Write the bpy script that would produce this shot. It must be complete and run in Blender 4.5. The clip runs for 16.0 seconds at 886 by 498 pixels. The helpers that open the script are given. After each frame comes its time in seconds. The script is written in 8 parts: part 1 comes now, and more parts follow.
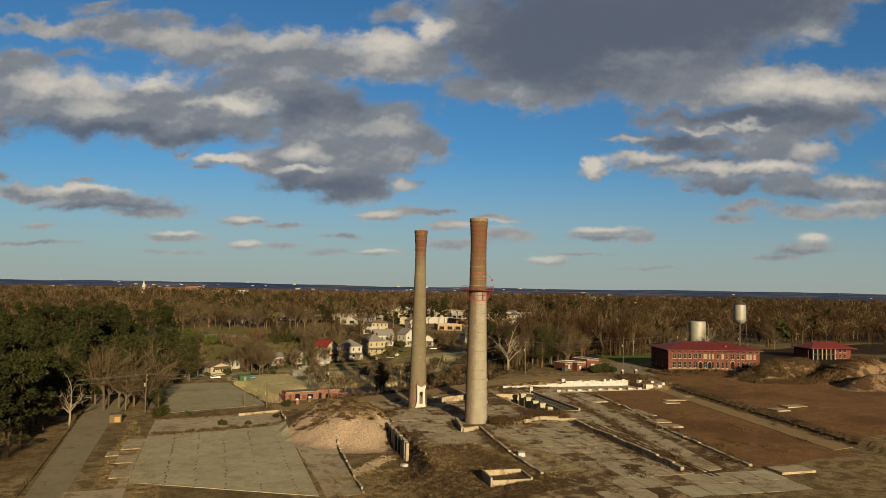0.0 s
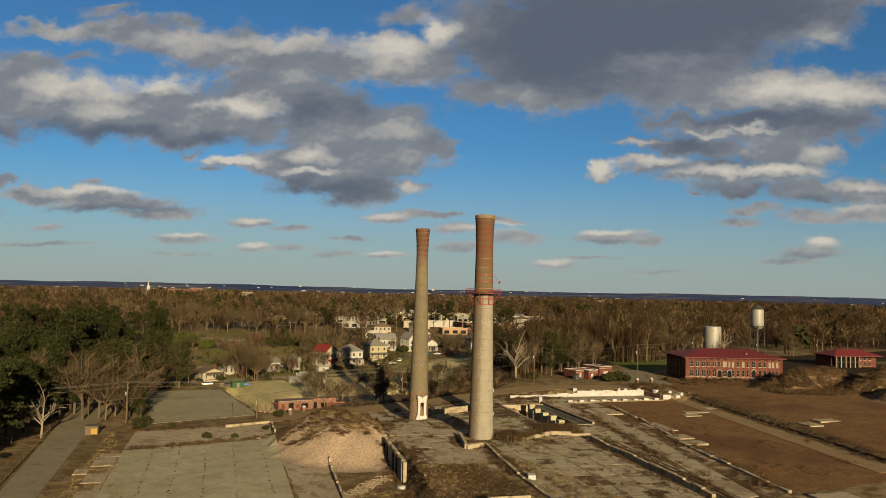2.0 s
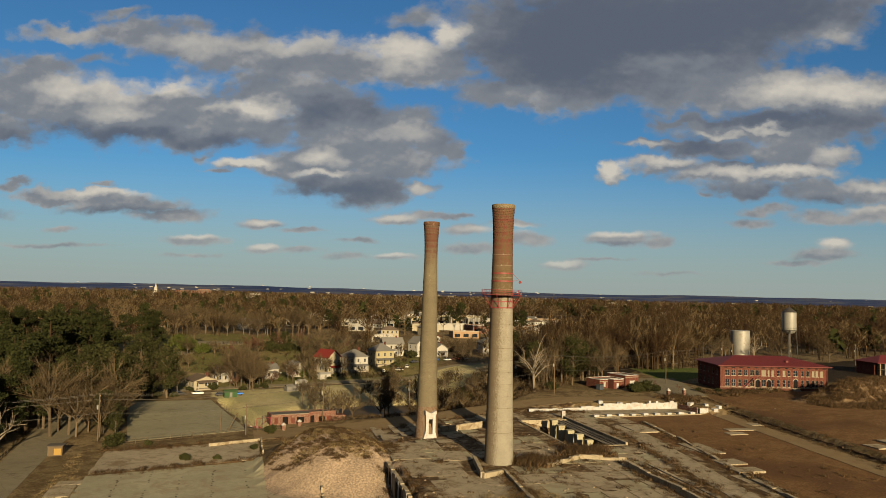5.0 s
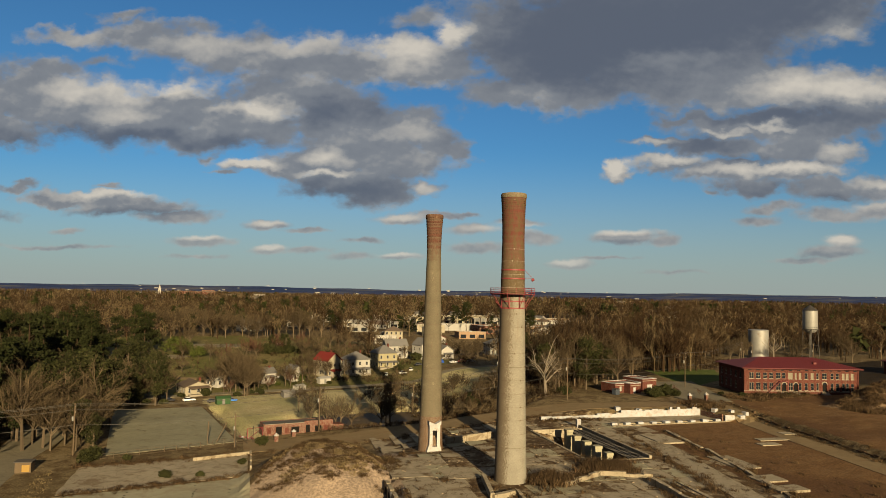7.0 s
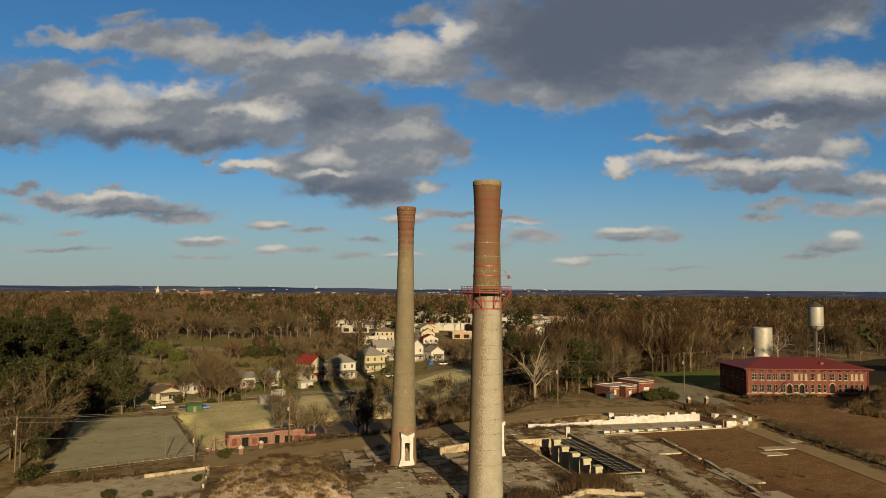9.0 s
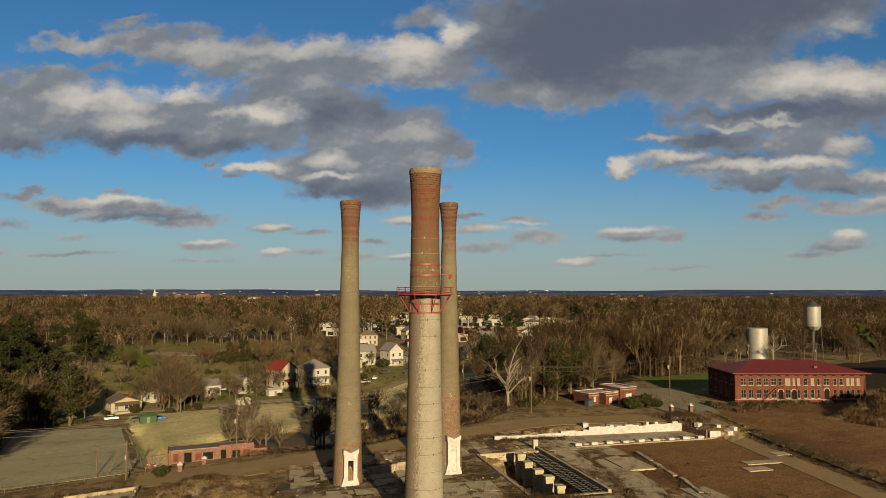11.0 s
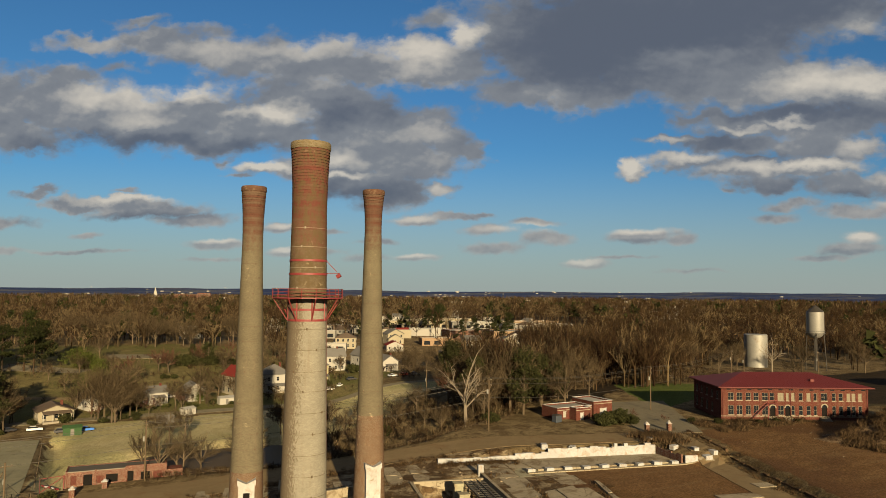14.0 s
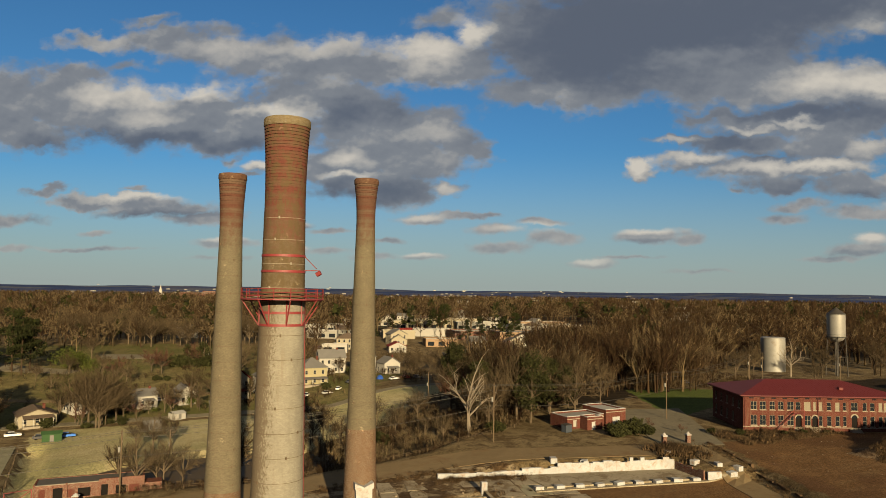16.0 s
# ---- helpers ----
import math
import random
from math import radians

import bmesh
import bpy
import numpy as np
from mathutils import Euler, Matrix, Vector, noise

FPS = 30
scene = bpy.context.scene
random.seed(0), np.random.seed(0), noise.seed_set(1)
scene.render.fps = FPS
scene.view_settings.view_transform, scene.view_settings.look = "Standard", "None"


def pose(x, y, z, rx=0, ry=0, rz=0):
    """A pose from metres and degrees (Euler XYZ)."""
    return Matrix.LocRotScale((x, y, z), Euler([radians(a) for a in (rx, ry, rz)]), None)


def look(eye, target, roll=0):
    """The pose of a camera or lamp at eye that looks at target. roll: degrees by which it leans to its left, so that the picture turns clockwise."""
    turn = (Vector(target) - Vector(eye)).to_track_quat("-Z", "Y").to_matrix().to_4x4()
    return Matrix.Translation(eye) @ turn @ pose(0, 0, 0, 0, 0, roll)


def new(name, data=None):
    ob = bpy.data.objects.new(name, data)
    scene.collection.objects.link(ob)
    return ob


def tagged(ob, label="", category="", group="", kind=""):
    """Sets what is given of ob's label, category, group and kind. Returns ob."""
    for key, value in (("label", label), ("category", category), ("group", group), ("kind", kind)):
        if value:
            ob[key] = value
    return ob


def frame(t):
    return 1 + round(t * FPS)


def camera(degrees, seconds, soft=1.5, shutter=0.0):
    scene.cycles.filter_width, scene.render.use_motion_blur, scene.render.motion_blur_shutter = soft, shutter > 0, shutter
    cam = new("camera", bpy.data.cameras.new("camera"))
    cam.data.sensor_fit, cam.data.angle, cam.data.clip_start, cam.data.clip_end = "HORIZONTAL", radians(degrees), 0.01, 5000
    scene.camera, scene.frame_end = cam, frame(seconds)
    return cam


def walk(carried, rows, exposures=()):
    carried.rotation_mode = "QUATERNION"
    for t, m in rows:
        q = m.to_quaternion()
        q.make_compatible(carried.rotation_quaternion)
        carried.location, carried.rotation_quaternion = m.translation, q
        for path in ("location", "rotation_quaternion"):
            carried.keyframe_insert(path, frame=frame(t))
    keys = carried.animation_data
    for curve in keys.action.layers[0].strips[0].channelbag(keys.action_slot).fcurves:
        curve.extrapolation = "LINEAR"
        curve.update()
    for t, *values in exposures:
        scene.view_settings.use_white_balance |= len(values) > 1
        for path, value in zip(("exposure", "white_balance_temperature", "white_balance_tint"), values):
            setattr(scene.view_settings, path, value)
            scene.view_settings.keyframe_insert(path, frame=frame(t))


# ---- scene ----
cam = camera(64.9, 16.0, 0.68)
METRES, EYE, TILT, LEAN, TURN = 135.29, 39.0, 3.53, 0.55, -27.1
ROWS = [
    (0.0, 0.0, 0.0, 0.0, 0.01, -0.41, -1.67),
    (0.5, 0.0026, 0.0308, -0.0019, 0.13, -0.35, -1.73),
    (1.0, 0.0047, 0.0611, -0.0037, 0.27, -0.3, -1.78),
    (1.5, 0.0063, 0.0916, -0.0053, 0.41, -0.26, -1.84),
    (2.0, 0.0076, 0.1219, -0.0074, 0.56, -0.21, -1.87),
    (2.5, 0.0077, 0.1526, -0.0094, 0.68, -0.19, -1.88),
    (3.0, 0.008, 0.1835, -0.0113, 0.83, -0.16, -1.88),
    (3.5, 0.008, 0.2145, -0.0136, 0.99, -0.13, -1.88),
    (4.0, 0.0071, 0.2457, -0.0158, 1.1, -0.13, -1.89),
    (6.5, -0.0011, 0.3998, -0.0264, 1.76, -0.1, -1.65),
    (7.0, 0.0022, 0.4292, -0.0282, 1.81, -0.15, -1.51),
    (7.5, 0.0096, 0.4574, -0.0297, 1.85, -0.19, -1.4),
    (8.0, 0.0203, 0.4851, -0.0305, 1.9, -0.23, -1.26),
    (10.5, 0.1111, 0.6252, -0.0376, 2.19, -0.18, -0.67),
    (11.0, 0.1341, 0.6514, -0.0387, 2.26, -0.14, -0.57),
    (11.5, 0.1577, 0.6777, -0.04, 2.36, -0.2, -0.52),
    (12.0, 0.1814, 0.7061, -0.0404, 2.44, -0.24, -0.46),
    (12.5, 0.2048, 0.7357, -0.0418, 2.55, -0.25, -0.6),
    (13.0, 0.2246, 0.7651, -0.0429, 2.7, -0.19, -0.76),
    (13.5, 0.2398, 0.7939, -0.0439, 2.87, -0.16, -0.87),
    (14.0, 0.2504, 0.8216, -0.0446, 3.05, -0.1, -0.96),
    (14.5, 0.2567, 0.8471, -0.0454, 3.2, -0.06, -1.04),
    (15.0, 0.2597, 0.8715, -0.0464, 3.35, -0.09, -1.12),
    (15.5, 0.2586, 0.8957, -0.0474, 3.49, -0.12, -1.16),
    (16.0, 0.2545, 0.9204, -0.049, 3.61, -0.18, -1.21),
]
DRIFT_T = (0.0, 4.0, 8.0, 10.5, 13.0, 14.5, 16.0)          # small slow corrections of the path, in metres
DRIFT_X = (-0.20, 0.05, 0.0, -0.12, -0.12, -0.32, -0.42)
DRIFT_Y = (-0.40, -0.06, -0.21, -0.15, 0.18, 0.0, -0.10)
DRIFT_Z = (-0.05, 0.0, -0.06, -0.08, -0.12, -0.15, -0.15)


def drift(t):
    return pose(*[float(np.interp(t, DRIFT_T, d)) for d in (DRIFT_X, DRIFT_Y, DRIFT_Z)])


walk(cam, [(t, drift(t) @ pose(0, 0, EYE, TILT, LEAN, TURN) @ pose(METRES * x, METRES * y, METRES * z, 90 + pitch, roll, yaw)) for t, x, y, z, yaw, pitch, roll in ROWS])

# ---------------------------------------------------------------- light
SUN_SLOPE, SUN_ELEV = 0.155, 14.5          # light travels along (slope, 1) over the ground
s_len = math.hypot(SUN_SLOPE, 1.0)
s_el = radians(SUN_ELEV)
SUN_TRAVEL = Vector((SUN_SLOPE / s_len * math.cos(s_el), 1.0 / s_len * math.cos(s_el), -math.sin(s_el)))

sun_data = bpy.data.lights.new("sun", "SUN")
sun_data.energy, sun_data.angle, sun_data.color = 5.5, radians(0.6), (1.0, 0.76, 0.42)
sun = new("sun", sun_data)
sun.matrix_world = look(-SUN_TRAVEL * 800, (0, 0, 0))
scene.view_settings.exposure = 1.50


class Nodes:
    """Short-hand for building a node tree."""

    def __init__(self, tree):
        self.t = tree

    def add(self, kind, **props):
        n = self.t.nodes.new(kind)
        if "operation" in props:
            n.operation = props["operation"]
        if "use_clamp" in props:
            n.use_clamp = props["use_clamp"]
        if "data_type" in props:
            n.data_type, n.blend_type = props["data_type"], props["blend_type"]
        if "interpolation_type" in props:
            n.interpolation_type = props["interpolation_type"]
        if "feature" in props:
            n.feature = props["feature"]
        if "node_tree" in props:
            n.node_tree = props["node_tree"]
        return n

    def plug(self, value, socket):
        if isinstance(value, bpy.types.NodeSocket):
            self.t.links.new(value, socket)
        elif value is not None:
            socket.default_value = value

    def math(self, op, a, b=None, c=None, clamp=False):
        n = self.add("ShaderNodeMath", operation=op, use_clamp=clamp)
        for s, val in zip(n.inputs, (a, b, c)):
            self.plug(val, s)
        return n.outputs[0]

    def vec(self, op, a, b=None, c=None, scale=None):
        n = self.add("ShaderNodeVectorMath", operation=op)
        for s, val in zip(n.inputs, (a, b, c)):
            self.plug(val, s)
        if scale is not None:
            self.plug(scale, n.inputs["Scale"])
        return n.outputs["Value"] if op in ("LENGTH", "DOT_PRODUCT", "DISTANCE") else n.outputs["Vector"]

    def mix(self, f, a, b, mode="MIX"):
        n = self.add("ShaderNodeMix", data_type="RGBA", blend_type=mode)
        self.plug(f, n.inputs[0])
        self.plug(a if isinstance(a, bpy.types.NodeSocket) else (*a, 1.0), n.inputs[6])
        self.plug(b if isinstance(b, bpy.types.NodeSocket) else (*b, 1.0), n.inputs[7])
        return n.outputs[2]

    def noise(self, vector, scale, detail=4.0, rough=0.55, dist=0.0):
        n = self.add("ShaderNodeTexNoise")
        self.plug(vector, n.inputs["Vector"])
        for k, val in (("Scale", scale), ("Detail", detail), ("Roughness", rough), ("Distortion", dist)):
            n.inputs[k].default_value = val
        return n.outputs[0]

    def step(self, x, lo, hi):
        n = self.add("ShaderNodeMapRange", interpolation_type="SMOOTHSTEP")
        self.plug(x, n.inputs[0])
        n.inputs[1].default_value, n.inputs[2].default_value = lo, hi
        return n.outputs[0]

    def xyz(self, v):
        n = self.add("ShaderNodeSeparateXYZ")
        self.plug(v, n.inputs[0])
        return n.outputs

    def join(self, x, y, z):
        n = self.add("ShaderNodeCombineXYZ")
        for s, val in zip(n.inputs, (x, y, z)):
            self.plug(val, s)
        return n.outputs[0]


# ---------------------------------------------------------------- sky with broken clouds
# Each puff: centre across and down, half sizes, and weight, on a plane square to the view to the north-east.
PUFFS_UPPER_LEFT = [(110, 56, 85, 12, 0.6), (215, 60, 90, 26, 0.9), (200, 24, 45, 10, 0.5), (320, 72, 90, 36, 1.0), (420, 95, 100, 50, 1.0), (520, 112, 110, 52, 1.0), (610, 122, 90, 40, 1.0),
                    (705, 108, 75, 42, 1.1), (775, 115, 80, 42, 1.1), (735, 32, 60, 18, 0.5), (480, 168, 100, 38, 1.0), (570, 178, 80, 30, 1.0)]
PUFFS_LEFT = [(-70, 170, 120, 80, 1.0), (40, 168, 110, 70, 1.0), (140, 188, 110, 56, 1.0), (225, 212, 110, 54, 1.0), (300, 192, 95, 62, 1.1), (390, 212, 100, 48, 1.0), (300, 240, 120, 28, 1.0),
              (60, 116, 75, 18, 0.7), (150, 106, 55, 8, 0.4), (445, 215, 60, 45, 1.0), (-40, 225, 110, 24, 1.0), (-160, 190, 120, 60, 1.0)]
PUFFS_CENTRE = [(545, 215, 80, 45, 1.0), (620, 212, 90, 48, 1.0), (700, 228, 80, 40, 1.0), (760, 250, 60, 42, 1.0), (640, 260, 130, 50, 1.1), (560, 280, 100, 42, 1.0), (500, 290, 70, 26, 1.0),
                (420, 291, 50, 15, 0.9), (382, 305, 24, 6, 0.5), (600, 320, 110, 38, 1.0), (650, 340, 80, 28, 1.0), (735, 346, 34, 13, 0.8), (690, 290, 90, 45, 1.0), (805, 262, 28, 30, 0.8), (690, 386, 50, 9, 0.8),
                (760, 381, 60, 7, 0.8), (812, 378, 30, 6, 0.7), (360, 275, 16, 8, 0.5)]
PUFFS_UPPER_RIGHT = [(885, 60, 90, 70, 1.2), (960, 90, 110, 105, 1.4), (1080, 60, 160, 130, 1.5), (1220, 60, 180, 110, 1.5), (1360, 20, 150, 62, 1.3), (1450, 25, 90, 52, 1.1), (1530, 0, 60, 24, 0.8),
                     (885, 170, 85, 32, 1.0), (1000, 170, 120, 34, 1.0), (1150, 160, 130, 40, 1.0), (1250, 150, 110, 56, 1.0), (1330, 142, 100, 42, 1.0), (800, 60, 45, 28, 0.9), (786, 112, 50, 38, 1.0), (1100, -60, 400, 90, 1.2)]
PUFFS_RIGHT = [(1360, 152, 90, 46, 1.1), (1430, 168, 90, 46, 1.0), (1500, 178, 80, 34, 1.0), (1560, 168, 70, 33, 1.0), (1640, 172, 100, 44, 1.0), (1480, 215, 90, 34, 1.0), (1400, 225, 130, 36, 1.0),
               (1285, 225, 120, 28, 1.0), (1205, 211, 60, 13, 0.8), (1160, 255, 70, 11, 0.8), (1250, 265, 110, 24, 1.0), (1380, 270, 110, 28, 1.0), (1470, 275, 50, 28, 1.0), (1085, 300, 30, 16, 0.9), (1170, 290, 60, 16, 0.9)]
PUFFS_LOWER_RIGHT = [(1270, 311, 110, 24, 1.1), (1400, 310, 100, 26, 1.0), (1320, 335, 80, 16, 0.9), (1450, 340, 70, 21, 1.0), (1540, 340, 80, 26, 1.0), (1620, 350, 90, 40, 1.0), (1560, 376, 90, 17, 1.0),
                     (1460, 386, 70, 11, 0.8), (1350, 371, 45, 11, 0.8), (1330, 394, 40, 9, 0.6), (1240, 343, 12, 5, 0.5), (1700, 300, 90, 60, 1.0)]
PUFFS_LOW = [(140, 346, 125, 13, 1.0), (205, 361, 120, 16, 1.0), (300, 381, 80, 13, 0.9), (70, 351, 60, 8, 0.8), (10, 326, 40, 11, 0.7), (175, 326, 26, 6, 0.5), (340, 423, 60, 10, 0.9), (100, 403, 26, 6, 0.6), (80, 433, 110, 4, 0.6),
             (460, 395, 40, 9, 0.9), (525, 406, 45, 5, 0.7), (460, 438, 38, 8, 0.8), (525, 442, 42, 6, 0.7), (630, 425, 40, 5, 0.6), (610, 452, 42, 6, 0.6), (695, 452, 42, 8, 0.8), (330, 450, 50, 4, 0.5)]
PUFFS_LOWEST = [(825, 405, 50, 12, 0.8), (925, 422, 50, 13, 0.8), (905, 396, 46, 7, 0.7), (825, 441, 55, 12, 0.7), (1095, 421, 72, 14, 1.0), (1160, 430, 26, 10, 0.8), (990, 468, 42, 8, 0.8), (1060, 459, 60, 3, 0.5),
                (1455, 450, 60, 13, 0.9), (1470, 433, 36, 13, 0.8), (1400, 465, 60, 5, 0.6), (1180, 486, 50, 4, 0.5), (-90, 380, 90, 14, 0.8), (1680, 440, 60, 12, 0.7), (-60, 430, 70, 6, 0.6)]
# Where the sun reaches the cloud (+) or its own bulk shades it (-): centre, half sizes, amount.
GLOW_LEFT = [(360, 72, 100, 22, 0.22), (525, 80, 110, 20, 0.26), (705, 95, 80, 32, 0.48), (792, 56, 40, 28, 0.5), (150, 160, 110, 28, 0.42), (300, 146, 70, 18, 0.45), (462, 190, 50, 20, 0.42), (400, 190, 60, 10, 0.25),
             (422, 286, 55, 11, 0.60), (560, 276, 46, 18, 0.42), (560, 306, 50, 8, 0.45), (705, 232, 70, 20, 0.22), (735, 345, 30, 12, 0.35), (210, 200, 70, 14, 0.22), (690, 384, 45, 6, 0.3), (100, 60, 120, 25, 0.12)]
GLOW_RIGHT = [(1150, 110, 110, 24, 0.2), (925, 168, 60, 18, 0.16), (1395, 156, 90, 34, 0.38), (1520, 168, 90, 26, 0.38), (1400, 62, 100, 18, 0.15), (1465, 52, 50, 28, 0.25), (1345, 226, 60, 7, 0.34), (1260, 238, 42, 7, 0.32),
              (1150, 255, 42, 7, 0.3), (1085, 298, 36, 14, 0.5), (1170, 286, 50, 11, 0.4), (1300, 308, 100, 11, 0.36), (1420, 306, 70, 13, 0.42), (1470, 270, 40, 18, 0.3), (1540, 330, 60, 11, 0.3), (1540, 371, 70, 7, 0.2)]
SHADE = [(100, 236, 150, 20, -0.28), (300, 246, 160, 20, -0.30), (620, 190, 120, 30, -0.16), (600, 340, 120, 28, -0.36), (540, 205, 60, 40, -0.16), (960, 80, 160, 100, -0.32), (1100, 60, 180, 130, -0.28), (1300, 50, 220, 70, -0.25),
         (1300, 210, 160, 16, -0.26), (1230, 262, 80, 22, -0.32), (1330, 341, 90, 14, -0.26), (1300, 290, 70, 10, -0.2), (1450, 357, 60, 13, -0.26), (200, 372, 120, 8, -0.26), (1090, 431, 70, 6, -0.14), (1440, 457, 70, 7, -0.14), (1480, 216, 120, 34, -0.22), (1420, 15, 170, 60, -0.2), (1150, 20, 300, 120, -0.08)]
GLOW_LOW = [(165, 340, 120, 9, 0.40), (340, 416, 50, 6, 0.38), (460, 392, 36, 6, 0.38), (692, 448, 42, 6, 0.38), (460, 434, 36, 6, 0.34), (1090, 412, 72, 7, 0.34), (1470, 430, 40, 10, 0.38), (990, 465, 42, 6, 0.34), (870, 404, 90, 8, 0.28)]

world = bpy.data.worlds.new("sky")
scene.world = world
world.use_nodes = True
W = Nodes(world.node_tree)
world.node_tree.nodes.clear()
way = W.vec("NORMALIZE", W.add("ShaderNodeTexCoord").outputs["Generated"])
AHEAD, ASIDE, ALOFT = (0.43814, 0.89693, 0.05948), (0.89761, -0.4401, 0.02451), (-0.04816, -0.04265, 0.99793)
a_f = W.math("MAXIMUM", W.vec("DOT_PRODUCT", way, AHEAD), 0.12)
across = W.math("MULTIPLY_ADD", W.math("DIVIDE", W.vec("DOT_PRODUCT", way, ASIDE), a_f), 1233.0, 784.0)
down = W.math("MULTIPLY_ADD", W.math("DIVIDE", W.vec("DOT_PRODUCT", way, ALOFT), a_f), -1233.0, 441.0)
rise = W.math("DIVIDE", W.xyz(way)[2], a_f)
plane_p = W.join(across, down, 0.0)
near = W.math("SUBTRACT", 1.0, W.step(down, 300.0, 420.0))          # clouds look smaller and flatter towards the horizon


def puffed(p, size, squash, reach, detail, rough=0.55):
    """A shift of the plane by fractal noise of that size and reach."""
    k = W.add("ShaderNodeTexNoise")
    W.plug(W.vec("MULTIPLY", p, (1.0 / size, squash / size, 0.0)), k.inputs["Vector"])
    for key, val in (("Scale", 1.0), ("Detail", detail), ("Roughness", rough)):
        k.inputs[key].default_value = val
    return W.vec("MULTIPLY", W.vec("SUBTRACT", k.outputs["Color"], (0.5, 0.5, 0.5)), (reach, reach / squash, 0.0))


broad_shift = W.vec("SCALE", puffed(plane_p, 95.0, 1.4, 110.0, 3.0), scale=W.math("MULTIPLY_ADD", near, 0.72, 0.28))
small_shift = W.vec("SCALE", puffed(plane_p, 26.0, 1.5, 34.0, 6.0, 0.62), scale=W.math("MULTIPLY_ADD", near, 0.55, 0.45))
p_w = W.vec("ADD", plane_p, W.vec("ADD", broad_shift, small_shift))
best = None
for bank in (PUFFS_UPPER_LEFT, PUFFS_LEFT, PUFFS_CENTRE, PUFFS_UPPER_RIGHT, PUFFS_RIGHT, PUFFS_LOWER_RIGHT, PUFFS_LOW, PUFFS_LOWEST):
    for cx, cy, rx, ry, w in bank:
        q = W.vec("MULTIPLY_ADD", p_w, (1 / rx, 1 / ry, 0.0), (-cx / rx, -cy / ry, 0.0))
        d = W.math("MULTIPLY_ADD", W.vec("LENGTH", q), -w, w)
        best = d if best is None else W.math("SMOOTH_MAX", best, d, 0.3)
lit = 0.39
p_t = W.vec("ADD", plane_p, W.vec("SCALE", W.vec("ADD", broad_shift, small_shift), scale=0.8))
for bank in (GLOW_LEFT, GLOW_RIGHT, SHADE, GLOW_LOW):
    for cx, cy, rx, ry, w in bank:
        q = W.vec("MULTIPLY_ADD", p_t, (0.72 / rx, 0.72 / ry, 0.0), (-0.72 * cx / rx, -0.72 * cy / ry, 0.0))
        k = W.math("SUBTRACT", 1.0, W.vec("DOT_PRODUCT", q, q), clamp=True)
        lit = W.math("MULTIPLY_ADD", W.math("MULTIPLY", k, k), w * 1.25, lit)
outside = W.math("MAXIMUM", W.step(W.math("ABSOLUTE", W.math("SUBTRACT", across, 784.0)), 930.0, 1120.0), W.step(down, -60.0, -260.0))
wide = W.math("MULTIPLY_ADD", W.noise(W.vec("SCALE", plane_p, scale=0.0018), 1.0, 5.0, 0.55), 4.0, -1.1)
base_f = W.math("ADD", W.math("MULTIPLY", best, W.math("SUBTRACT", 1.0, outside)), W.math("MULTIPLY", wide, outside))
base_f = W.math("MAXIMUM", base_f, -1.2)
flat_p = W.vec("MULTIPLY", plane_p, (0.01, 0.014, 0.0))
billow = W.noise(flat_p, 1.5, 3.0, 0.5)
curd = W.noise(W.vec("ADD", flat_p, W.vec("SCALE", small_shift, scale=0.01)), 3.2, 7.0, 0.6)
f0 = W.math("ADD", base_f, W.math("MULTIPLY_ADD", billow, 0.5, -0.25))
f0 = W.math("ADD", f0, W.math("MULTIPLY_ADD", curd, 0.8, -0.40))
cover = W.step(f0, -0.24, 0.40)
lee = W.vec("ADD", flat_p, (0.03, 0.11, 0.0))
relief = W.math("SUBTRACT", billow, W.noise(lee, 1.5, 3.0, 0.5))
relief = W.math("MULTIPLY_ADD", W.math("SUBTRACT", curd, W.noise(W.vec("ADD", lee, W.vec("SCALE", small_shift, scale=0.01)), 3.2, 7.0, 0.6)), 0.30, relief)
lit = W.math("ADD", W.math("MULTIPLY_ADD", relief, -0.55, lit), W.math("MULTIPLY_ADD", near, -0.12, 0.12))
lit = W.math("MULTIPLY_ADD", W.noise(W.vec("ADD", flat_p, W.vec("SCALE", small_shift, scale=0.02)), 1.6, 4.0, 0.5), 0.40, W.math("SUBTRACT", lit, 0.20))
lit = W.math("MULTIPLY_ADD", W.math("SUBTRACT", 1.0, W.step(f0, 0.0, 0.5)), 0.06, lit)          # thin rims let light through
lit = W.math("MINIMUM", W.math("SMOOTH_MAX", lit, 0.02, 0.25), 1.0)
sky = W.add("ShaderNodeTexSky")
sky.sky_type, sky.sun_disc = "NISHITA", False
sky.sun_elevation, sky.sun_rotation = s_el, math.pi + math.atan(SUN_SLOPE)
sky.altitude, sky.air_density, sky.dust_density, sky.ozone_density = 200.0, 1.0, 0.6, 3.0
DIM = 0.537
sky_c = W.vec("MULTIPLY", sky.outputs[0], (0.0245 * DIM, 0.0450 * DIM, 0.0568 * DIM))
haze = W.math("MULTIPLY", W.math("SUBTRACT", 1.0, W.step(rise, -0.02, 0.21)), 0.84)
sky_c = W.mix(haze, sky_c, (0.232 * DIM, 0.254 * DIM, 0.240 * DIM))
cloud_c = W.mix(W.step(lit, -0.25, 0.55), (0.040 * DIM, 0.053 * DIM, 0.082 * DIM), (0.148 * DIM, 0.158 * DIM, 0.172 * DIM))
cloud_c = W.mix(W.math("MULTIPLY_ADD", lit, 1.9, -0.78, clamp=True), cloud_c, (0.40 * DIM, 0.37 * DIM, 0.32 * DIM))
low = W.step(rise, 0.0, 0.10)
cover = W.math("MULTIPLY", cover, W.math("MULTIPLY_ADD", low, 0.35, 0.62))
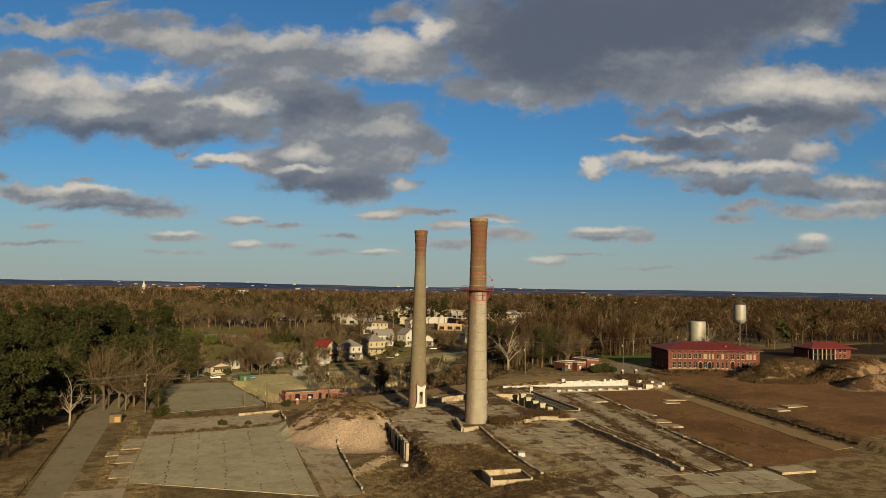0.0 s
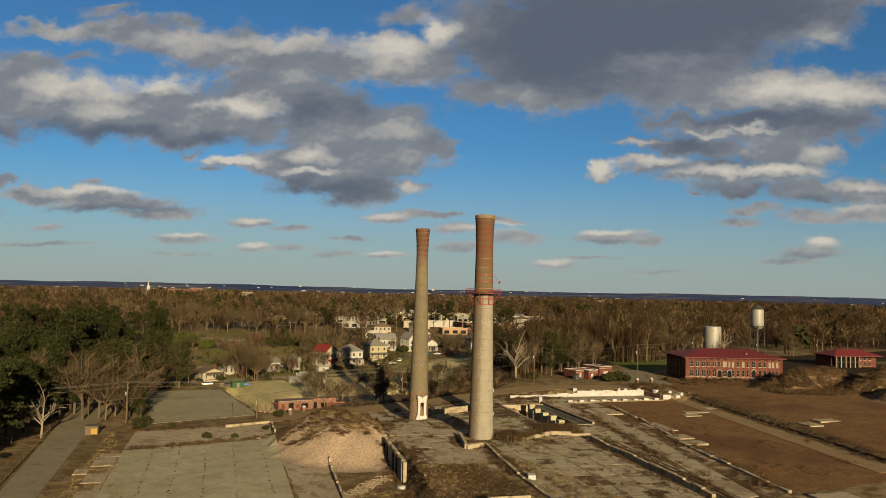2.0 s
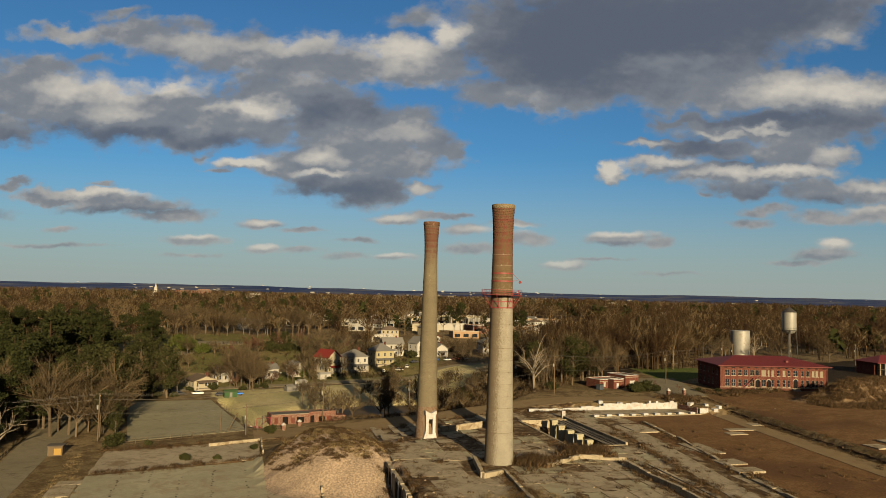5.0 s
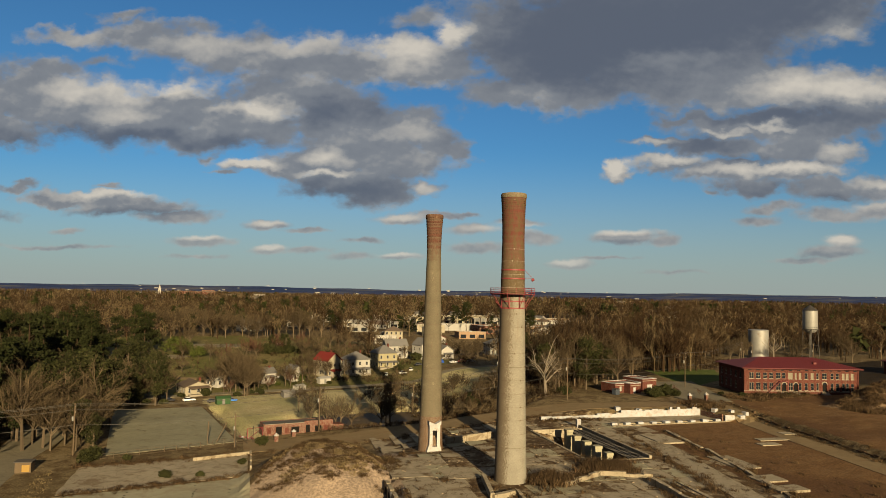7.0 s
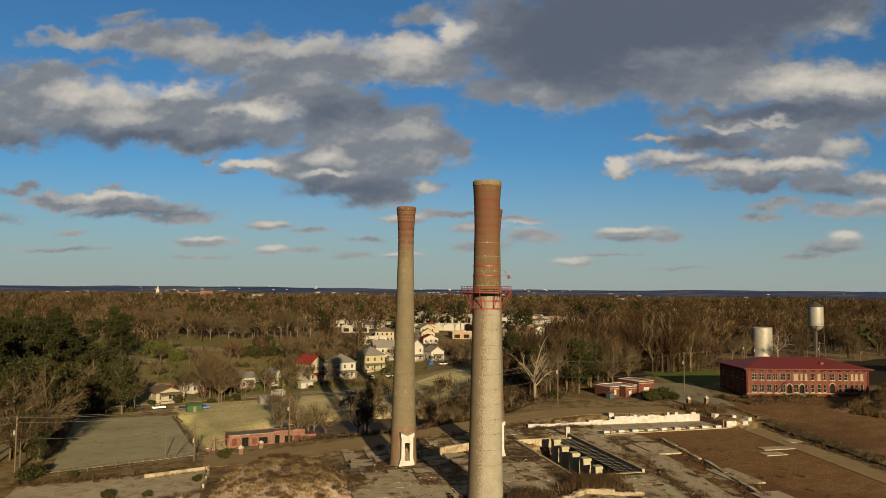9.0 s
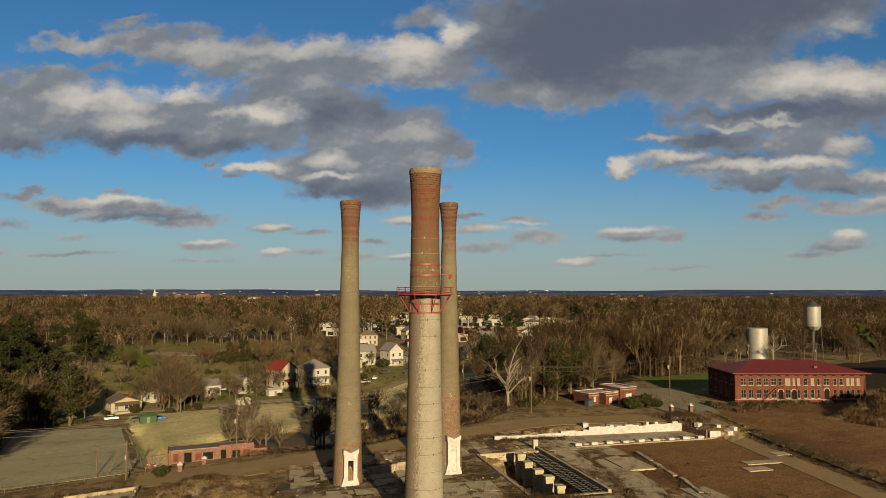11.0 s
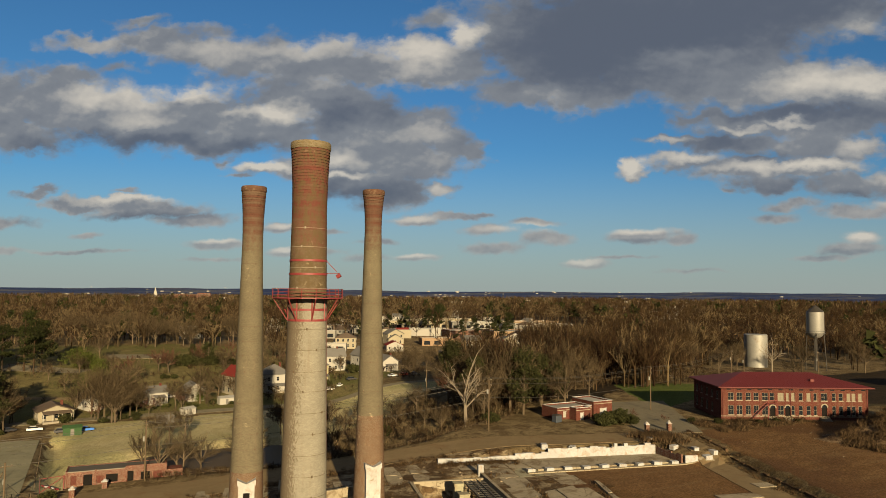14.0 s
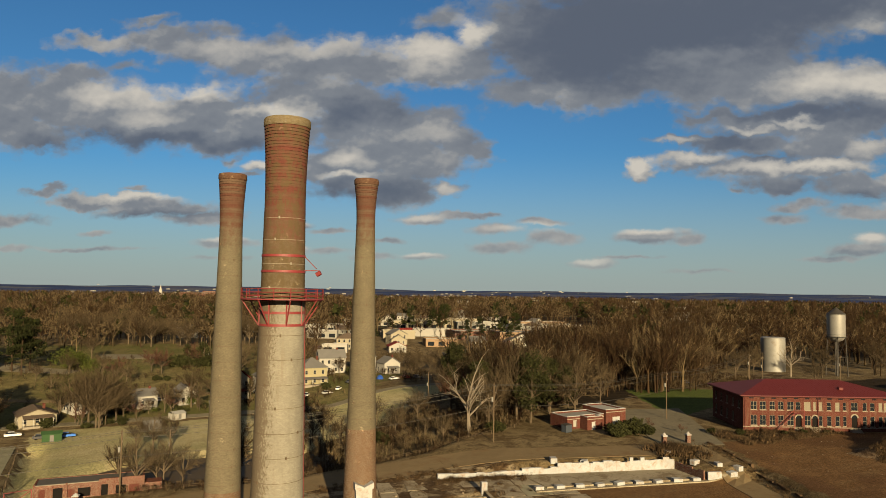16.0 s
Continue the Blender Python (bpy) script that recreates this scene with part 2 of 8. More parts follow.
colour = W.mix(cover, sky_c, cloud_c)
bg = W.add("ShaderNodeBackground")
W.plug(colour, bg.inputs[0])
bg.inputs[1].default_value = 1.0
W.plug(bg.outputs[0], W.add("ShaderNodeOutputWorld").inputs[0])

# ---------------------------------------------------------------- materials
MATS = {}
ALBEDO_SCALE = 0.40          # scales nearly all base colours down, to deepen shade against the sun


def surface(name, rough=0.8, metal=0.0):
    m = bpy.data.materials.new(name)
    m.use_nodes = True
    n = Nodes(m.node_tree)
    b = m.node_tree.nodes["Principled BSDF"]
    b.inputs["Roughness"].default_value, b.inputs["Metallic"].default_value = rough, metal
    b.inputs["Specular IOR Level"].default_value = 0.06 if rough >= 0.7 else 0.3
    MATS[name] = m
    return n, b


def place_of(n, kind="Object"):
    return n.add("ShaderNodeTexCoord").outputs[kind]


def world_place(n):
    return n.add("ShaderNodeNewGeometry").outputs["Position"]


def bump(n, b, height, strength=0.3, distance=0.05):
    k = n.add("ShaderNodeBump")
    k.inputs["Strength"].default_value, k.inputs["Distance"].default_value = strength, distance
    n.plug(height, k.inputs["Height"])
    n.plug(k.outputs[0], b.inputs["Normal"])


def scaled(colour):
    return tuple(k_ * ALBEDO_SCALE / 0.6 for k_ in colour)


def plain(name, colour, rough=0.75, spread=0.25, scale=1.5, metal=0.0, stain=(0.0, 0.0, 0.0), stain_amount=0.0, each=0.0, island=0.0):
    """A weathered coat of one colour: broad and fine variation, stains, and a little difference from piece to piece."""
    n, b = surface(name, rough, metal)
    p = world_place(n)
    broad, fine_ = n.noise(p, scale * 0.25, 4.0), n.noise(p, scale * 3.0, 6.0, 0.65)
    v = n.math("MULTIPLY_ADD", n.math("ADD", broad, fine_), spread * ALBEDO_SCALE, (1.0 - spread) * ALBEDO_SCALE)
    if each:
        v = n.math("MULTIPLY", v, n.math("MULTIPLY_ADD", n.add("ShaderNodeObjectInfo").outputs["Random"], each, 1.0 - each / 2))
    if island:
        v = n.math("MULTIPLY", v, n.math("MULTIPLY_ADD", n.add("ShaderNodeNewGeometry").outputs["Random Per Island"], island, 1.0 - island / 2))
    c = n.mix(1.0, colour, n.join(v, v, v), "MULTIPLY")
    if stain_amount:
        s = n.step(n.noise(p, scale * 0.7, 6.0, 0.7, 0.6), 0.62 - 0.2 * stain_amount, 0.75)
        c = n.mix(s, c, scaled(stain))
    n.plug(c, b.inputs["Base Color"])
    bump(n, b, fine_, 0.25, 0.02)
    return MATS[name]


def bricks(name, tones, tall=0.075, wide=0.22, round_wall=False, patch=None, patch_amount=0.0, mortar=(0.34, 0.31, 0.26), rough=0.85, dark=None, blush=None):
    """Brickwork in courses, on flat walls or round a shaft, with broad patches of another tone."""
    n, b = surface(name, rough)
    p = place_of(n)
    x, y, z = n.xyz(p)
    if round_wall:
        along = n.math("MULTIPLY", n.math("ARCTAN2", y, x), 2.6)
        q = n.join(along, z, 0.0)
    else:
        q = n.join(n.math("ADD", x, y), z, 0.0)
    k = n.add("ShaderNodeTexBrick")
    n.plug(q, k.inputs["Vector"])
    k.inputs["Color1"].default_value, k.inputs["Color2"].default_value, k.inputs["Mortar"].default_value = (*tones[0], 1), (*tones[1], 1), (*mortar, 1)
    for key, val in (("Scale", 1.0), ("Mortar Size", 0.008), ("Brick Width", wide), ("Row Height", tall), ("Bias", 0.0)):
        k.inputs[key].default_value = val
    broad = n.noise(p, 0.35, 5.0, 0.6)
    fine_ = n.noise(p, 5.0, 6.0, 0.7)
    v = n.math("MULTIPLY_ADD", n.math("ADD", broad, fine_), 0.6 * ALBEDO_SCALE, 0.4 * ALBEDO_SCALE)
    c = n.mix(1.0, k.outputs["Color"], n.join(v, v, v), "MULTIPLY")
    streak = n.noise(n.vec("MULTIPLY", p, (1.6, 1.6, 0.12)), 1.0, 5.0, 0.6)
    c = n.mix(n.math("MULTIPLY", n.step(streak, 0.5, 0.75), 0.35), c, scaled((0.14, 0.11, 0.08)))
    if patch:
        s = n.step(n.noise(p, 0.9, 6.0, 0.72, 0.5), 0.66 - 0.3 * patch_amount, 0.72 - 0.2 * patch_amount)
        c = n.mix(s, c, scaled(patch))
    if blush:       # redder brick creeps in towards the crown
        patchy = n.math("MULTIPLY_ADD", n.noise(n.vec("MULTIPLY", p, (1.0, 1.0, 0.6)), 1.1, 7.0, 0.72), 16.0, -8.0)
        ring = n.add("ShaderNodeTexNoise")
        n.plug(n.join(0.0, 0.0, z), ring.inputs["Vector"])
        ring.inputs["Scale"].default_value, ring.inputs["Detail"].default_value = 1.3, 3.0
        courses = n.math("MULTIPLY_ADD", n.step(ring.outputs[0], 0.40, 0.58), 0.48, 0.52)
        c = n.mix(n.math("MULTIPLY", n.step(n.math("ADD", z, patchy), blush[1], blush[2]), courses), c, n.mix(fine_, scaled(blush[0]), scaled([0.5 * k_ for k_ in blush[0]])))
    if dark:
        s = n.step(n.noise(n.vec("MULTIPLY", p, (1.0, 1.0, 0.55)), 1.5, 9.0, 0.8), 0.47, 0.56)
        c = n.mix(n.math("MULTIPLY", s, 0.85), c, dark)
    n.plug(c, b.inputs["Base Color"])
    bump(n, b, n.math("ADD", k.outputs["Fac"], fine_), 0.35, 0.02)
    return MATS[name]


def stained(name):
    """Tan radial brick with a long soot stain down one flank."""
    m = bricks(name, ((0.36, 0.34, 0.29), (0.30, 0.285, 0.24)), 0.11, 0.3, True, mortar=(0.24, 0.22, 0.18))
    n = Nodes(m.node_tree)
    b = m.node_tree.nodes["Principled BSDF"]
    old = b.inputs["Base Color"].links[0].from_socket
    p = place_of(n)
    x, y, z = n.xyz(p)
    flank = n.math("DIVIDE", n.math("ADD", n.math("MULTIPLY", x, -0.985), n.math("MULTIPLY", y, 0.10)), 2.55)
    ragged = n.math("MULTIPLY_ADD", n.noise(n.vec("MULTIPLY", p, (1, 1, 0.45)), 5.0, 9.0, 0.8), 3.0, -1.5)
    reach = n.math("MULTIPLY_ADD", z, 0.013, -0.34)
    s_ = n.step(n.math("ADD", n.math("ADD", flank, ragged), reach), 0.40, 0.72)
    n.plug(n.mix(n.math("MULTIPLY", s_, 0.78), old, (0.06, 0.045, 0.03)), b.inputs["Base Color"])
    return m


def concrete(name, colour, crack=0.22, stain=(0.10, 0.075, 0.045), amount=0.5, seen=0.7):
    n, b = surface(name, 0.9)
    p = world_place(n)
    broad, mid, fine_ = n.noise(p, 0.07, 4.0), n.noise(p, 0.5, 5.0, 0.6, 0.4), n.noise(p, 4.0, 6.0, 0.7)
    v = n.math("MULTIPLY_ADD", n.math("ADD", n.math("ADD", broad, mid), fine_), 0.50 * ALBEDO_SCALE, 0.25 * ALBEDO_SCALE)
    c = n.mix(1.0, colour, n.join(v, v, v), "MULTIPLY")
    s = n.step(n.noise(p, 0.22, 8.0, 0.72, 0.8), 0.62 - 0.16 * amount, 0.70 - 0.08 * amount)
    c = n.mix(n.math("MULTIPLY", s, 0.75), c, scaled(stain))
    vo = n.add("ShaderNodeTexVoronoi", feature="DISTANCE_TO_EDGE")
    wob = n.vec("MULTIPLY_ADD", n.add("ShaderNodeTexNoise").outputs["Color"], (0.8, 0.8, 0.8), p)
    n.plug(n.vec("MULTIPLY", wob, (1, 1, 0)), vo.inputs["Vector"])
    vo.inputs["Scale"].default_value = crack
    line = n.math("SUBTRACT", 1.0, n.step(vo.outputs[0], 0.0, 0.02))
    c = n.mix(n.math("MULTIPLY", line, seen), c, scaled(stain))
    n.plug(c, b.inputs["Base Color"])
    bump(n, b, n.math("SUBTRACT", fine_, line), 0.3, 0.03)
    return MATS[name]


SLAB = concrete("old_concrete", (0.42, 0.365, 0.27), 0.3, (0.12, 0.085, 0.05), 0.8, 0.8)
DIRT_ROAD = concrete("packed_dirt", (0.28, 0.21, 0.12), 0.1, (0.15, 0.095, 0.05), 0.6, 0.2)
EARTH_BANK = plain("dark_earth_bank", (0.13, 0.085, 0.05), 0.95, 0.5, 1.5, stain=(0.05, 0.035, 0.02), stain_amount=0.6)
SLAB_GREY = concrete("grey_concrete", (0.42, 0.40, 0.285), 0.05, (0.20, 0.165, 0.115), 1.0, 0.12)
CAR_PARK = concrete("worn_car_park", (0.33, 0.315, 0.22), 0.12, (0.12, 0.10, 0.06), 0.4, 0.3)
PINE_BARK = plain("dark_pine_bark", (0.075, 0.05, 0.032), 0.9, 0.35, 1.0, each=0.4)
ASPHALT = concrete("asphalt", (0.26, 0.23, 0.165), 0.12, (0.08, 0.07, 0.05), 0.4, 0.3)
WHITEWALL = plain("peeling_white_paint", (0.52, 0.545, 0.58), 0.8, 0.55, 1.2, stain=(0.24, 0.17, 0.11), stain_amount=0.85)
NICHE_WHITE = plain("flaking_whitewash", (0.56, 0.57, 0.58), 0.8, 0.5, 1.6, stain=(0.22, 0.15, 0.10), stain_amount=0.7)
STAINED_BRICK = stained("sooty_tan_brick")
TAN_BRICK_DARK = bricks("weathered_tan_brick", ((0.20, 0.176, 0.125), (0.15, 0.132, 0.092)), 0.11, 0.3, True, (0.215, 0.185, 0.135), 0.1, mortar=(0.20, 0.17, 0.12), blush=((0.115, 0.052, 0.038), 46.0, 54.0))
MOTTLED_BRICK = bricks("mottled_brown_brick", ((0.17, 0.132, 0.085), (0.125, 0.092, 0.057)), 0.11, 0.3, True, (0.25, 0.205, 0.14), 0.2, mortar=(0.20, 0.16, 0.11), dark=(0.055, 0.040, 0.022), blush=((0.135, 0.048, 0.038), 41.5, 51.0))
CROWN_CAP = bricks("pale_cap_brick", ((0.22, 0.175, 0.10), (0.17, 0.13, 0.075)), 0.11, 0.3, True)
BROWN_CROWN = bricks("brown_crown_brick", ((0.165, 0.086, 0.058), (0.11, 0.058, 0.040)), 0.11, 0.3, True, (0.22, 0.16, 0.105), 0.35, mortar=(0.13, 0.085, 0.06), dark=(0.06, 0.035, 0.025))
BASE_BRICK = bricks("brown_base_brick", ((0.19, 0.115, 0.07), (0.15, 0.088, 0.054)), 0.11, 0.3, True, (0.33, 0.24, 0.17), 0.15)
RED_BRICK = bricks("red_wall_brick", ((0.150, 0.042, 0.032), (0.108, 0.031, 0.024)), 0.08, 0.24, mortar=(0.20, 0.105, 0.08))
DULL_RED = bricks("dull_red_brick", ((0.20, 0.075, 0.052), (0.155, 0.056, 0.04)), 0.08, 0.24, patch=(0.24, 0.13, 0.095), patch_amount=0.3)
RED_ROOF = plain("red_metal_roof", (0.145, 0.012, 0.010), 0.6, 0.3, 0.6)
STONE_TRIM = plain("limestone_trim", (0.37, 0.33, 0.27), 0.8, 0.25)
GLASS_DARK = plain("dark_window_glass", (0.02, 0.024, 0.03), 0.12, 0.2)
PALE_PANE = plain("pale_window_pane", (0.30, 0.27, 0.21), 0.7, 0.2)
RUST_RED = plain("red_steel_paint", (0.27, 0.04, 0.045), 0.55, 0.3, 2.0, stain=(0.12, 0.05, 0.03), stain_amount=0.4)
DARK_STEEL = plain("dark_weathered_steel", (0.05, 0.045, 0.04), 0.6, 0.3)
GALVANISED = plain("galvanised_steel", (0.36, 0.36, 0.345), 0.55, 0.45, 0.5, 0.25, stain=(0.16, 0.12, 0.09), stain_amount=0.45)
BARK = plain("grey_brown_bark", (0.140, 0.108, 0.074), 0.9, 0.35, 1.0, each=0.5)
TWIG = plain("brown_twigs", (0.100, 0.075, 0.045), 0.9, 0.3, 0.3, each=0.5, island=0.8)
DEAD_WOOD = plain("pale_dead_wood", (0.30, 0.255, 0.20), 0.85, 0.3)
NEEDLES = plain("dark_pine_needles", (0.028, 0.034, 0.011), 0.75, 0.5, 0.4, each=0.4, island=1.0)
SHRUB = plain("olive_shrub_leaves", (0.042, 0.045, 0.016), 0.75, 0.45, 0.6, each=0.4, island=0.9)
SPRING = plain("spring_green_leaves", (0.085, 0.105, 0.022), 0.75, 0.4, 0.6, each=0.3, island=0.8)
RUSSET = plain("russet_buds", (0.115, 0.058, 0.040), 0.85, 0.4, 0.5, each=0.4)
POLE_WOOD = plain("weathered_pole_wood", (0.16, 0.12, 0.08), 0.85, 0.3)
BLACKISH = plain("dark_opening", (0.015, 0.013, 0.012), 0.9, 0.2)
RUBBLE = plain("broken_masonry", (0.32, 0.26, 0.185), 0.9, 0.4, 1.2, stain=(0.2, 0.13, 0.08), stain_amount=0.4, island=0.8)
DRYBRUSH = plain("dry_brush_stems", (0.15, 0.098, 0.052), 0.9, 0.4, 0.7, island=0.9)
STRAW = plain("straw_grass", (0.33, 0.25, 0.13), 0.9, 0.4, 0.7, island=0.9)

# ---------------------------------------------------------------- the lie of the land


def sm(a, b, x):
    t = np.clip((np.asarray(x, dtype=float) - a) / (b - a), 0.0, 1.0)
    return t * t * (3.0 - 2.0 * t)


def ripple(x, y, size, seed=0.0):
    """Cheap smooth noise from crossed waves, about -1 to 1."""
    x, y = np.asarray(x, dtype=float) / size, np.asarray(y, dtype=float) / size
    return (np.sin(1.7 * x + 1.3 * np.sin(1.1 * y + seed)) * np.cos(1.9 * y + 1.1 * np.sin(1.4 * x + 2 * seed))
            + 0.5 * np.sin(4.1 * x + 3.3 * y + seed + np.sin(2.9 * y)) * np.cos(3.7 * y - 2.1 * x)) / 1.5


# earth heaps in the east yard: centre, half sizes, height, seed
HEAPS = ((280, 206, 42, 9, 6.5, 1.0), (302, 186, 36, 13, 8.5, 2.0), (264, 199, 24, 7, 3.5, 4.0), (284, 168, 30, 11, 5.0, 3.0))


def north_edge(x):
    return np.interp(x, [0, 60, 90, 118, 153, 185, 230], [300, 264, 258, 248, 251, 268, 300])


def height(x, y):
    """The ground's height: a works plateau, the low yards west of it, a valley north, rising streets and far hills."""
    x, y = np.asarray(x, dtype=float), np.asarray(y, dtype=float)
    wall_y = 227.9 - 0.205 * (x - 163)
    plateau = 2.2 * sm(0.9, 2.2, y - wall_y) * sm(138, 168, x)
    plateau = np.maximum(plateau, 2.0 * sm(199.5, 202.5, x) * sm(207, 213, y))
    ridge_x = 179.3 + (y - 112) * 0.342
    plateau = np.maximum(plateau, 1.9 * sm(-1.0, 1.0, x - ridge_x) + 0.8 * sm(8, 30, x - ridge_x))
    edge = 73 + 0.2 * (y - 150)
    sharp = sm(edge - 1.0, edge + 0.4, x)
    soft = sm(edge - 22, edge + 22, x)
    ramp = sm(72, 150, x)
    k, s = sm(196, 238, y), sm(150, 138, y)
    w = (sharp * (1 - s) + soft * s) * (1 - k) + ramp * k
    z = -5.0 + (plateau + 5.0) * w
    # gravel mound beside the plateau
    r = np.hypot((x - 71.5) / 21.0, (y - 204) / 31.0) + 0.06 * ripple(x, y, 5.0, 1.0)
    mound = -5.2 + 8.2 * sm(1.0, 0.22, r) + 0.32 * ripple(x, y, 2.5, 3.0) + 0.55 * sm(0.9, 0.5, r) * ripple(x, 0.5 * y, 5.0, 6.0)
    z = np.maximum(z, np.where(r < 1.05, mound, -9.0))
    # valley to the north, with a pond in it, and the slope beyond
    n = sm(0.0, 9.0, y - north_edge(x)) * (1 - sm(150, 190, x))
    rise = np.interp(y, [0, 345, 400, 470, 560, 800, 1500, 3000, 4900], [-5, -5, -2.0, 3.5, 6.5, 8, 7, 6, 10])
    pond = 3.0 * sm(1.0, 0.55, np.hypot((x - 110) / 42.0, (y - 281) / 18.0))
    z = z * (1 - n) + (rise - pond) * n
    far_n = sm(262, 420, y) * sm(150, 190, x)
    z = z * (1 - far_n) + np.maximum(rise, 1.0 + 0.004 * (x - 150)) * far_n
    # ditch between the car park and the field
    side = np.abs(x - (66.0 - (y - 262) * 0.068)) - 2.2
    z = z - 2.4 * sm(1.4, -0.6, side) * sm(258, 264, y) * sm(322, 314, y)
    # heaps of earth in the east yard
    for cx, cy, rx, ry, hh, sd in HEAPS:
        q = np.hypot((x - cx) / rx, (y - cy) / ry) + 0.12 * ripple(x, y, 6.0, sd)
        z = z + hh * sm(1.0, 0.1, q) * (1 + 0.12 * ripple(x, y, 2.6, sd)) 
    # long sunken bay beside the chimneys
    bay = sm(0.3, -0.9, np.abs((x - 139.2) - 0.19 * (y - 200)) - 7.6) * sm(0.3, -0.9, np.abs(y - 200) - 17.5)
    z = z - 4.2 * bay
    # far hills
    d = np.hypot(x - 60, y - 60)
    hills = sm(900, 2600, d) * 4.0 * ripple(x, y, 420.0, 5.0) + sm(3000, 4400, d) * (27.0 + 9.0 * ripple(x, y, 700.0, 2.0))
    z = z + hills + sm(420, 700, d) * 1.5 * ripple(x, y, 90.0, 7.0)
    return z + 0.04 * ripple(x, y, 7.0, 0.5)


def ground_z(x, y):
    return float(height(x, y))


def lines(dense_lo, dense_hi, step, limit):
    core = list(np.arange(dense_lo, dense_hi + 0.01, step))
    out, gap = [], step
    pos = dense_hi
    while pos < limit:
        gap *= 1.13
        pos += gap
        out.append(min(pos, limit))
    low, gap, pos = [], step, dense_lo
    while pos > -limit:
        gap *= 1.13
        pos -= gap
        low.append(max(pos, -limit))
    return np.array(low[::-1] + core + out)


def mesh_from(name, verts, faces, material):
    me = bpy.data.meshes.new(name)
    me.from_pydata(verts, [], faces)
    me.materials.append(material)
    return me


def inside(x, y, corners, fuzz=1.5, seed=0.0):
    """How far (0..1) points lie within a convex quarter of the yard, with an uneven edge."""
    d = np.full(np.shape(x), 1e9)
    n = len(corners)
    for i in range(n):
        (ax, ay), (bx_, by_) = corners[i], corners[(i + 1) % n]
        l = math.hypot(bx_ - ax, by_ - ay)
        d = np.minimum(d, ((bx_ - ax) * (y - ay) - (by_ - ay) * (x - ax)) / l)
    d = d + fuzz * (0.7 * ripple(x, y, 6.0, seed) + 0.5 * ripple(x, y, 1.9, seed + 1))
    return sm(-0.8, 0.8, d)


# yards, counter-clockwise in plan
PLATEAU_YARD = [(64, 104), (131, 92), (171, 205), (168, 226), (150, 246), (96, 246), (80, 188)]
RED_YARD = [(136, 108), (169, 106), (206, 210), (203, 212), (166, 216)]
EAST_YARD = [(180, 112), (340, 110), (340, 205), (245, 232), (222, 230)]
STREET_FIELD = [(62, 262), (120, 285), (185, 325), (175, 352), (60, 338)]
HOUSE_LAWNS = [(20, 345), (170, 356), (200, 400), (160, 520), (10, 545)]
EMBANKMENT = [(150, 322), (232, 338), (240, 364), (150, 353)]
GATE_LAWN = [(236, 262), (268, 274), (294, 304), (262, 318)]
TAN_LOT = [(297, 303), (362, 318), (372, 345), (306, 338)]

gx, gy = lines(-30, 320, 1.6, 4900), lines(118, 400, 1.6, 4900)
GX, GY = np.meshgrid(gx, gy)
GZ = height(GX, GY)
nx, ny = len(gx), len(gy)
verts = np.stack([GX.ravel(), GY.ravel(), GZ.ravel()], 1)
idx = np.arange(nx * ny).reshape(ny, nx)
quads = np.stack([idx[:-1, :-1].ravel(), idx[:-1, 1:].ravel(), idx[1:, 1:].ravel(), idx[1:, :-1].ravel()], 1)
me = bpy.data.meshes.new("ground")
me.from_pydata(verts.tolist(), [], quads.tolist())
zones = {
    "yard": np.maximum(inside(GX, GY, PLATEAU_YARD, 2.0, 1.0), 0.8 * inside(GX, GY, TAN_LOT, 3.0, 1.0)),
    "red": np.maximum(inside(GX, GY, RED_YARD, 1.2, 2.0), inside(GX, GY, EAST_YARD, 1.5, 3.0)),
    "lawn": 0.95 * inside(GX, GY, HOUSE_LAWNS, 6.0, 5.0),
    "field": np.maximum(inside(GX, GY, STREET_FIELD, 2.0, 4.0), inside(GX, GY, EMBANKMENT, 3.0, 2.0)),
    "gravel": sm(1.06, 0.98, np.hypot((GX - 71.5) / 21.0, (GY - 204) / 31.0)) * (1 - sm(206, 214, GY - 0.25 * (GX - 70) + 3 * ripple(GX, GY, 4.0, 9.0))),
    "shaded_wood": np.maximum(sm(470, 620, np.hypot(GX - 60, GY - 60)), 0.8 * np.maximum(inside(GX, GY, [(126, 256), (192, 259), (236, 290), (500, 300), (500, 520), (200, 430), (190, 330)], 6.0, 7.0), inside(GX, GY, [(300, 240), (520, 200), (520, 320), (300, 300)], 5.0, 3.0))),
    "heap": np.clip(sum(sm(1.05, 0.85, np.hypot((GX - cx) / rx, (GY - cy) / ry) + 0.12 * ripple(GX, GY, 6.0, sd)) for cx, cy, rx, ry, hh, sd in HEAPS), 0.0, 1.0),
    "green": inside(GX, GY, GATE_LAWN, 1.0, 6.0),
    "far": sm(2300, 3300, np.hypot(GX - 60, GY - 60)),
}
for key, val in zones.items():
    me.attributes.new(key, "FLOAT", "POINT").data.foreach_set("value", val.ravel().astype(np.float32))
me.polygons.foreach_set("use_smooth", [True] * len(me.polygons))

n, b = surface("open_ground", 0.95)
p = world_place(n)
big, mid, fine_ = n.noise(p, 0.035, 5.0, 0.6), n.noise(p, 0.28, 6.0, 0.65, 0.4), n.noise(p, 2.2, 6.0, 0.7)


def zone(key):
    a = n.add("ShaderNodeAttribute")
    a.attribute_name = key
    return n.step(n.math("ADD", a.outputs["Fac"], n.math("MULTIPLY_ADD", mid, 0.7, -0.35)), 0.35, 0.65)


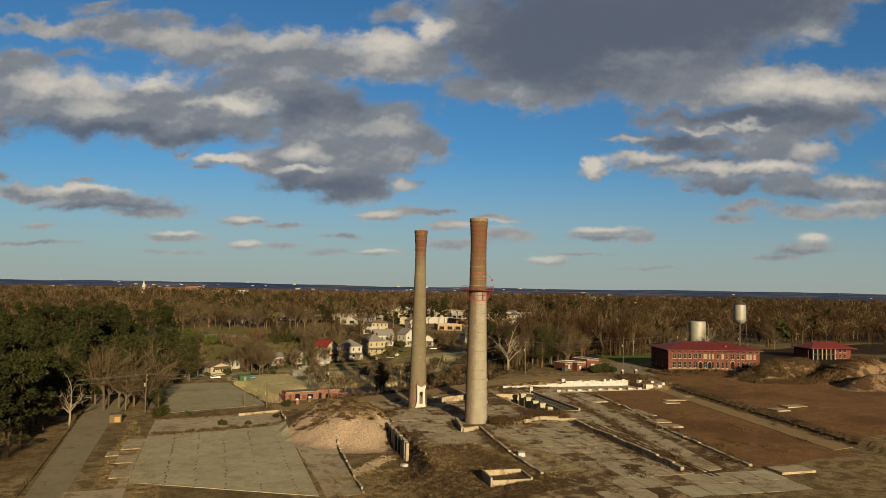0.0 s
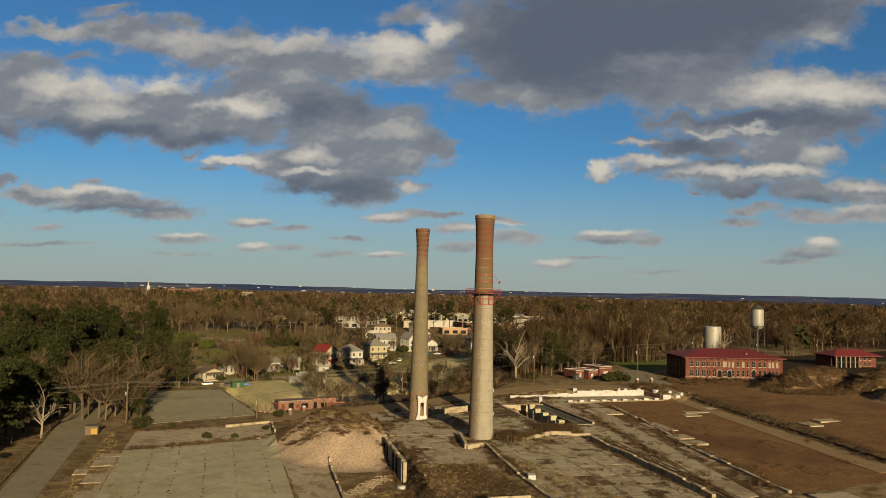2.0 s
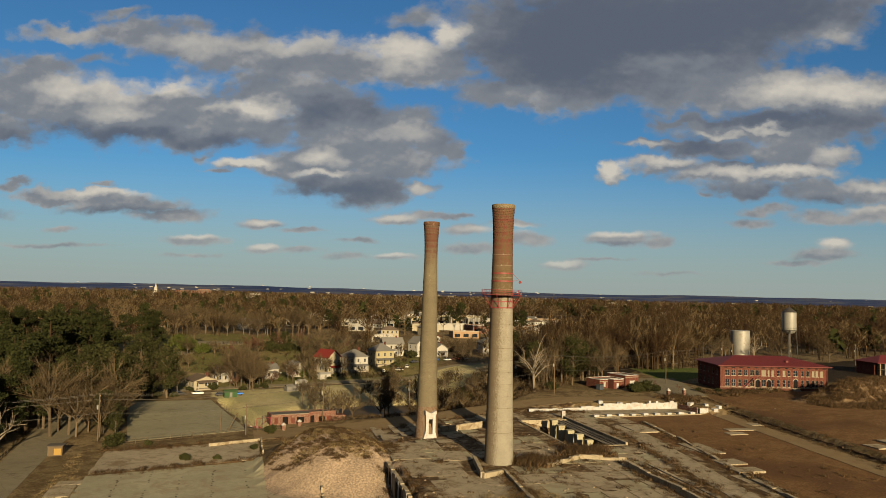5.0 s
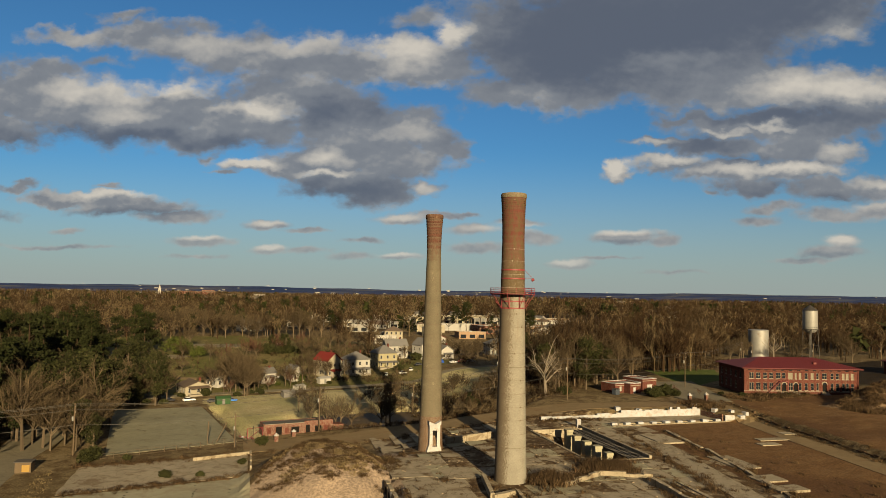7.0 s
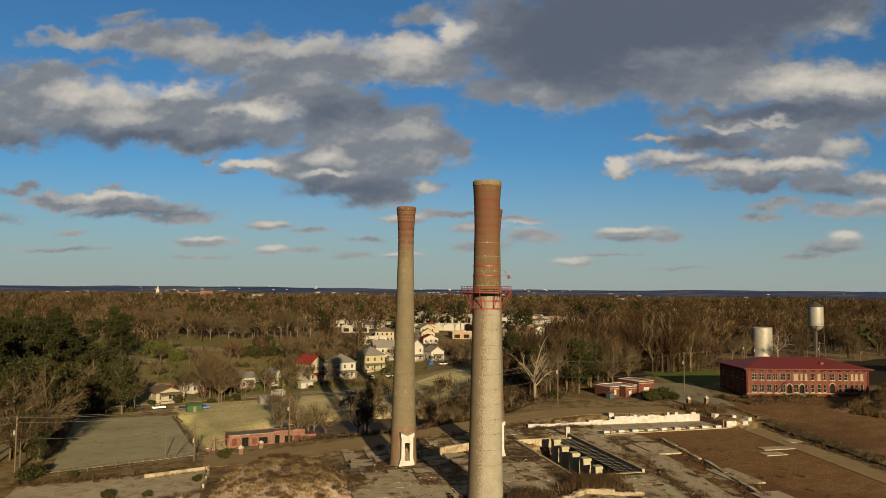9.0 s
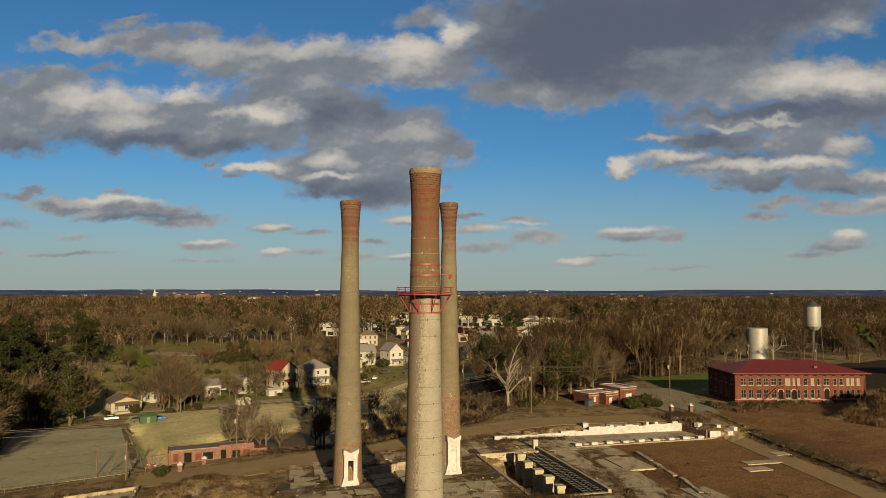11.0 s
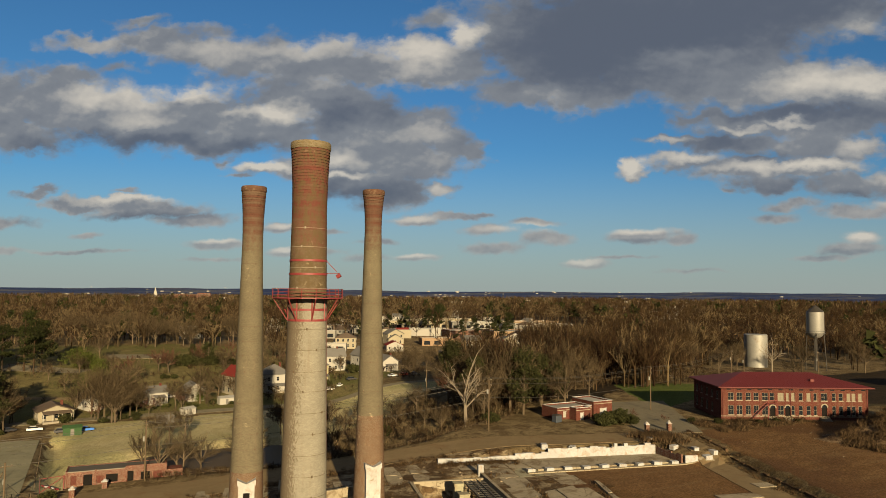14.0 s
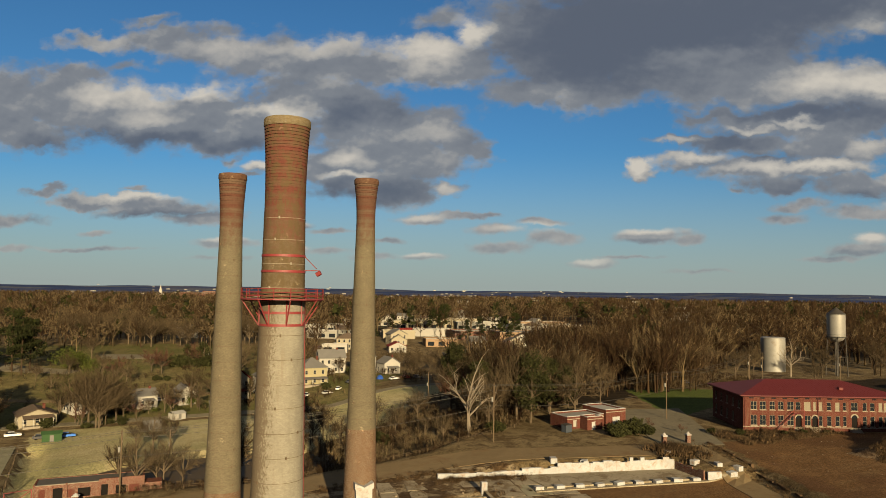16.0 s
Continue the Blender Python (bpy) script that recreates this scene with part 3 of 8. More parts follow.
grass = n.mix(n.step(mid, 0.38, 0.62), (0.14, 0.096, 0.048), (0.31, 0.24, 0.135))
grass = n.mix(n.math("MULTIPLY", n.step(big, 0.48, 0.62), 0.55), grass, (0.13, 0.095, 0.045))
lawn = n.mix(n.step(mid, 0.3, 0.7), (0.145, 0.125, 0.052), (0.30, 0.25, 0.115))
lawn = n.mix(n.math("MULTIPLY", n.step(big, 0.40, 0.6), 0.75), lawn, (0.13, 0.14, 0.04))
yard = n.mix(n.step(mid, 0.42, 0.56), (0.36, 0.29, 0.19), (0.15, 0.098, 0.052))
yard = n.mix(n.math("MULTIPLY", n.step(n.noise(p, 0.11, 7.0, 0.7, 1.0), 0.50, 0.58), 0.9), yard, (0.085, 0.052, 0.027))
red = n.mix(n.step(mid, 0.35, 0.7), (0.185, 0.103, 0.045), (0.255, 0.148, 0.067))
streak = n.noise(n.vec("MULTIPLY", p, (0.06, 0.5, 0.2)), 1.0, 5.0, 0.65)
red = n.mix(n.math("MULTIPLY", n.step(streak, 0.5, 0.65), 0.6), red, (0.25, 0.16, 0.08))
red = n.mix(n.math("MULTIPLY", n.step(big, 0.48, 0.60), 0.75), red, (0.13, 0.068, 0.034))
gravel = n.mix(n.step(n.noise(p, 5.0, 4.0, 0.7), 0.3, 0.7), (0.36, 0.275, 0.205), (0.51, 0.40, 0.305))
heap = n.mix(n.step(n.noise(p, 0.16, 6.0, 0.7, 0.8), 0.46, 0.56), (0.26, 0.185, 0.115), (0.085, 0.052, 0.03))
# forest floor painted darker than earth for missing twig shadow; tan clearings between
shaded_wood = n.mix(n.step(mid, 0.35, 0.65), (0.020, 0.014, 0.008), (0.045, 0.031, 0.017))
shaded_wood = n.mix(n.math("MULTIPLY", n.step(n.noise(p, 0.011, 5.0, 0.6), 0.54, 0.62), 0.85), shaded_wood, (0.17, 0.145, 0.07))
# aerial haze painted in as blue; pale patches stand for sunlit land
hazy_hill = n.mix(n.step(n.noise(n.vec("MULTIPLY", p, (1.0, 2.2, 0.0)), 0.0016, 7.0, 0.68), 0.46, 0.62), (0.028, 0.060, 0.20), (0.17, 0.175, 0.22))
hazy_hill = n.mix(n.math("MULTIPLY", n.step(n.noise(n.vec("MULTIPLY", p, (1.0, 2.5, 0.0)), 0.02, 5.0, 0.7), 0.5, 0.66), 0.6), hazy_hill, (0.05, 0.06, 0.09))
c = grass
# meadow paled to stand in for sun on its slope, left flat here
sunlit_meadow = n.mix(n.step(mid, 0.35, 0.65), (0.50, 0.435, 0.23), (0.64, 0.565, 0.33))
sunlit_meadow = n.mix(n.math("MULTIPLY", n.step(big, 0.45, 0.6), 0.5), sunlit_meadow, (0.30, 0.31, 0.13))
for key, col in (("shaded_wood", shaded_wood), ("lawn", lawn), ("field", sunlit_meadow), ("yard", yard), ("red", red), ("gravel", gravel), ("heap", heap)):
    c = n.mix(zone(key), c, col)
c = n.mix(zone("green"), c, n.mix(n.step(mid, 0.3, 0.7), (0.10, 0.135, 0.032), (0.14, 0.175, 0.045)))
# the painted haze colour takes over with distance
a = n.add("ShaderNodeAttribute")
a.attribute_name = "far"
c = n.mix(a.outputs["Fac"], c, hazy_hill)
v = n.math("MULTIPLY_ADD", n.step(fine_, 0.3, 0.7), 0.85 * ALBEDO_SCALE, 0.52 * ALBEDO_SCALE)
c = n.mix(1.0, c, n.join(v, v, v), "MULTIPLY")
n.plug(c, b.inputs["Base Color"])
bump(n, b, n.math("ADD", mid, fine_), 0.45, 0.16)
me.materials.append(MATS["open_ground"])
tagged(new("ground", me), "dry grass, bare earth and gravel over uneven ground, far hills painted hazy blue", "ground", kind="structure")

# ---------------------------------------------------------------- building blocks


def part(name, bm, material, parent=None, label="", m=None, smooth=False):
    """One mesh object from a bmesh, as a part under its thing (or on its own)."""
    me = bpy.data.meshes.new(name)
    bmesh.ops.recalc_face_normals(bm, faces=bm.faces)
    bm.to_mesh(me)
    bm.free()
    me.materials.append(material)
    if smooth:
        me.polygons.foreach_set("use_smooth", [True] * len(me.polygons))
        me.set_sharp_from_angle(angle=radians(40))
    ob = new(name, me)
    if m is not None:
        ob.matrix_world = m
    if parent:
        ob.parent = parent
    if label:
        ob["label"] = label
    return ob


def thing(name, m, label, category, group="", kind=""):
    e = new(name)
    e.empty_display_size = 0.5
    e.matrix_world = m
    return tagged(e, label, category, group, kind)


def box(bm, x0, y0, z0, x1, y1, z1):
    vs = [bm.verts.new(c) for c in ((x0, y0, z0), (x1, y0, z0), (x1, y1, z0), (x0, y1, z0), (x0, y0, z1), (x1, y0, z1), (x1, y1, z1), (x0, y1, z1))]
    for f in ((3, 2, 1, 0), (4, 5, 6, 7), (0, 1, 5, 4), (1, 2, 6, 5), (2, 3, 7, 6), (3, 0, 4, 7)):
        bm.faces.new([vs[i] for i in f])
    return vs


def boxed(*dims):
    bm = bmesh.new()
    box(bm, *dims)
    return bm


def chamfered(x0, y0, z0, x1, y1, z1, r=0.05):
    bm = boxed(x0, y0, z0, x1, y1, z1)
    bmesh.ops.bevel(bm, geom=bm.edges[:], offset=r, segments=1, affect="EDGES")
    return bm


def lathe(bm, profile, n=24, cx=0.0, cy=0.0, caps=True):
    rings = []
    for r, z in profile:
        rings.append([bm.verts.new((cx + r * math.cos(2 * math.pi * i / n), cy + r * math.sin(2 * math.pi * i / n), z)) for i in range(n)])
    for a_, b_ in zip(rings, rings[1:]):
        for i in range(n):
            bm.faces.new((a_[i], a_[(i + 1) % n], b_[(i + 1) % n], b_[i]))
    if caps:
        bm.faces.new(rings[0][::-1])
        bm.faces.new(rings[-1])
    return bm


def rod(bm, a_, b_, r0, r1=None, n=5):
    """A tapered round bar from a_ to b_."""
    a_, b_ = Vector(a_), Vector(b_)
    r1 = r0 if r1 is None else r1
    q = (b_ - a_).to_track_quat("Z", "Y")
    rings = []
    for c_, r in ((a_, r0), (b_, r1)):
        rings.append([bm.verts.new(c_ + q @ Vector((r * math.cos(2 * math.pi * i / n), r * math.sin(2 * math.pi * i / n), 0))) for i in range(n)])
    for i in range(n):
        bm.faces.new((rings[0][i], rings[0][(i + 1) % n], rings[1][(i + 1) % n], rings[1][i]))
    bm.faces.new(rings[0][::-1])
    bm.faces.new(rings[1])


def rods(pairs, r, n=5):
    bm = bmesh.new()
    for a_, b_ in pairs:
        rod(bm, a_, b_, r, r, n)
    return bm


def tube(points, r, n=4):
    """One bent bar through the points."""
    bm = bmesh.new()
    rings = []
    for i, c_ in enumerate(points):
        d = points[min(i + 1, len(points) - 1)] - points[max(i - 1, 0)]
        q = d.to_track_quat("Z", "Y")
        rings.append([bm.verts.new(c_ + q @ Vector((r * math.cos(2 * math.pi * k / n), r * math.sin(2 * math.pi * k / n), 0))) for k in range(n)])
    for a_, b_ in zip(rings, rings[1:]):
        for k in range(n):
            bm.faces.new((a_[k], a_[(k + 1) % n], b_[(k + 1) % n], b_[k]))
    bm.faces.new(rings[0][::-1])
    bm.faces.new(rings[-1])
    return bm


def pierced(bm, x0, x1, z0, z1, y0, y1, holes):
    """A wall from x0 to x1 and y0 to y1 thick, with rectangular holes (xa, xb, za, zb) right through it."""
    xs = sorted({x0, x1, *[v for h_ in holes for v in h_[:2]]})
    zs = sorted({z0, z1, *[v for h_ in holes for v in h_[2:]]})
    for za, zb in zip(zs, zs[1:]):
        run = None
        for xa, xb in zip(xs, xs[1:]):
            mx, mz = (xa + xb) / 2, (za + zb) / 2
            free = not any(h_[0] < mx < h_[1] and h_[2] < mz < h_[3] for h_ in holes)
            if free and run is None:
                run = xa
            if run is not None and (not free or xb == xs[-1]):
                box(bm, run, y0, za, xb if free else xa, y1, zb)
                run = None


def drape(name, corners, material, label, lift=0.06, cell=3.0, kind="structure", category="ground", thick=0.25, wobble=0.0, flat=None):
    """A sheet laid over the ground between four corners (counter-clockwise)."""
    (ax, ay), (bx_, by_), (cx, cy), (dx, dy) = corners
    nu = max(1, int(max(math.hypot(bx_ - ax, by_ - ay), math.hypot(cx - dx, cy - dy)) / cell))
    nv = max(1, int(max(math.hypot(dx - ax, dy - ay), math.hypot(cx - bx_, cy - by_)) / cell))
    bm = bmesh.new()
    grid = []
    for j in range(nv + 1):
        row = []
        for i in range(nu + 1):
            u, v = i / nu, j / nv
            x = (ax * (1 - u) + bx_ * u) * (1 - v) + (dx * (1 - u) + cx * u) * v
            y = (ay * (1 - u) + by_ * u) * (1 - v) + (dy * (1 - u) + cy * u) * v
            if wobble and (i in (0, nu) or j in (0, nv)):
                x, y = x + wobble * float(ripple(x, y, 1.7, 1.0)), y + wobble * float(ripple(x, y, 1.9, 4.0))
            row.append(bm.verts.new((x, y, (ground_z(x, y) if flat is None else flat) + lift)))
        grid.append(row)
    for j in range(nv):
        for i in range(nu):
            bm.faces.new((grid[j][i], grid[j][i + 1], grid[j + 1][i + 1], grid[j + 1][i]))
    rim = [e for e in bm.edges if len(e.link_faces) == 1]
    made = bmesh.ops.extrude_edge_only(bm, edges=rim)["geom"]
    bmesh.ops.translate(bm, vec=(0, 0, -thick - lift), verts=[g for g in made if isinstance(g, bmesh.types.BMVert)])
    return tagged(part(name, bm, material), label, category, kind=kind)


def at(x, y, turn=0.0, sink=0.0):
    return pose(x, y, ground_z(x, y) - sink, 0, 0, turn)


# ---------------------------------------------------------------- roads, slabs and water
drape("pavement_slab", [(10, 168), (45, 142), (57, 217), (17.5, 216)], SLAB_GREY, "broad grey concrete floor slab left from a razed mill", 0.12, 2.5)
drape("pavement_north_slab", [(17.8, 217.5), (57, 218.5), (60.5, 239.5), (21.7, 240.5)], SLAB, "cracked pale concrete yard slab with weeds", 0.10, 2.5, wobble=0.3)
drape("pavement_alley", [(46.5, 141.5), (54.5, 139.5), (60.5, 176), (52.8, 190)], SLAB, "pale broken concrete alley beside the slab", 0.06, 2.0, wobble=0.5)
drape("pavement_west_slab", [(6, 150), (9.5, 166), (17, 214), (7.5, 166)], SLAB, "broken strip of pale concrete beside the slab", 0.08, 2.0, wobble=0.4)
drape("road_west", [(-13, 130), (-6.5, 130), (10, 251), (1.5, 262)], ASPHALT, "worn grey asphalt lane beside the mill slab", 0.07, 3.0)
drape("road_far_west", [(1.5, 262), (10, 251), (22, 300), (6, 330)], ASPHALT, "worn asphalt lane running into the trees", 0.07, 3.0)
drape("road_parking", [(27, 251), (60.5, 256), (58, 318), (29, 322)], CAR_PARK, "empty cracked asphalt car park", 0.08, 3.0)
drape("road_site", [(60, 242), (150, 236), (152, 247), (62, 256)], DIRT_ROAD, "dusty concrete works road along the plateau edge", 0.07, 2.5, wobble=0.2)
drape("road_site_east", [(150, 236), (204, 224), (210, 233), (152, 247)], DIRT_ROAD, "dusty concrete works road along the plateau edge", 0.07, 2.5, wobble=0.2)
drape("road_gate", [(206, 232), (222, 228), (250, 275), (226, 280)], ASPHALT, "grey asphalt drive through the gate", 0.09, 3.0)
drape("road_diagonal", [(168.5, 112), (177, 112), (216, 230), (208.5, 227)], DIRT_ROAD, "straight concrete works road beside the red yard", 0.10, 3.0, wobble=0.2)
drape("road_lane", [(121, 110), (127, 110), (164.5, 205), (156.5, 203)], SLAB, "long concrete loading lane between track beds", 0.10, 2.5, wobble=0.25)
drape("road_houses", [(-10, 341), (180, 352), (180, 357), (-10, 346)], ASPHALT, "residential street below the houses", 0.08, 4.0)
drape("road_park", [(24, 452), (60, 437), (66, 444), (30, 466)], ASPHALT, "dark asphalt park drive under the pines", 0.08, 3.0)
drape("road_park_lot", [(72, 474), (96, 470), (99, 486), (70, 492)], ASPHALT, "small asphalt car park on the slope", 0.08, 3.0)
drape("road_slope", [(30, 392), (72, 378.5), (73, 382.5), (31, 397)], DIRT_ROAD, "pale lane across the lawn slope", 0.08, 3.0)
drape("road_slope_east", [(73, 378.5), (150, 392), (150, 396.5), (73, 383)], DIRT_ROAD, "pale lane across the lawn slope", 0.08, 3.0)
drape("road_houses_east", [(180, 352), (330, 372), (330, 377), (180, 357)], ASPHALT, "residential street below the houses", 0.08, 4.0)
n, b = surface("pond_water", 0.45)
n.plug(n.mix(n.noise(world_place(n), 0.1, 3.0), (0.035, 0.026, 0.014), (0.05, 0.037, 0.02)), b.inputs["Base Color"])
b.inputs["Specular IOR Level"].default_value = 0.04
bump(n, b, n.noise(world_place(n), 1.2, 3.0), 0.08, 0.05)
bm = bmesh.new()
lathe(bm, [(40.0, 0.0), (40.0, 0.02)], 48)
pond_ob = part("water", bm, MATS["pond_water"], m=pose(106, 281, -6.35) @ Matrix.Diagonal((0.85, 0.34, 1.0, 1.0)))
tagged(pond_ob, "still brown pond below the works road", "water", kind="structure")

# ---------------------------------------------------------------- chimneys


def chimney(name, x, y, r_base, r_neck, r_brim, top, label, tan, upper, upper_from, crown_from, base_to=0.0, cap=None):
    z0 = ground_z(x, y) - 0.4
    t = thing(name, pose(x, y, z0), label, "chimney", "mill chimneys")
    h = top - z0
    neck = h * 0.90

    def radius(z):
        return r_base + (r_neck - r_base) * (min(z, neck) / neck) ** 0.82

    def shaft(nm, za, zb, mat_, steps=8):
        bm = bmesh.new()
        lathe(bm, [(radius(za + (zb - za) * i / steps), za + (zb - za) * i / steps) for i in range(steps + 1)], 48)
        return part(nm, bm, mat_, t, smooth=True)
    if base_to:
        shaft("base_shaft", 0.0, base_to, BASE_BRICK, 3)
    shaft("shaft", base_to, upper_from, tan)
    shaft("upper_shaft", upper_from, crown_from, upper)
    # the flared crown is corbelled out in rings, each course of rings with a groove under it
    bm = bmesh.new()
    prof, rings = [], 24
    for i in range(rings):
        u0, u1 = i / rings, (i + 1) / rings
        za, zb = crown_from + (h - 1.0 - crown_from) * u0, crown_from + (h - 1.0 - crown_from) * u1
        r = radius(crown_from) + (r_brim - radius(crown_from)) * (u0 ** 2.2)
        g_ = 0.02 + 0.04 * u0
        prof += [(r, za), (r, zb - 0.09), (r - g_, zb - 0.08), (r - g_, zb)]
    lathe(bm, prof, 48)
    part("crown", bm, upper, t, "flared red brick crown with corbelled rings", smooth=True)
    bm = bmesh.new()
    lathe(bm, [(r_brim - 0.02, h - 1.0), (r_brim + 0.06, h - 0.85), (r_brim + 0.06, h - 0.2), (r_brim - 0.05, h), (r_brim - 0.75, h), (r_brim - 0.8, h - 2.5)], 48, caps=False)
    part("cap", bm, cap or CROWN_CAP, t, "pale weathered brick rim", smooth=True)
    bm = bmesh.new()
    lathe(bm, [(r_brim - 0.8, h - 2.6), (r_brim - 0.8, h - 2.5)], 32)
    part("flue_opening", bm, BLACKISH, t)
    # steel hoops clasp the shaft at uneven steps
    z = 7.5
    rnd = random.Random(int(x))
    while z < crown_from:
        bm = bmesh.new()
        r = radius(z)
        lathe(bm, [(r + 0.005, z), (r + 0.025, z), (r + 0.025, z + 0.045), (r + 0.005, z + 0.045)], 48)
        ang = rnd.uniform(3.6, 5.6)
        c_ = Vector((math.cos(ang), math.sin(ang), 0))
        rod(bm, c_ * (r + 0.02) + Vector((0, 0, z - 0.1)), c_ * (r + 0.02) + Vector((0, 0, z + 0.2)), 0.10, 0.10, 6)
        part("hoop", bm, STONE_TRIM if z > upper_from and base_to == 0 else POLE_WOOD, t)
        z += 2.65 + rnd.uniform(-0.2, 0.25)
    return t, radius, h


front, rad_f, h_f = chimney("mill_chimney", 102.4, 176.9, 3.35, 2.27, 2.66, 59.25, "tallest tan brick chimney with a red steel gallery", STAINED_BRICK, MOTTLED_BRICK, 38.6, 49.6)
west, rad_a, h_a = chimney("mill_chimney", 100.5, 212.6, 3.15, 1.72, 2.2, 57.9, "tan brick chimney with a red brick crown and stone niche", TAN_BRICK_DARK, TAN_BRICK_DARK, 38.0, 49.2, 9.0, BROWN_CROWN)
east, rad_c, h_c = chimney("mill_chimney", 122.4, 209.9, 3.05, 1.55, 2.05, 58.4, "tan brick chimney with brown base and boarded niche", TAN_BRICK_DARK, TAN_BRICK_DARK, 40.0, 51.2, 17.0, BROWN_CROWN)


def gallery(t, radius, z):
    """The red steel gallery round the shaft: floor, rail, posts, braces and hoops."""
    r0, r1 = radius(z) + 0.03, 4.75
    n = 16
    bm = bmesh.new()
    lathe(bm, [(r0, z), (r1, z), (r1, z + 0.12), (r0, z + 0.12)], n, caps=False)
    deck = part("gallery_floor", bm, RUST_RED, t, "red-painted steel gallery floor")

    def on(i, r, zz):
        a_ = 2 * math.pi * i / n
        return (r * math.cos(a_), r * math.sin(a_), zz)
    for hh in (0.45, 0.85, 1.25):
        part("rail", rods([(on(i, r1 - 0.08, z + hh), on(i + 1, r1 - 0.08, z + hh)) for i in range(n)], 0.045, 4), RUST_RED, deck)
    for i in range(n):
        part("post", rods([(on(i, r1 - 0.08, z), on(i, r1 - 0.08, z + 1.3))], 0.05, 4), RUST_RED, deck)
        if i % 2 == 0:
            part("brace", rods([(on(i, r1 - 0.15, z), on(i, radius(z - 3.0) + 0.1, z - 2.9)), (on(i, r1 - 0.15, z - 0.1), on(i, r0, z - 0.1))], 0.075, 5), RUST_RED, deck)
    for dz in (-3.0, -1.6, 4.9, 3.1):
        bm = bmesh.new()
        r = radius(z + dz) + 0.01
        lathe(bm, [(r, z + dz), (r + 0.06, z + dz), (r + 0.06, z + dz + 0.28), (r, z + dz + 0.28)], 48)
        part("clamp_band", bm, RUST_RED, t, "red painted steel band")
    for i in range(n):
        if i % 2 == 0:
            part("strut", rods([(on(i, radius(z - 1.5) + 0.06, z - 2.9), on(i, r0 + 0.05, z))], 0.09, 5), RUST_RED, t)


gallery(front, rad_f, 38.6)


def niche(t, radius, turn, tall, opened):
    """A white-rendered stone porch at the chimney's foot."""
    q = pose(0, 0, 0, 0, 0, turn)
    r = radius(2.0)
    w = 1.35
    bm = bmesh.new()
    pierced(bm, -w, w, 0.0, tall, -r - 0.75, -r + 0.9, [(-0.55, 0.55, 1.9 if opened else 1.2, tall - 1.3)])
    body = part("niche", bm, NICHE_WHITE, t, "white-painted masonry niche", q)
    body.parent = t
    body.matrix_local = q
    bm = bmesh.new()
    # gabled cap with pointed ends
    for x0, x1, za, zb in ((-w - 0.2, 0.0, 0.95, 0.25), (0.0, w + 0.2, 0.25, 0.95)):
        vs = [bm.verts.new(c) for c in ((x0, -r - 0.95, tall), (x1, -r - 0.95, tall), (x1, -r - 0.95, tall + zb), (x0, -r - 0.95, tall + za),
                                        (x0, -r + 0.9, tall), (x1, -r + 0.9, tall), (x1, -r + 0.9, tall + zb), (x0, -r + 0.9, tall + za))]
        for f in ((0, 1, 2, 3), (7, 6, 5, 4), (0, 4, 5, 1), (1, 5, 6, 2), (2, 6, 7, 3), (3, 7, 4, 0)):
            bm.faces.new([vs[i] for i in f])
    capo = part("niche_cap", bm, NICHE_WHITE, t)
    capo.matrix_local = q
    bm = boxed(-0.56, -r + 0.1 if opened else -r - 0.6, 1.2, 0.56, -r + 0.25 if opened else -r - 0.45, tall - 1.29)
    door_ = part("niche_back", bm, BLACKISH if opened else NICHE_WHITE, t)
    door_.matrix_local = q
    for sx in (-1, 1):
        bm = bmesh.new()
        vs = [bm.verts.new(c) for c in ((sx * w, -r - 0.75, 0), (sx * (w + 0.75), -r - 0.6, 0), (sx * w, -r - 0.6, 2.6), (sx * w, -r + 0.6, 0), (sx * (w + 0.75), -r + 0.7, 0), (sx * w, -r + 0.6, 2.6))]
        for f in ((0, 1, 2), (3, 5, 4), (0, 3, 4, 1), (1, 4, 5, 2), (2, 5, 3, 0)):
            bm.faces.new([vs[i] for i in f])
        bt = part("buttress", bm, NICHE_WHITE, t)
        bt.matrix_local = q


niche(west, rad_a, -8, 7.2, True)
niche(east, rad_c, -6, 7.8, False)


# ---------------------------------------------------------------- the red brick office building
def window_unit(parent, xa, xb, za, zb, y, material, frame_material, sill=True, bars=1, mid_rail=True):
    """Sash window in a hole of a wall whose outer face looks along -y at y."""
    w = part("window", boxed(xa, y + 0.16, za, xb, y + 0.20, zb), material, parent)
    bm = bmesh.new()
    e = 0.07
    for d in ((xa, xa + e, za, zb), (xb - e, xb, za, zb), (xa + e, xb - e, za, za + e), (xa + e, xb - e, zb - e, zb)):
        box(bm, d[0], y + 0.08, d[2], d[1], y + 0.155, d[3])
    if mid_rail:
        zm = (za + zb) / 2
        box(bm, xa + e, y + 0.09, zm - 0.03, xb - e, y + 0.155, zm + 0.03)
    for i in range(bars):
        xm = xa + (xb - xa) * (i + 1) / (bars + 1)
        box(bm, xm - 0.025, y + 0.095, za + e, xm + 0.025, y + 0.152, zb - e)
    part("window_frame", bm, frame_material, w)
    if sill:
        part("window_sill", boxed(xa - 0.12, y - 0.12, za - 0.2, xb + 0.12, y + 0.15, za - 0.003), STONE_TRIM, w)
    return w


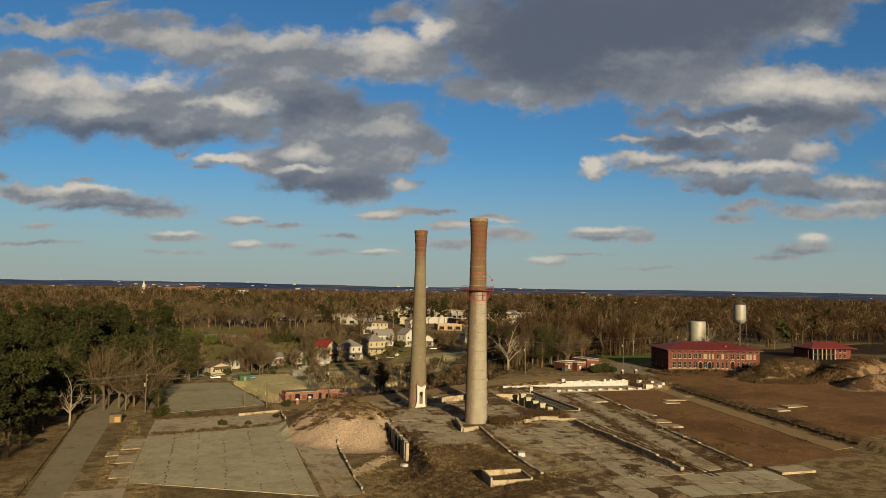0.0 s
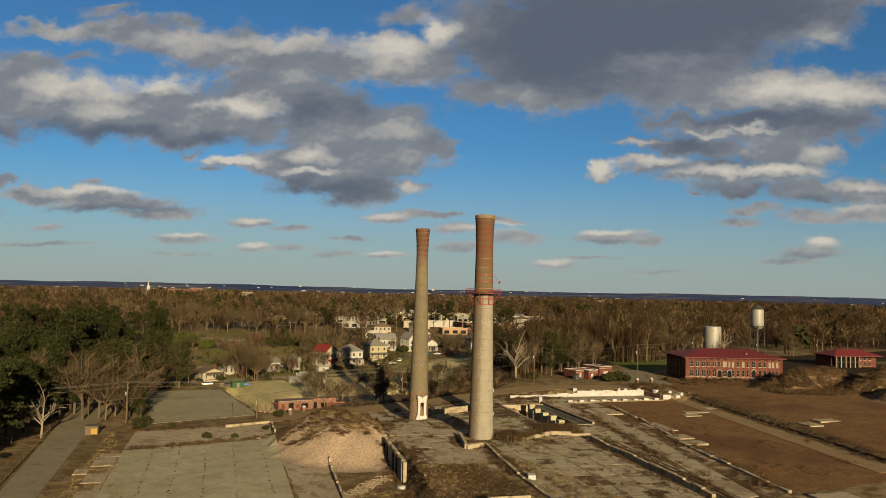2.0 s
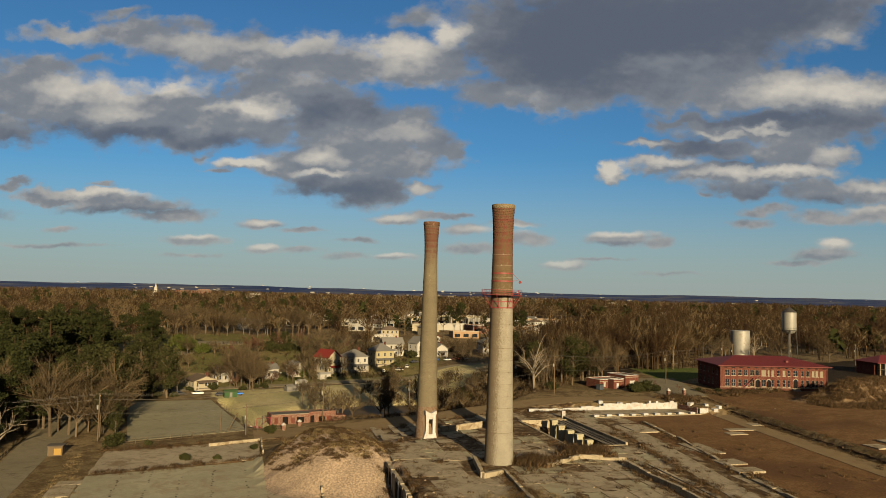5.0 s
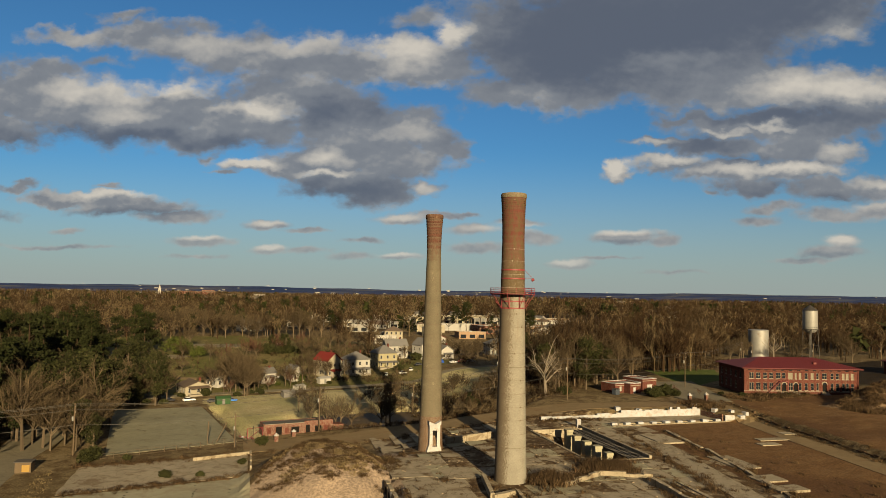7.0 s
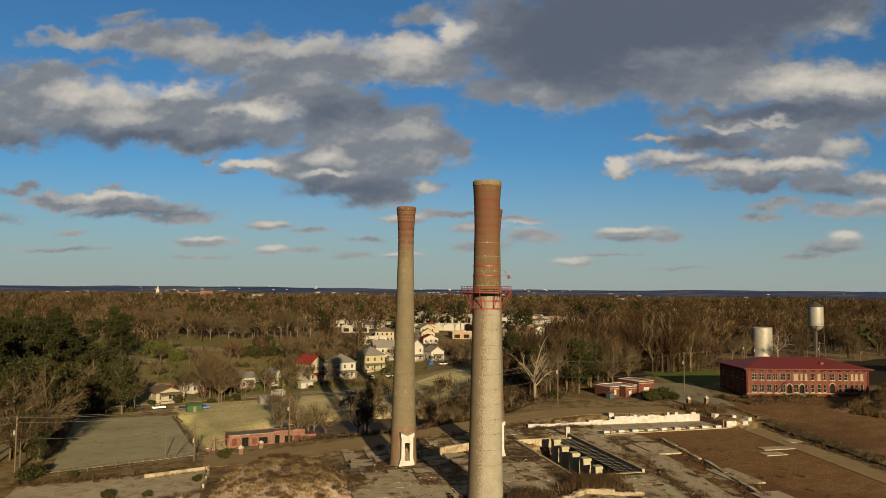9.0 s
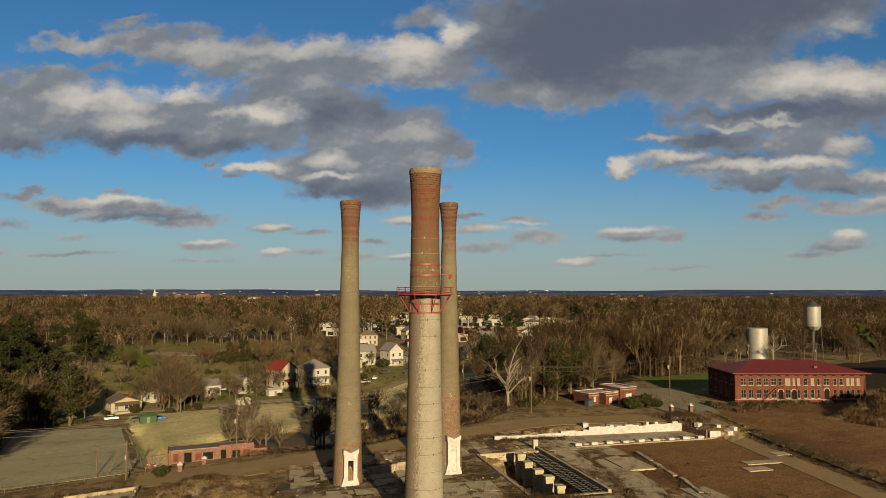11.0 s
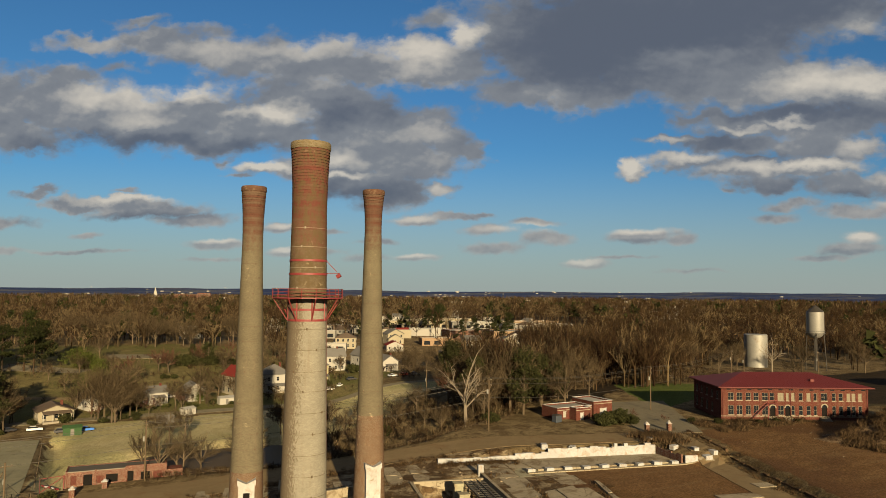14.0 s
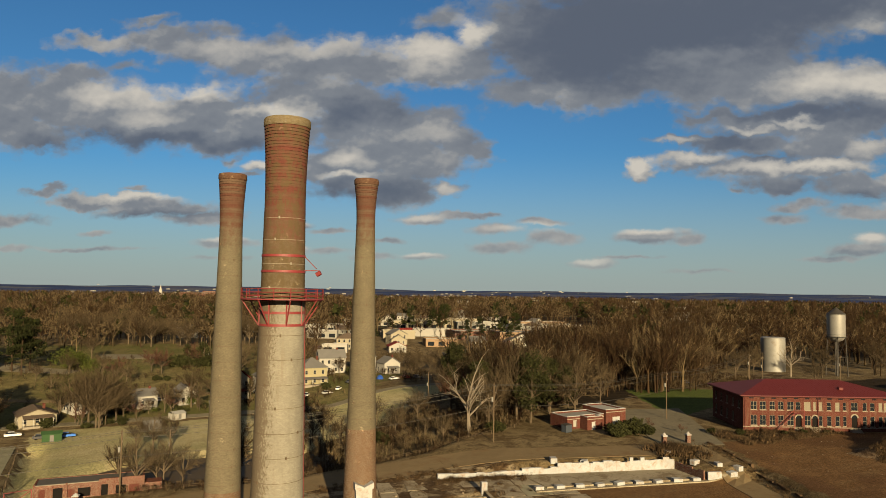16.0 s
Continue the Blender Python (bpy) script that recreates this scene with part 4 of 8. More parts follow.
def hip_roof(bm, x0, y0, x1, y1, z, rise, over=0.9, thick=0.25):
    x0, y0, x1, y1 = x0 - over, y0 - over, x1 + over, y1 + over
    half = min(x1 - x0, y1 - y0) / 2
    if x1 - x0 >= y1 - y0:
        ridge = [(x0 + half, (y0 + y1) / 2), (x1 - half, (y0 + y1) / 2)]
    else:
        ridge = [((x0 + x1) / 2, y0 + half), ((x0 + x1) / 2, y1 - half)]
    lo = [bm.verts.new((x, y, z - thick)) for x, y in ((x0, y0), (x1, y0), (x1, y1), (x0, y1))]
    hi = [bm.verts.new((x, y, z)) for x, y in ((x0, y0), (x1, y0), (x1, y1), (x0, y1))]
    r = [bm.verts.new((x, y, z + rise)) for x, y in ridge]
    bm.faces.new(lo[::-1])
    for i in range(4):
        bm.faces.new((lo[i], lo[(i + 1) % 4], hi[(i + 1) % 4], hi[i]))
    if x1 - x0 >= y1 - y0:
        for f in ((hi[0], hi[1], r[1], r[0]), (hi[1], hi[2], r[1]), (hi[2], hi[3], r[0], r[1]), (hi[3], hi[0], r[0])):
            bm.faces.new(f)
    else:
        for f in ((hi[0], hi[1], r[0]), (hi[1], hi[2], r[1], r[0]), (hi[2], hi[3], r[1]), (hi[3], hi[0], r[0], r[1])):
            bm.faces.new(f)


def gable_roof(bm, x0, y0, x1, y1, z, rise, over=0.4, thick=0.2, along="x"):
    if along == "x":
        pts = [(x0 - over, y0 - over, z), (x1 + over, y0 - over, z), (x1 + over, y1 + over, z), (x0 - over, y1 + over, z)]
        ridge = [(x0 - over, (y0 + y1) / 2, z + rise), (x1 + over, (y0 + y1) / 2, z + rise)]
        pairs = ((0, 1, 1, 0), (2, 3, 0, 1))
    else:
        pts = [(x1 + over, y0 - over, z), (x1 + over, y1 + over, z), (x0 - over, y1 + over, z), (x0 - over, y0 - over, z)]
        ridge = [((x0 + x1) / 2, y0 - over, z + rise), ((x0 + x1) / 2, y1 + over, z + rise)]
        pairs = ((0, 1, 1, 0), (2, 3, 0, 1))
    for a_, b_, c_, d_ in pairs:
        top = [Vector(pts[a_]), Vector(pts[b_]), Vector(ridge[c_]), Vector(ridge[d_])]
        lo = [bm.verts.new(v - Vector((0, 0, thick))) for v in top]
        hi = [bm.verts.new(v) for v in top]
        bm.faces.new(hi)
        bm.faces.new(lo[::-1])
        for i in range(4):
            bm.faces.new((lo[i], lo[(i + 1) % 4], hi[(i + 1) % 4], hi[i]))


def office():
    L, D, E = 43.2, 22.0, 9.4
    t = thing("brick_building", pose(240.0, 239.0, 2.6, 0, 0, -23.9), "two-storey red brick office building with a red hipped roof", "building")
    front_holes, kinds = [], []
    # upper and lower rows: pairs and single windows along the front
    cols = [(2.0, 3.7), (4.5, 6.2), (7.2, 8.7), (9.5, 11.0), (12.0, 13.8), (14.3, 15.6), (16.6, 18.4), (19.1, 19.9), (20.6, 21.6), (22.8, 24.0), (25.1, 26.3),
            (27.2, 28.1), (29.4, 31.2), (32.6, 33.7), (34.6, 35.8), (36.9, 38.0), (38.4, 39.5), (40.3, 41.4)]
    for i, (xa, xb) in enumerate(cols):
        front_holes.append((xa, xb, 5.7, 7.9))
        if i not in (5, 7, 12):
            front_holes.append((xa, xb, 1.5, 4.2))
    doors = [(14.3, 15.9, 0.9, 4.3), (18.75, 20.25, 0.9, 4.3), (29.5, 31.1, 0.9, 4.6)]
    front_holes = [h_ for h_ in front_holes if not any(h_[0] < d_[1] and h_[1] > d_[0] and h_[2] < d_[3] for d_ in doors)] + doors
    bm = bmesh.new()
    pierced(bm, 0, L, 0, E, 0.0, 0.45, front_holes)
    wf = part("front_wall", bm, RED_BRICK, t)
    side = [(2.0, 3.4, 5.7, 7.9), (2.0, 3.4, 1.5, 4.2), (6.0, 7.4, 5.7, 7.9), (6.0, 7.4, 1.5, 4.2), (10.2, 11.6, 5.7, 7.9), (10.2, 11.6, 1.5, 4.2), (14.4, 15.8, 5.7, 7.9), (14.4, 15.8, 1.5, 4.2), (18.4, 19.8, 5.7, 7.9)]
    q = pose(0, D, 0, 0, 0, -90)
    bm = bmesh.new()
    pierced(bm, 0.0, D - 0.45, 0, E, 0.0, 0.45, side)
    ws = part("side_wall", bm, RED_BRICK, t)
    ws.matrix_local = q
    for nm, dims in (("back_wall", (0.45, D - 0.45, 0, L - 0.45, D, E)), ("far_wall", (L - 0.45, 0.45, 0, L, D, E))):
        part(nm, boxed(*dims), RED_BRICK, t)
    part("upper_floor", boxed(0.5, 0.6, 4.6, L - 0.5, D - 0.5, 4.9), STONE_TRIM, t)
    rnd = random.Random(4)
    for xa, xb, za, zb in front_holes:
        if (xa, xb, za, zb) in doors:
            d_ = part("door", boxed(xa, 0.22, za, xb, 0.30, zb - 0.9), BLACKISH, t, "dark double entrance door")
            n_ = 10
            for i in range(n_):
                bm = bmesh.new()
                a0, a1 = math.pi * i / n_, math.pi * (i + 1) / n_
                xm, rr = (xa + xb) / 2, (xb - xa) / 2
                vs = []
                for a_, r_ in ((a0, rr + 0.3), (a1, rr + 0.3), (a1, rr - 0.02), (a0, rr - 0.02)):
                    vs.append((xm + r_ * math.cos(a_), zb - 0.8 + r_ * math.sin(a_)))
                lo = [bm.verts.new((x, -0.10, z)) for x, z in vs]
                hi = [bm.verts.new((x, 0.02, z)) for x, z in vs]
                bm.faces.new(lo)
                for k in range(4):
                    bm.faces.new((lo[k], lo[(k + 1) % 4], hi[(k + 1) % 4], hi[k]))
                part("arch_stone", bm, STONE_TRIM, d_)
            part("fanlight", boxed(xa, 0.2, zb - 0.9, xb, 0.26, zb), GLASS_DARK, d_)
            bm = bmesh.new()
            for s_ in range(5):
                box(bm, xa - 0.6, -0.4 * (5 - s_), 0.18 * s_, xb + 0.6, -0.003, 0.18 * (s_ + 1))
            part("steps", bm, STONE_TRIM, d_, "pale stone entrance steps")
            continue
        # upper windows get a dark or a pale pane at random
        window_unit(wf, xa, xb, za, zb, 0.0, GLASS_DARK if (za < 5 or rnd.random() < 0.45) else PALE_PANE, STONE_TRIM, True, 1 if xb - xa > 1.3 else 0)
    for xa, xb, za, zb in side:
        window_unit(ws, xa, xb, za, zb, 0.0, GLASS_DARK, STONE_TRIM, True, 1)
    for z0, z1, out in ((0.0, 0.9, 0.06), (1.0, 1.18, 0.10), (8.3, 8.55, 0.12), (E - 0.35, E, 0.22)):
        part("string_course", boxed(-out, -out, z0, L + out, -0.004, z1), STONE_TRIM if z0 > 0.9 and z0 < 8 else RED_BRICK, t)
    # frieze vents under the eave, and brackets
    for i in range(14):
        x = 1.6 + i * 3.05
        part("frieze_window", boxed(x, -0.05, 8.66, x + 1.2, 0.0, 9.0), GLASS_DARK, t)
    bm = bmesh.new()
    hip_roof(bm, 0, 0, L, D, E + 0.28, 3.1, 1.25, 0.28)
    roof = part("roof", bm, RED_ROOF, t, "red standing-seam hipped roof")
    for i in range(58):      # seams on the front slope
        x = -1.0 + i * (L + 2.0) / 57
        k = min(1.0, (x + 1.25) / (D / 2 + 1.25), (L + 1.25 - x) / (D / 2 + 1.25))
        part("seam", rods([((x, -1.25, E + 0.30), (x, -1.25 + k * (D / 2 + 1.25), E + 0.30 + k * 3.1))], 0.035, 4), RED_ROOF, roof)
    part("gutter", boxed(-1.32, -1.37, E + 0.10, L + 1.3, -1.255, E + 0.27), RED_ROOF, roof)
    for x in (0.35, 20.3, L - 0.35):
        part("downpipe", rods([((x, -0.14, 0.3), (x, -0.14, E))], 0.07, 6), RED_ROOF, t)
    # outside stair to the upper floor
    st = part("fire_stair", rods([((8.3, -1.3, 0.2), (13.2, -1.3, 4.9)), ((8.3, -0.3, 0.2), (13.2, -0.3, 4.9)), ((8.3, -1.3, 1.2), (13.2, -1.3, 5.9)), ((13.2, -1.3, 5.9), (16.0, -1.3, 5.9)),
                                  ((13.2, -1.3, 4.9), (16.0, -1.3, 4.9)), ((16, -1.3, 4.9), (16, -1.3, 5.9)), ((16, -1.3, 0), (16, -1.3, 4.9)), ((13.2, -1.3, 0), (13.2, -1.3, 5.9))], 0.06, 5), RUST_RED, t, "rusty steel outside stair")
    for i in range(14):
        x, z = 8.5 + i * 0.35, 0.35 + i * 0.335
        part("tread", boxed(x, -1.3, z, x + 0.3, -0.3, z + 0.05), RUST_RED, st)
    part("landing", boxed(13.2, -1.3, 4.85, 16.0, -0.05, 4.93), RUST_RED, st)
    part("roof_hatch", chamfered(28, 3.2, E + 1.4, 29.2, 4.2, E + 2.2, 0.06), RED_ROOF, roof)


office()

# ---------------------------------------------------------------- trees


def grow(rng, start, way_, length, r, level, out, spread, count, up):
    """Adds tapered limbs (start, end, r0, r1, level) to out, forking as it goes."""
    bend = Vector((rng.uniform(-1, 1), rng.uniform(-1, 1), rng.uniform(-0.2, 0.5))) * 0.22
    mid = start + (way_ + bend * 0.5).normalized() * length * 0.5
    end = mid + (way_ + bend).normalized() * length * 0.5
    rm, re = r * 0.8, r * 0.55
    if level == 0:
        out.append((start, end, r, re, 0))
        return
    out.append((start, mid, r, rm, level))
    out.append((mid, end, rm, re, level))
    for i in range(count[level - 1]):
        f = rng.uniform(0.25, 1.0) if i else 1.0
        base = start.lerp(mid, f * 2) if f < 0.5 else mid.lerp(end, f * 2 - 1)
        side = Vector((rng.gauss(0, 1), rng.gauss(0, 1), rng.gauss(0, 0.5)))
        side = (side - way_ * side.dot(way_)).normalized()
        w2 = (way_ * rng.uniform(0.7, 1.1) + side * spread * rng.uniform(0.6, 1.2) + Vector((0, 0, up))).normalized()
        grow(rng, base, w2, length * rng.uniform(0.5, 0.78), re * (1.0 if i == 0 else 0.75), level - 1, out, spread, count, up)


def limb_arrays(limbs, sides, floor_r):
    """Vertices and triangles of three- or four-sided limbs, as lists."""
    vs, fs = [], []
    for a_, b_, r0, r1, lv in limbs:
        d = b_ - a_
        if d.length < 1e-4:
            continue
        q = d.to_track_quat("Z", "Y")
        k = len(vs)
        n_ = sides if lv > 1 else 3
        if lv == 0:
            for i in range(3):
                vs.append(tuple(a_ + q @ Vector((max(r0, floor_r) * math.cos(2.1 * i), max(r0, floor_r) * math.sin(2.1 * i), 0))))
            vs.append(tuple(b_))
            fs += [(k, k + 1, k + 3), (k + 1, k + 2, k + 3), (k + 2, k, k + 3)]
            continue
        r0, r1 = max(r0, floor_r), max(r1, floor_r * 0.6)
        for c_, r in ((a_, r0), (b_, r1)):
            for i in range(n_):
                vs.append(tuple(c_ + q @ Vector((r * math.cos(2 * math.pi * i / n_), r * math.sin(2 * math.pi * i / n_), 0))))
        for i in range(n_):
            j = (i + 1) % n_
            fs += [(k + i, k + j, k + n_ + j), (k + i, k + n_ + j, k + n_ + i)]
    return vs, fs


def tree_limbs(seed, h, trunk=0.35, spread=0.75, count=(4, 4, 5), up=0.25, crown_at=0.35, r=None):
    rng = random.Random(seed)
    r = r or h * 0.018
    out = []
    top = Vector((rng.uniform(-0.5, 0.5), rng.uniform(-0.5, 0.5), h * trunk))
    out.append((Vector((0, 0, -0.4)), top, r, r * 0.75, 9))
    for i in range(count[2]):
        f = 1.0 if i == 0 else rng.uniform(crown_at / trunk if crown_at < trunk else 0.75, 1.0)
        side = Vector((math.cos(i * 2.4 + seed), math.sin(i * 2.4 + seed), 0))
        w = (Vector((0, 0, 1)) * rng.uniform(0.7, 1.3) + side * spread * (0.2 if i == 0 else 1.0)).normalized()
        grow(rng, Vector((0, 0, -0.4)).lerp(top, min(f, 1.0)), w, h * rng.uniform(0.26, 0.36), r * 0.55, 2, out, spread, count, up)
    return out


def tree_meshes(tag, seed, h, mat_limb, mat_twig, floor_r=0.035, **kw):
    limbs = tree_limbs(seed, h, **kw)
    stout = [l_ for l_ in limbs if l_[4] > 1]
    thin = [l_ for l_ in limbs if l_[4] <= 1]
    v1, f1 = limb_arrays(stout, 5, 0.06)
    v2, f2 = limb_arrays(thin, 3, floor_r)
    return mesh_from(tag + "_trunk", v1, f1, mat_limb), mesh_from(tag + "_crown", v2, f2, mat_twig)


def leaf_mesh(tag, seed, mat_, blobs, per, size):
    """A crown of small leaf clumps scattered through several uneven lobes."""
    rng = random.Random(seed)
    vs, fs = [], []
    for cx, cy, cz, rx, ry, rz in blobs:
        for _ in range(per):
            d = Vector((rng.gauss(0, 1), rng.gauss(0, 1), rng.gauss(0, 1))).normalized() * rng.uniform(0.45, 1.05)
            c_ = Vector((cx + d.x * rx, cy + d.y * ry, cz + d.z * rz))
            s = size * rng.uniform(0.5, 1.4)
            a_, b_ = Vector((rng.gauss(0, 1), rng.gauss(0, 1), rng.gauss(0, 1))).normalized(), Vector((rng.gauss(0, 1), rng.gauss(0, 1), rng.gauss(0, 1))).normalized()
            n_ = a_.cross(b_)
            k = len(vs)
            vs += [tuple(c_ + a_ * s), tuple(c_ + b_ * s), tuple(c_ - (a_ + b_) * s * 0.6), tuple(c_ + n_ * s * 0.7)]
            fs += [(k, k + 1, k + 2), (k, k + 3, k + 1), (k + 1, k + 3, k + 2)]
    return mesh_from(tag, vs, fs, mat_)


def plant_thing(name, meshes, m, label, category, group):
    e = thing(name, m, label, category, group)
    for nm, me_ in meshes:
        ob = new(nm, me_)
        ob.parent = e
    return e


BARE = [tree_meshes("bare", 10 + i, 15.0, BARK, TWIG, 0.034, count=(11, 8, 9), spread=s_, trunk=tr, crown_at=tr * 0.55, up=0.16) for i, (s_, tr) in enumerate(((0.75, 0.40), (0.9, 0.36), (0.6, 0.46), (0.95, 0.32), (0.7, 0.44)))]
RUSSETS = [tree_meshes("russet", 40 + i, 11.0, BARK, RUSSET, 0.06, count=(7, 5, 6), spread=0.85, trunk=0.22) for i in range(2)]
DEAD = tree_meshes("dead", 77, 14.0, DEAD_WOOD, DEAD_WOOD, 0.04, count=(4, 4, 7), spread=0.95, trunk=0.46, crown_at=0.25, r=0.34)
PINES = []
for i in range(3):
    rng = random.Random(90 + i)
    blobs = []
    for k in range(22):
        z = 7 + k * 0.7 + rng.uniform(-0.5, 0.5)
        a_, rr = rng.uniform(0, 6.28), max(0.8, 5.2 * (1 - ((z - 6) / 18) ** 2)) * rng.uniform(0.4, 1.0)
        blobs.append((rr * math.cos(a_), rr * math.sin(a_), z * 0.92, 2.1, 2.1, 1.0))
    v1, f1 = limb_arrays([(Vector((0, 0, -0.5)), Vector((0.2, 0, 12)), 0.32, 0.2, 9), (Vector((0.2, 0, 12)), Vector((0, 0.2, 22)), 0.2, 0.05, 9)]
                         + [(Vector((0, 0, b_[2] - 1)), Vector(b_[:3]), 0.09, 0.04, 5) for b_ in blobs], 6, 0.04)
    PINES.append((mesh_from("pine_trunk", v1, f1, PINE_BARK), leaf_mesh("pine_crown", 60 + i, NEEDLES, blobs, 85, 0.42)))


def bush_meshes(tag, seed, mat_, w=2.2, h=2.4):
    rng = random.Random(seed)
    blobs = [(rng.uniform(-w, w) * 0.7, rng.uniform(-w, w) * 0.7, h * rng.uniform(0.35, 0.75), w * 0.55, w * 0.55, h * 0.4) for _ in range(9)]
    v1, f1 = limb_arrays([(Vector((0, 0, -0.2)), Vector(b_[:3]), 0.08, 0.03, 5) for b_ in blobs], 4, 0.03)
    return mesh_from(tag + "_stems", v1, f1, BARK), leaf_mesh(tag + "_leaves", seed + 5, mat_, blobs, 110, 0.28)


OLIVES = []
for i in range(2):                 # ivy-grown evergreens with uneven crowns
    rng = random.Random(130 + i)
    blobs = []
    for k in range(26):
        z = 4.5 + 11.5 * (k / 25) + rng.uniform(-0.8, 0.8)
        a_, rr = rng.uniform(0, 6.28), 5.0 * math.sin(math.pi * min(0.97, (z - 2.0) / 16.0)) * rng.uniform(0.3, 1.0)
        blobs.append((rr * math.cos(a_), rr * math.sin(a_), z, 1.9, 1.9, 1.4))
    v1, f1 = limb_arrays([(Vector((0, 0, -0.5)), Vector((0.3, 0, 9)), 0.35, 0.22, 9), (Vector((0.3, 0, 9)), Vector((0, 0.3, 16)), 0.22, 0.05, 9)]
                         + [(Vector((0, 0, b_[2] * 0.7)), Vector(b_[:3]), 0.1, 0.04, 5) for b_ in blobs], 6, 0.04)
    OLIVES.append((mesh_from("olive_trunk", v1, f1, BARK), leaf_mesh("olive_crown", 140 + i, SHRUB, blobs, 90, 0.36)))
BUSH = [bush_meshes("bush", 200 + i, SHRUB) for i in range(2)]
SPRINGS = [bush_meshes("spring", 210, SPRING, 3.4, 5.0)]


def tree(kind_, x, y, size, turn=None):
    rng = random.Random(int(x * 31 + y * 17))
    turn = rng.uniform(0, 360) if turn is None else turn
    m = at(x, y, turn) @ Matrix.Scale(size, 4)
    if kind_ == "bare":
        tr, cr = BARE[rng.randrange(len(BARE))]
        plant_thing("bare_tree", (("trunk", tr), ("crown", cr)), m, "leafless grey-brown deciduous tree with fine twigs", "tree", "bare trees")
    elif kind_ == "russet":
        tr, cr = RUSSETS[rng.randrange(2)]
        plant_thing("budding_tree", (("trunk", tr), ("crown", cr)), m, "small tree with reddish budding twigs", "tree", "budding trees")
    elif kind_ == "dead":
        plant_thing("dead_tree", (("trunk", DEAD[0]), ("crown", DEAD[1])), m, "pale dead tree with bare forked limbs", "tree", "dead trees")
    elif kind_ == "pine":
        tr, cr = PINES[rng.randrange(3)]
        plant_thing("pine_tree", (("trunk", tr), ("crown", cr)), m, "tall dark green pine with a tufted crown", "tree", "pines")
    elif kind_ == "bush":
        tr, cr = BUSH[rng.randrange(2)]
        plant_thing("bush", (("trunk", tr), ("crown", cr)), m, "dense dark olive evergreen bush", "bush", "bushes")
    elif kind_ == "olive":
        tr, cr = OLIVES[rng.randrange(2)]
        plant_thing("evergreen_tree", (("trunk", tr), ("crown", cr)), m, "tall olive evergreen tree with a ragged crown", "tree", "evergreen trees")
    elif kind_ == "spring":
        tr, cr = SPRINGS[0]
        plant_thing("leafing_tree", (("trunk", tr), ("crown", cr)), m, "small tree in fresh yellow-green leaf", "tree", "leafing trees")


NEAR_TREES = [("dead", -2.5, 240, 1.0), ("dead", 168, 262, 1.45), ("bush", 23, 246, 1.5), ("bush", 202.5, 247, 1.5), ("bush", 208.5, 247, 1.7), ("bush", 213, 246, 1.1),
              ("bare", 47, 350, 0.75), ("bare", 65, 354, 0.8), ("bush", 63, 346, 1.2), ("bare", 76, 356, 0.85), ("bush", 82, 359, 1.5), ("bare", 97, 358, 0.8), ("bare", 108, 362, 0.75), ("bare", 82, 352, 0.6),
              ("bare", 98, 268, 0.75), ("bare", 108, 268, 0.85), ("bare", 126, 303, 0.9), ("bare", 22, 276, 1.1), ("bare", 24, 283, 0.9), ("bare", 20, 260, 1.0), ("bare", 14, 262, 1.1), ("bare", 25, 266, 0.9), ("bare", 17, 268, 1.0), ("bare", 9, 272, 1.1)]
for row in NEAR_TREES:
    tree(*row)
rng = random.Random(5)
planted = []
while len(planted) < 150:          # pine wood above the lane
    x, y = rng.uniform(-80, 48), rng.uniform(262, 455)
    if x > 2 + max(0.0, y - 285) * 0.27 or any(math.hypot(x - q[0], y - q[1]) < 5.0 for q in planted):
        continue
    planted.append((x, y))
    tree("pine" if rng.random() < 0.78 else "bare", x, y, rng.uniform(0.95, 1.3))
planted = []
while len(planted) < 105:
    x, y = rng.uniform(-75, 0), rng.uniform(185, 300)
    if x > -25 + (y - 130) * 0.165 or any(math.hypot(x - q[0], y - q[1]) < 4.6 for q in planted):
        continue
    planted.append((x, y))
    tree("pine" if rng.random() < 0.7 else "bare", x, y, rng.uniform(0.85, 1.25))
for _ in range(34):                # tall bare trees between the lane and the car park
    x, y = rng.uniform(-8, 26), rng.uniform(262, 340)
    tree(rng.choice(("bare", "bare", "bare", "pine")), x, y, rng.uniform(1.15, 1.7)) if x < 23 + (y - 264) * 0.03 else None
for x, y, size in ((24, 277, 1.65), (17, 270, 1.5), (26, 290, 1.4), (20, 300, 1.5), (12, 266, 1.3), (30, 334, 1.2), (38, 331, 1.1), (43, 328, 1.0), (47, 332, 0.9), (35, 338, 1.2), (27, 326, 1.3),
                   (74, 346, 1.15), (78, 351, 1.3), (82, 358, 1.1), (72, 356, 1.2), (79, 344, 0.8), (70, 350, 0.9), (84, 351, 0.85), (76, 360, 1.0), (106, 364, 1.05), (113, 368, 0.8), (100, 362, 0.7), (119, 369, 0.7), (128, 372, 0.7)):
    tree("bare", x, y, size)
for x, y in ((40, 333), (46, 330), (74, 341), (80, 345), (77, 355), (71, 346), (84, 347), (99, 357), (110, 362), (122, 366), (53, 345), (88, 350)):
    tree("bush" if (x + y) % 3 else "russet", x, y, 0.75)
for x, y, size in ((23, 283, 1.3), (28, 291, 1.2), (16, 281, 1.35), (21, 297, 1.3), (9, 277, 1.2), (27, 303, 1.1), (21, 265, 0.75), (24, 259, 0.55), (110, 450, 0.6), (117, 447, 0.65), (206, 290, 1.0), (212, 282, 0.8), (36, 326, 0.7)):
    tree("olive", x, y, size)
for i in range(22):                # thicket by the bungalow
    x, y = rng.gauss(77, 4.5), rng.gauss(351, 5.0)
    tree("bare", x, y, rng.uniform(0.8, 1.35)) if abs(y - (346 + (x + 10) * 0.058)) > 3.5 else None
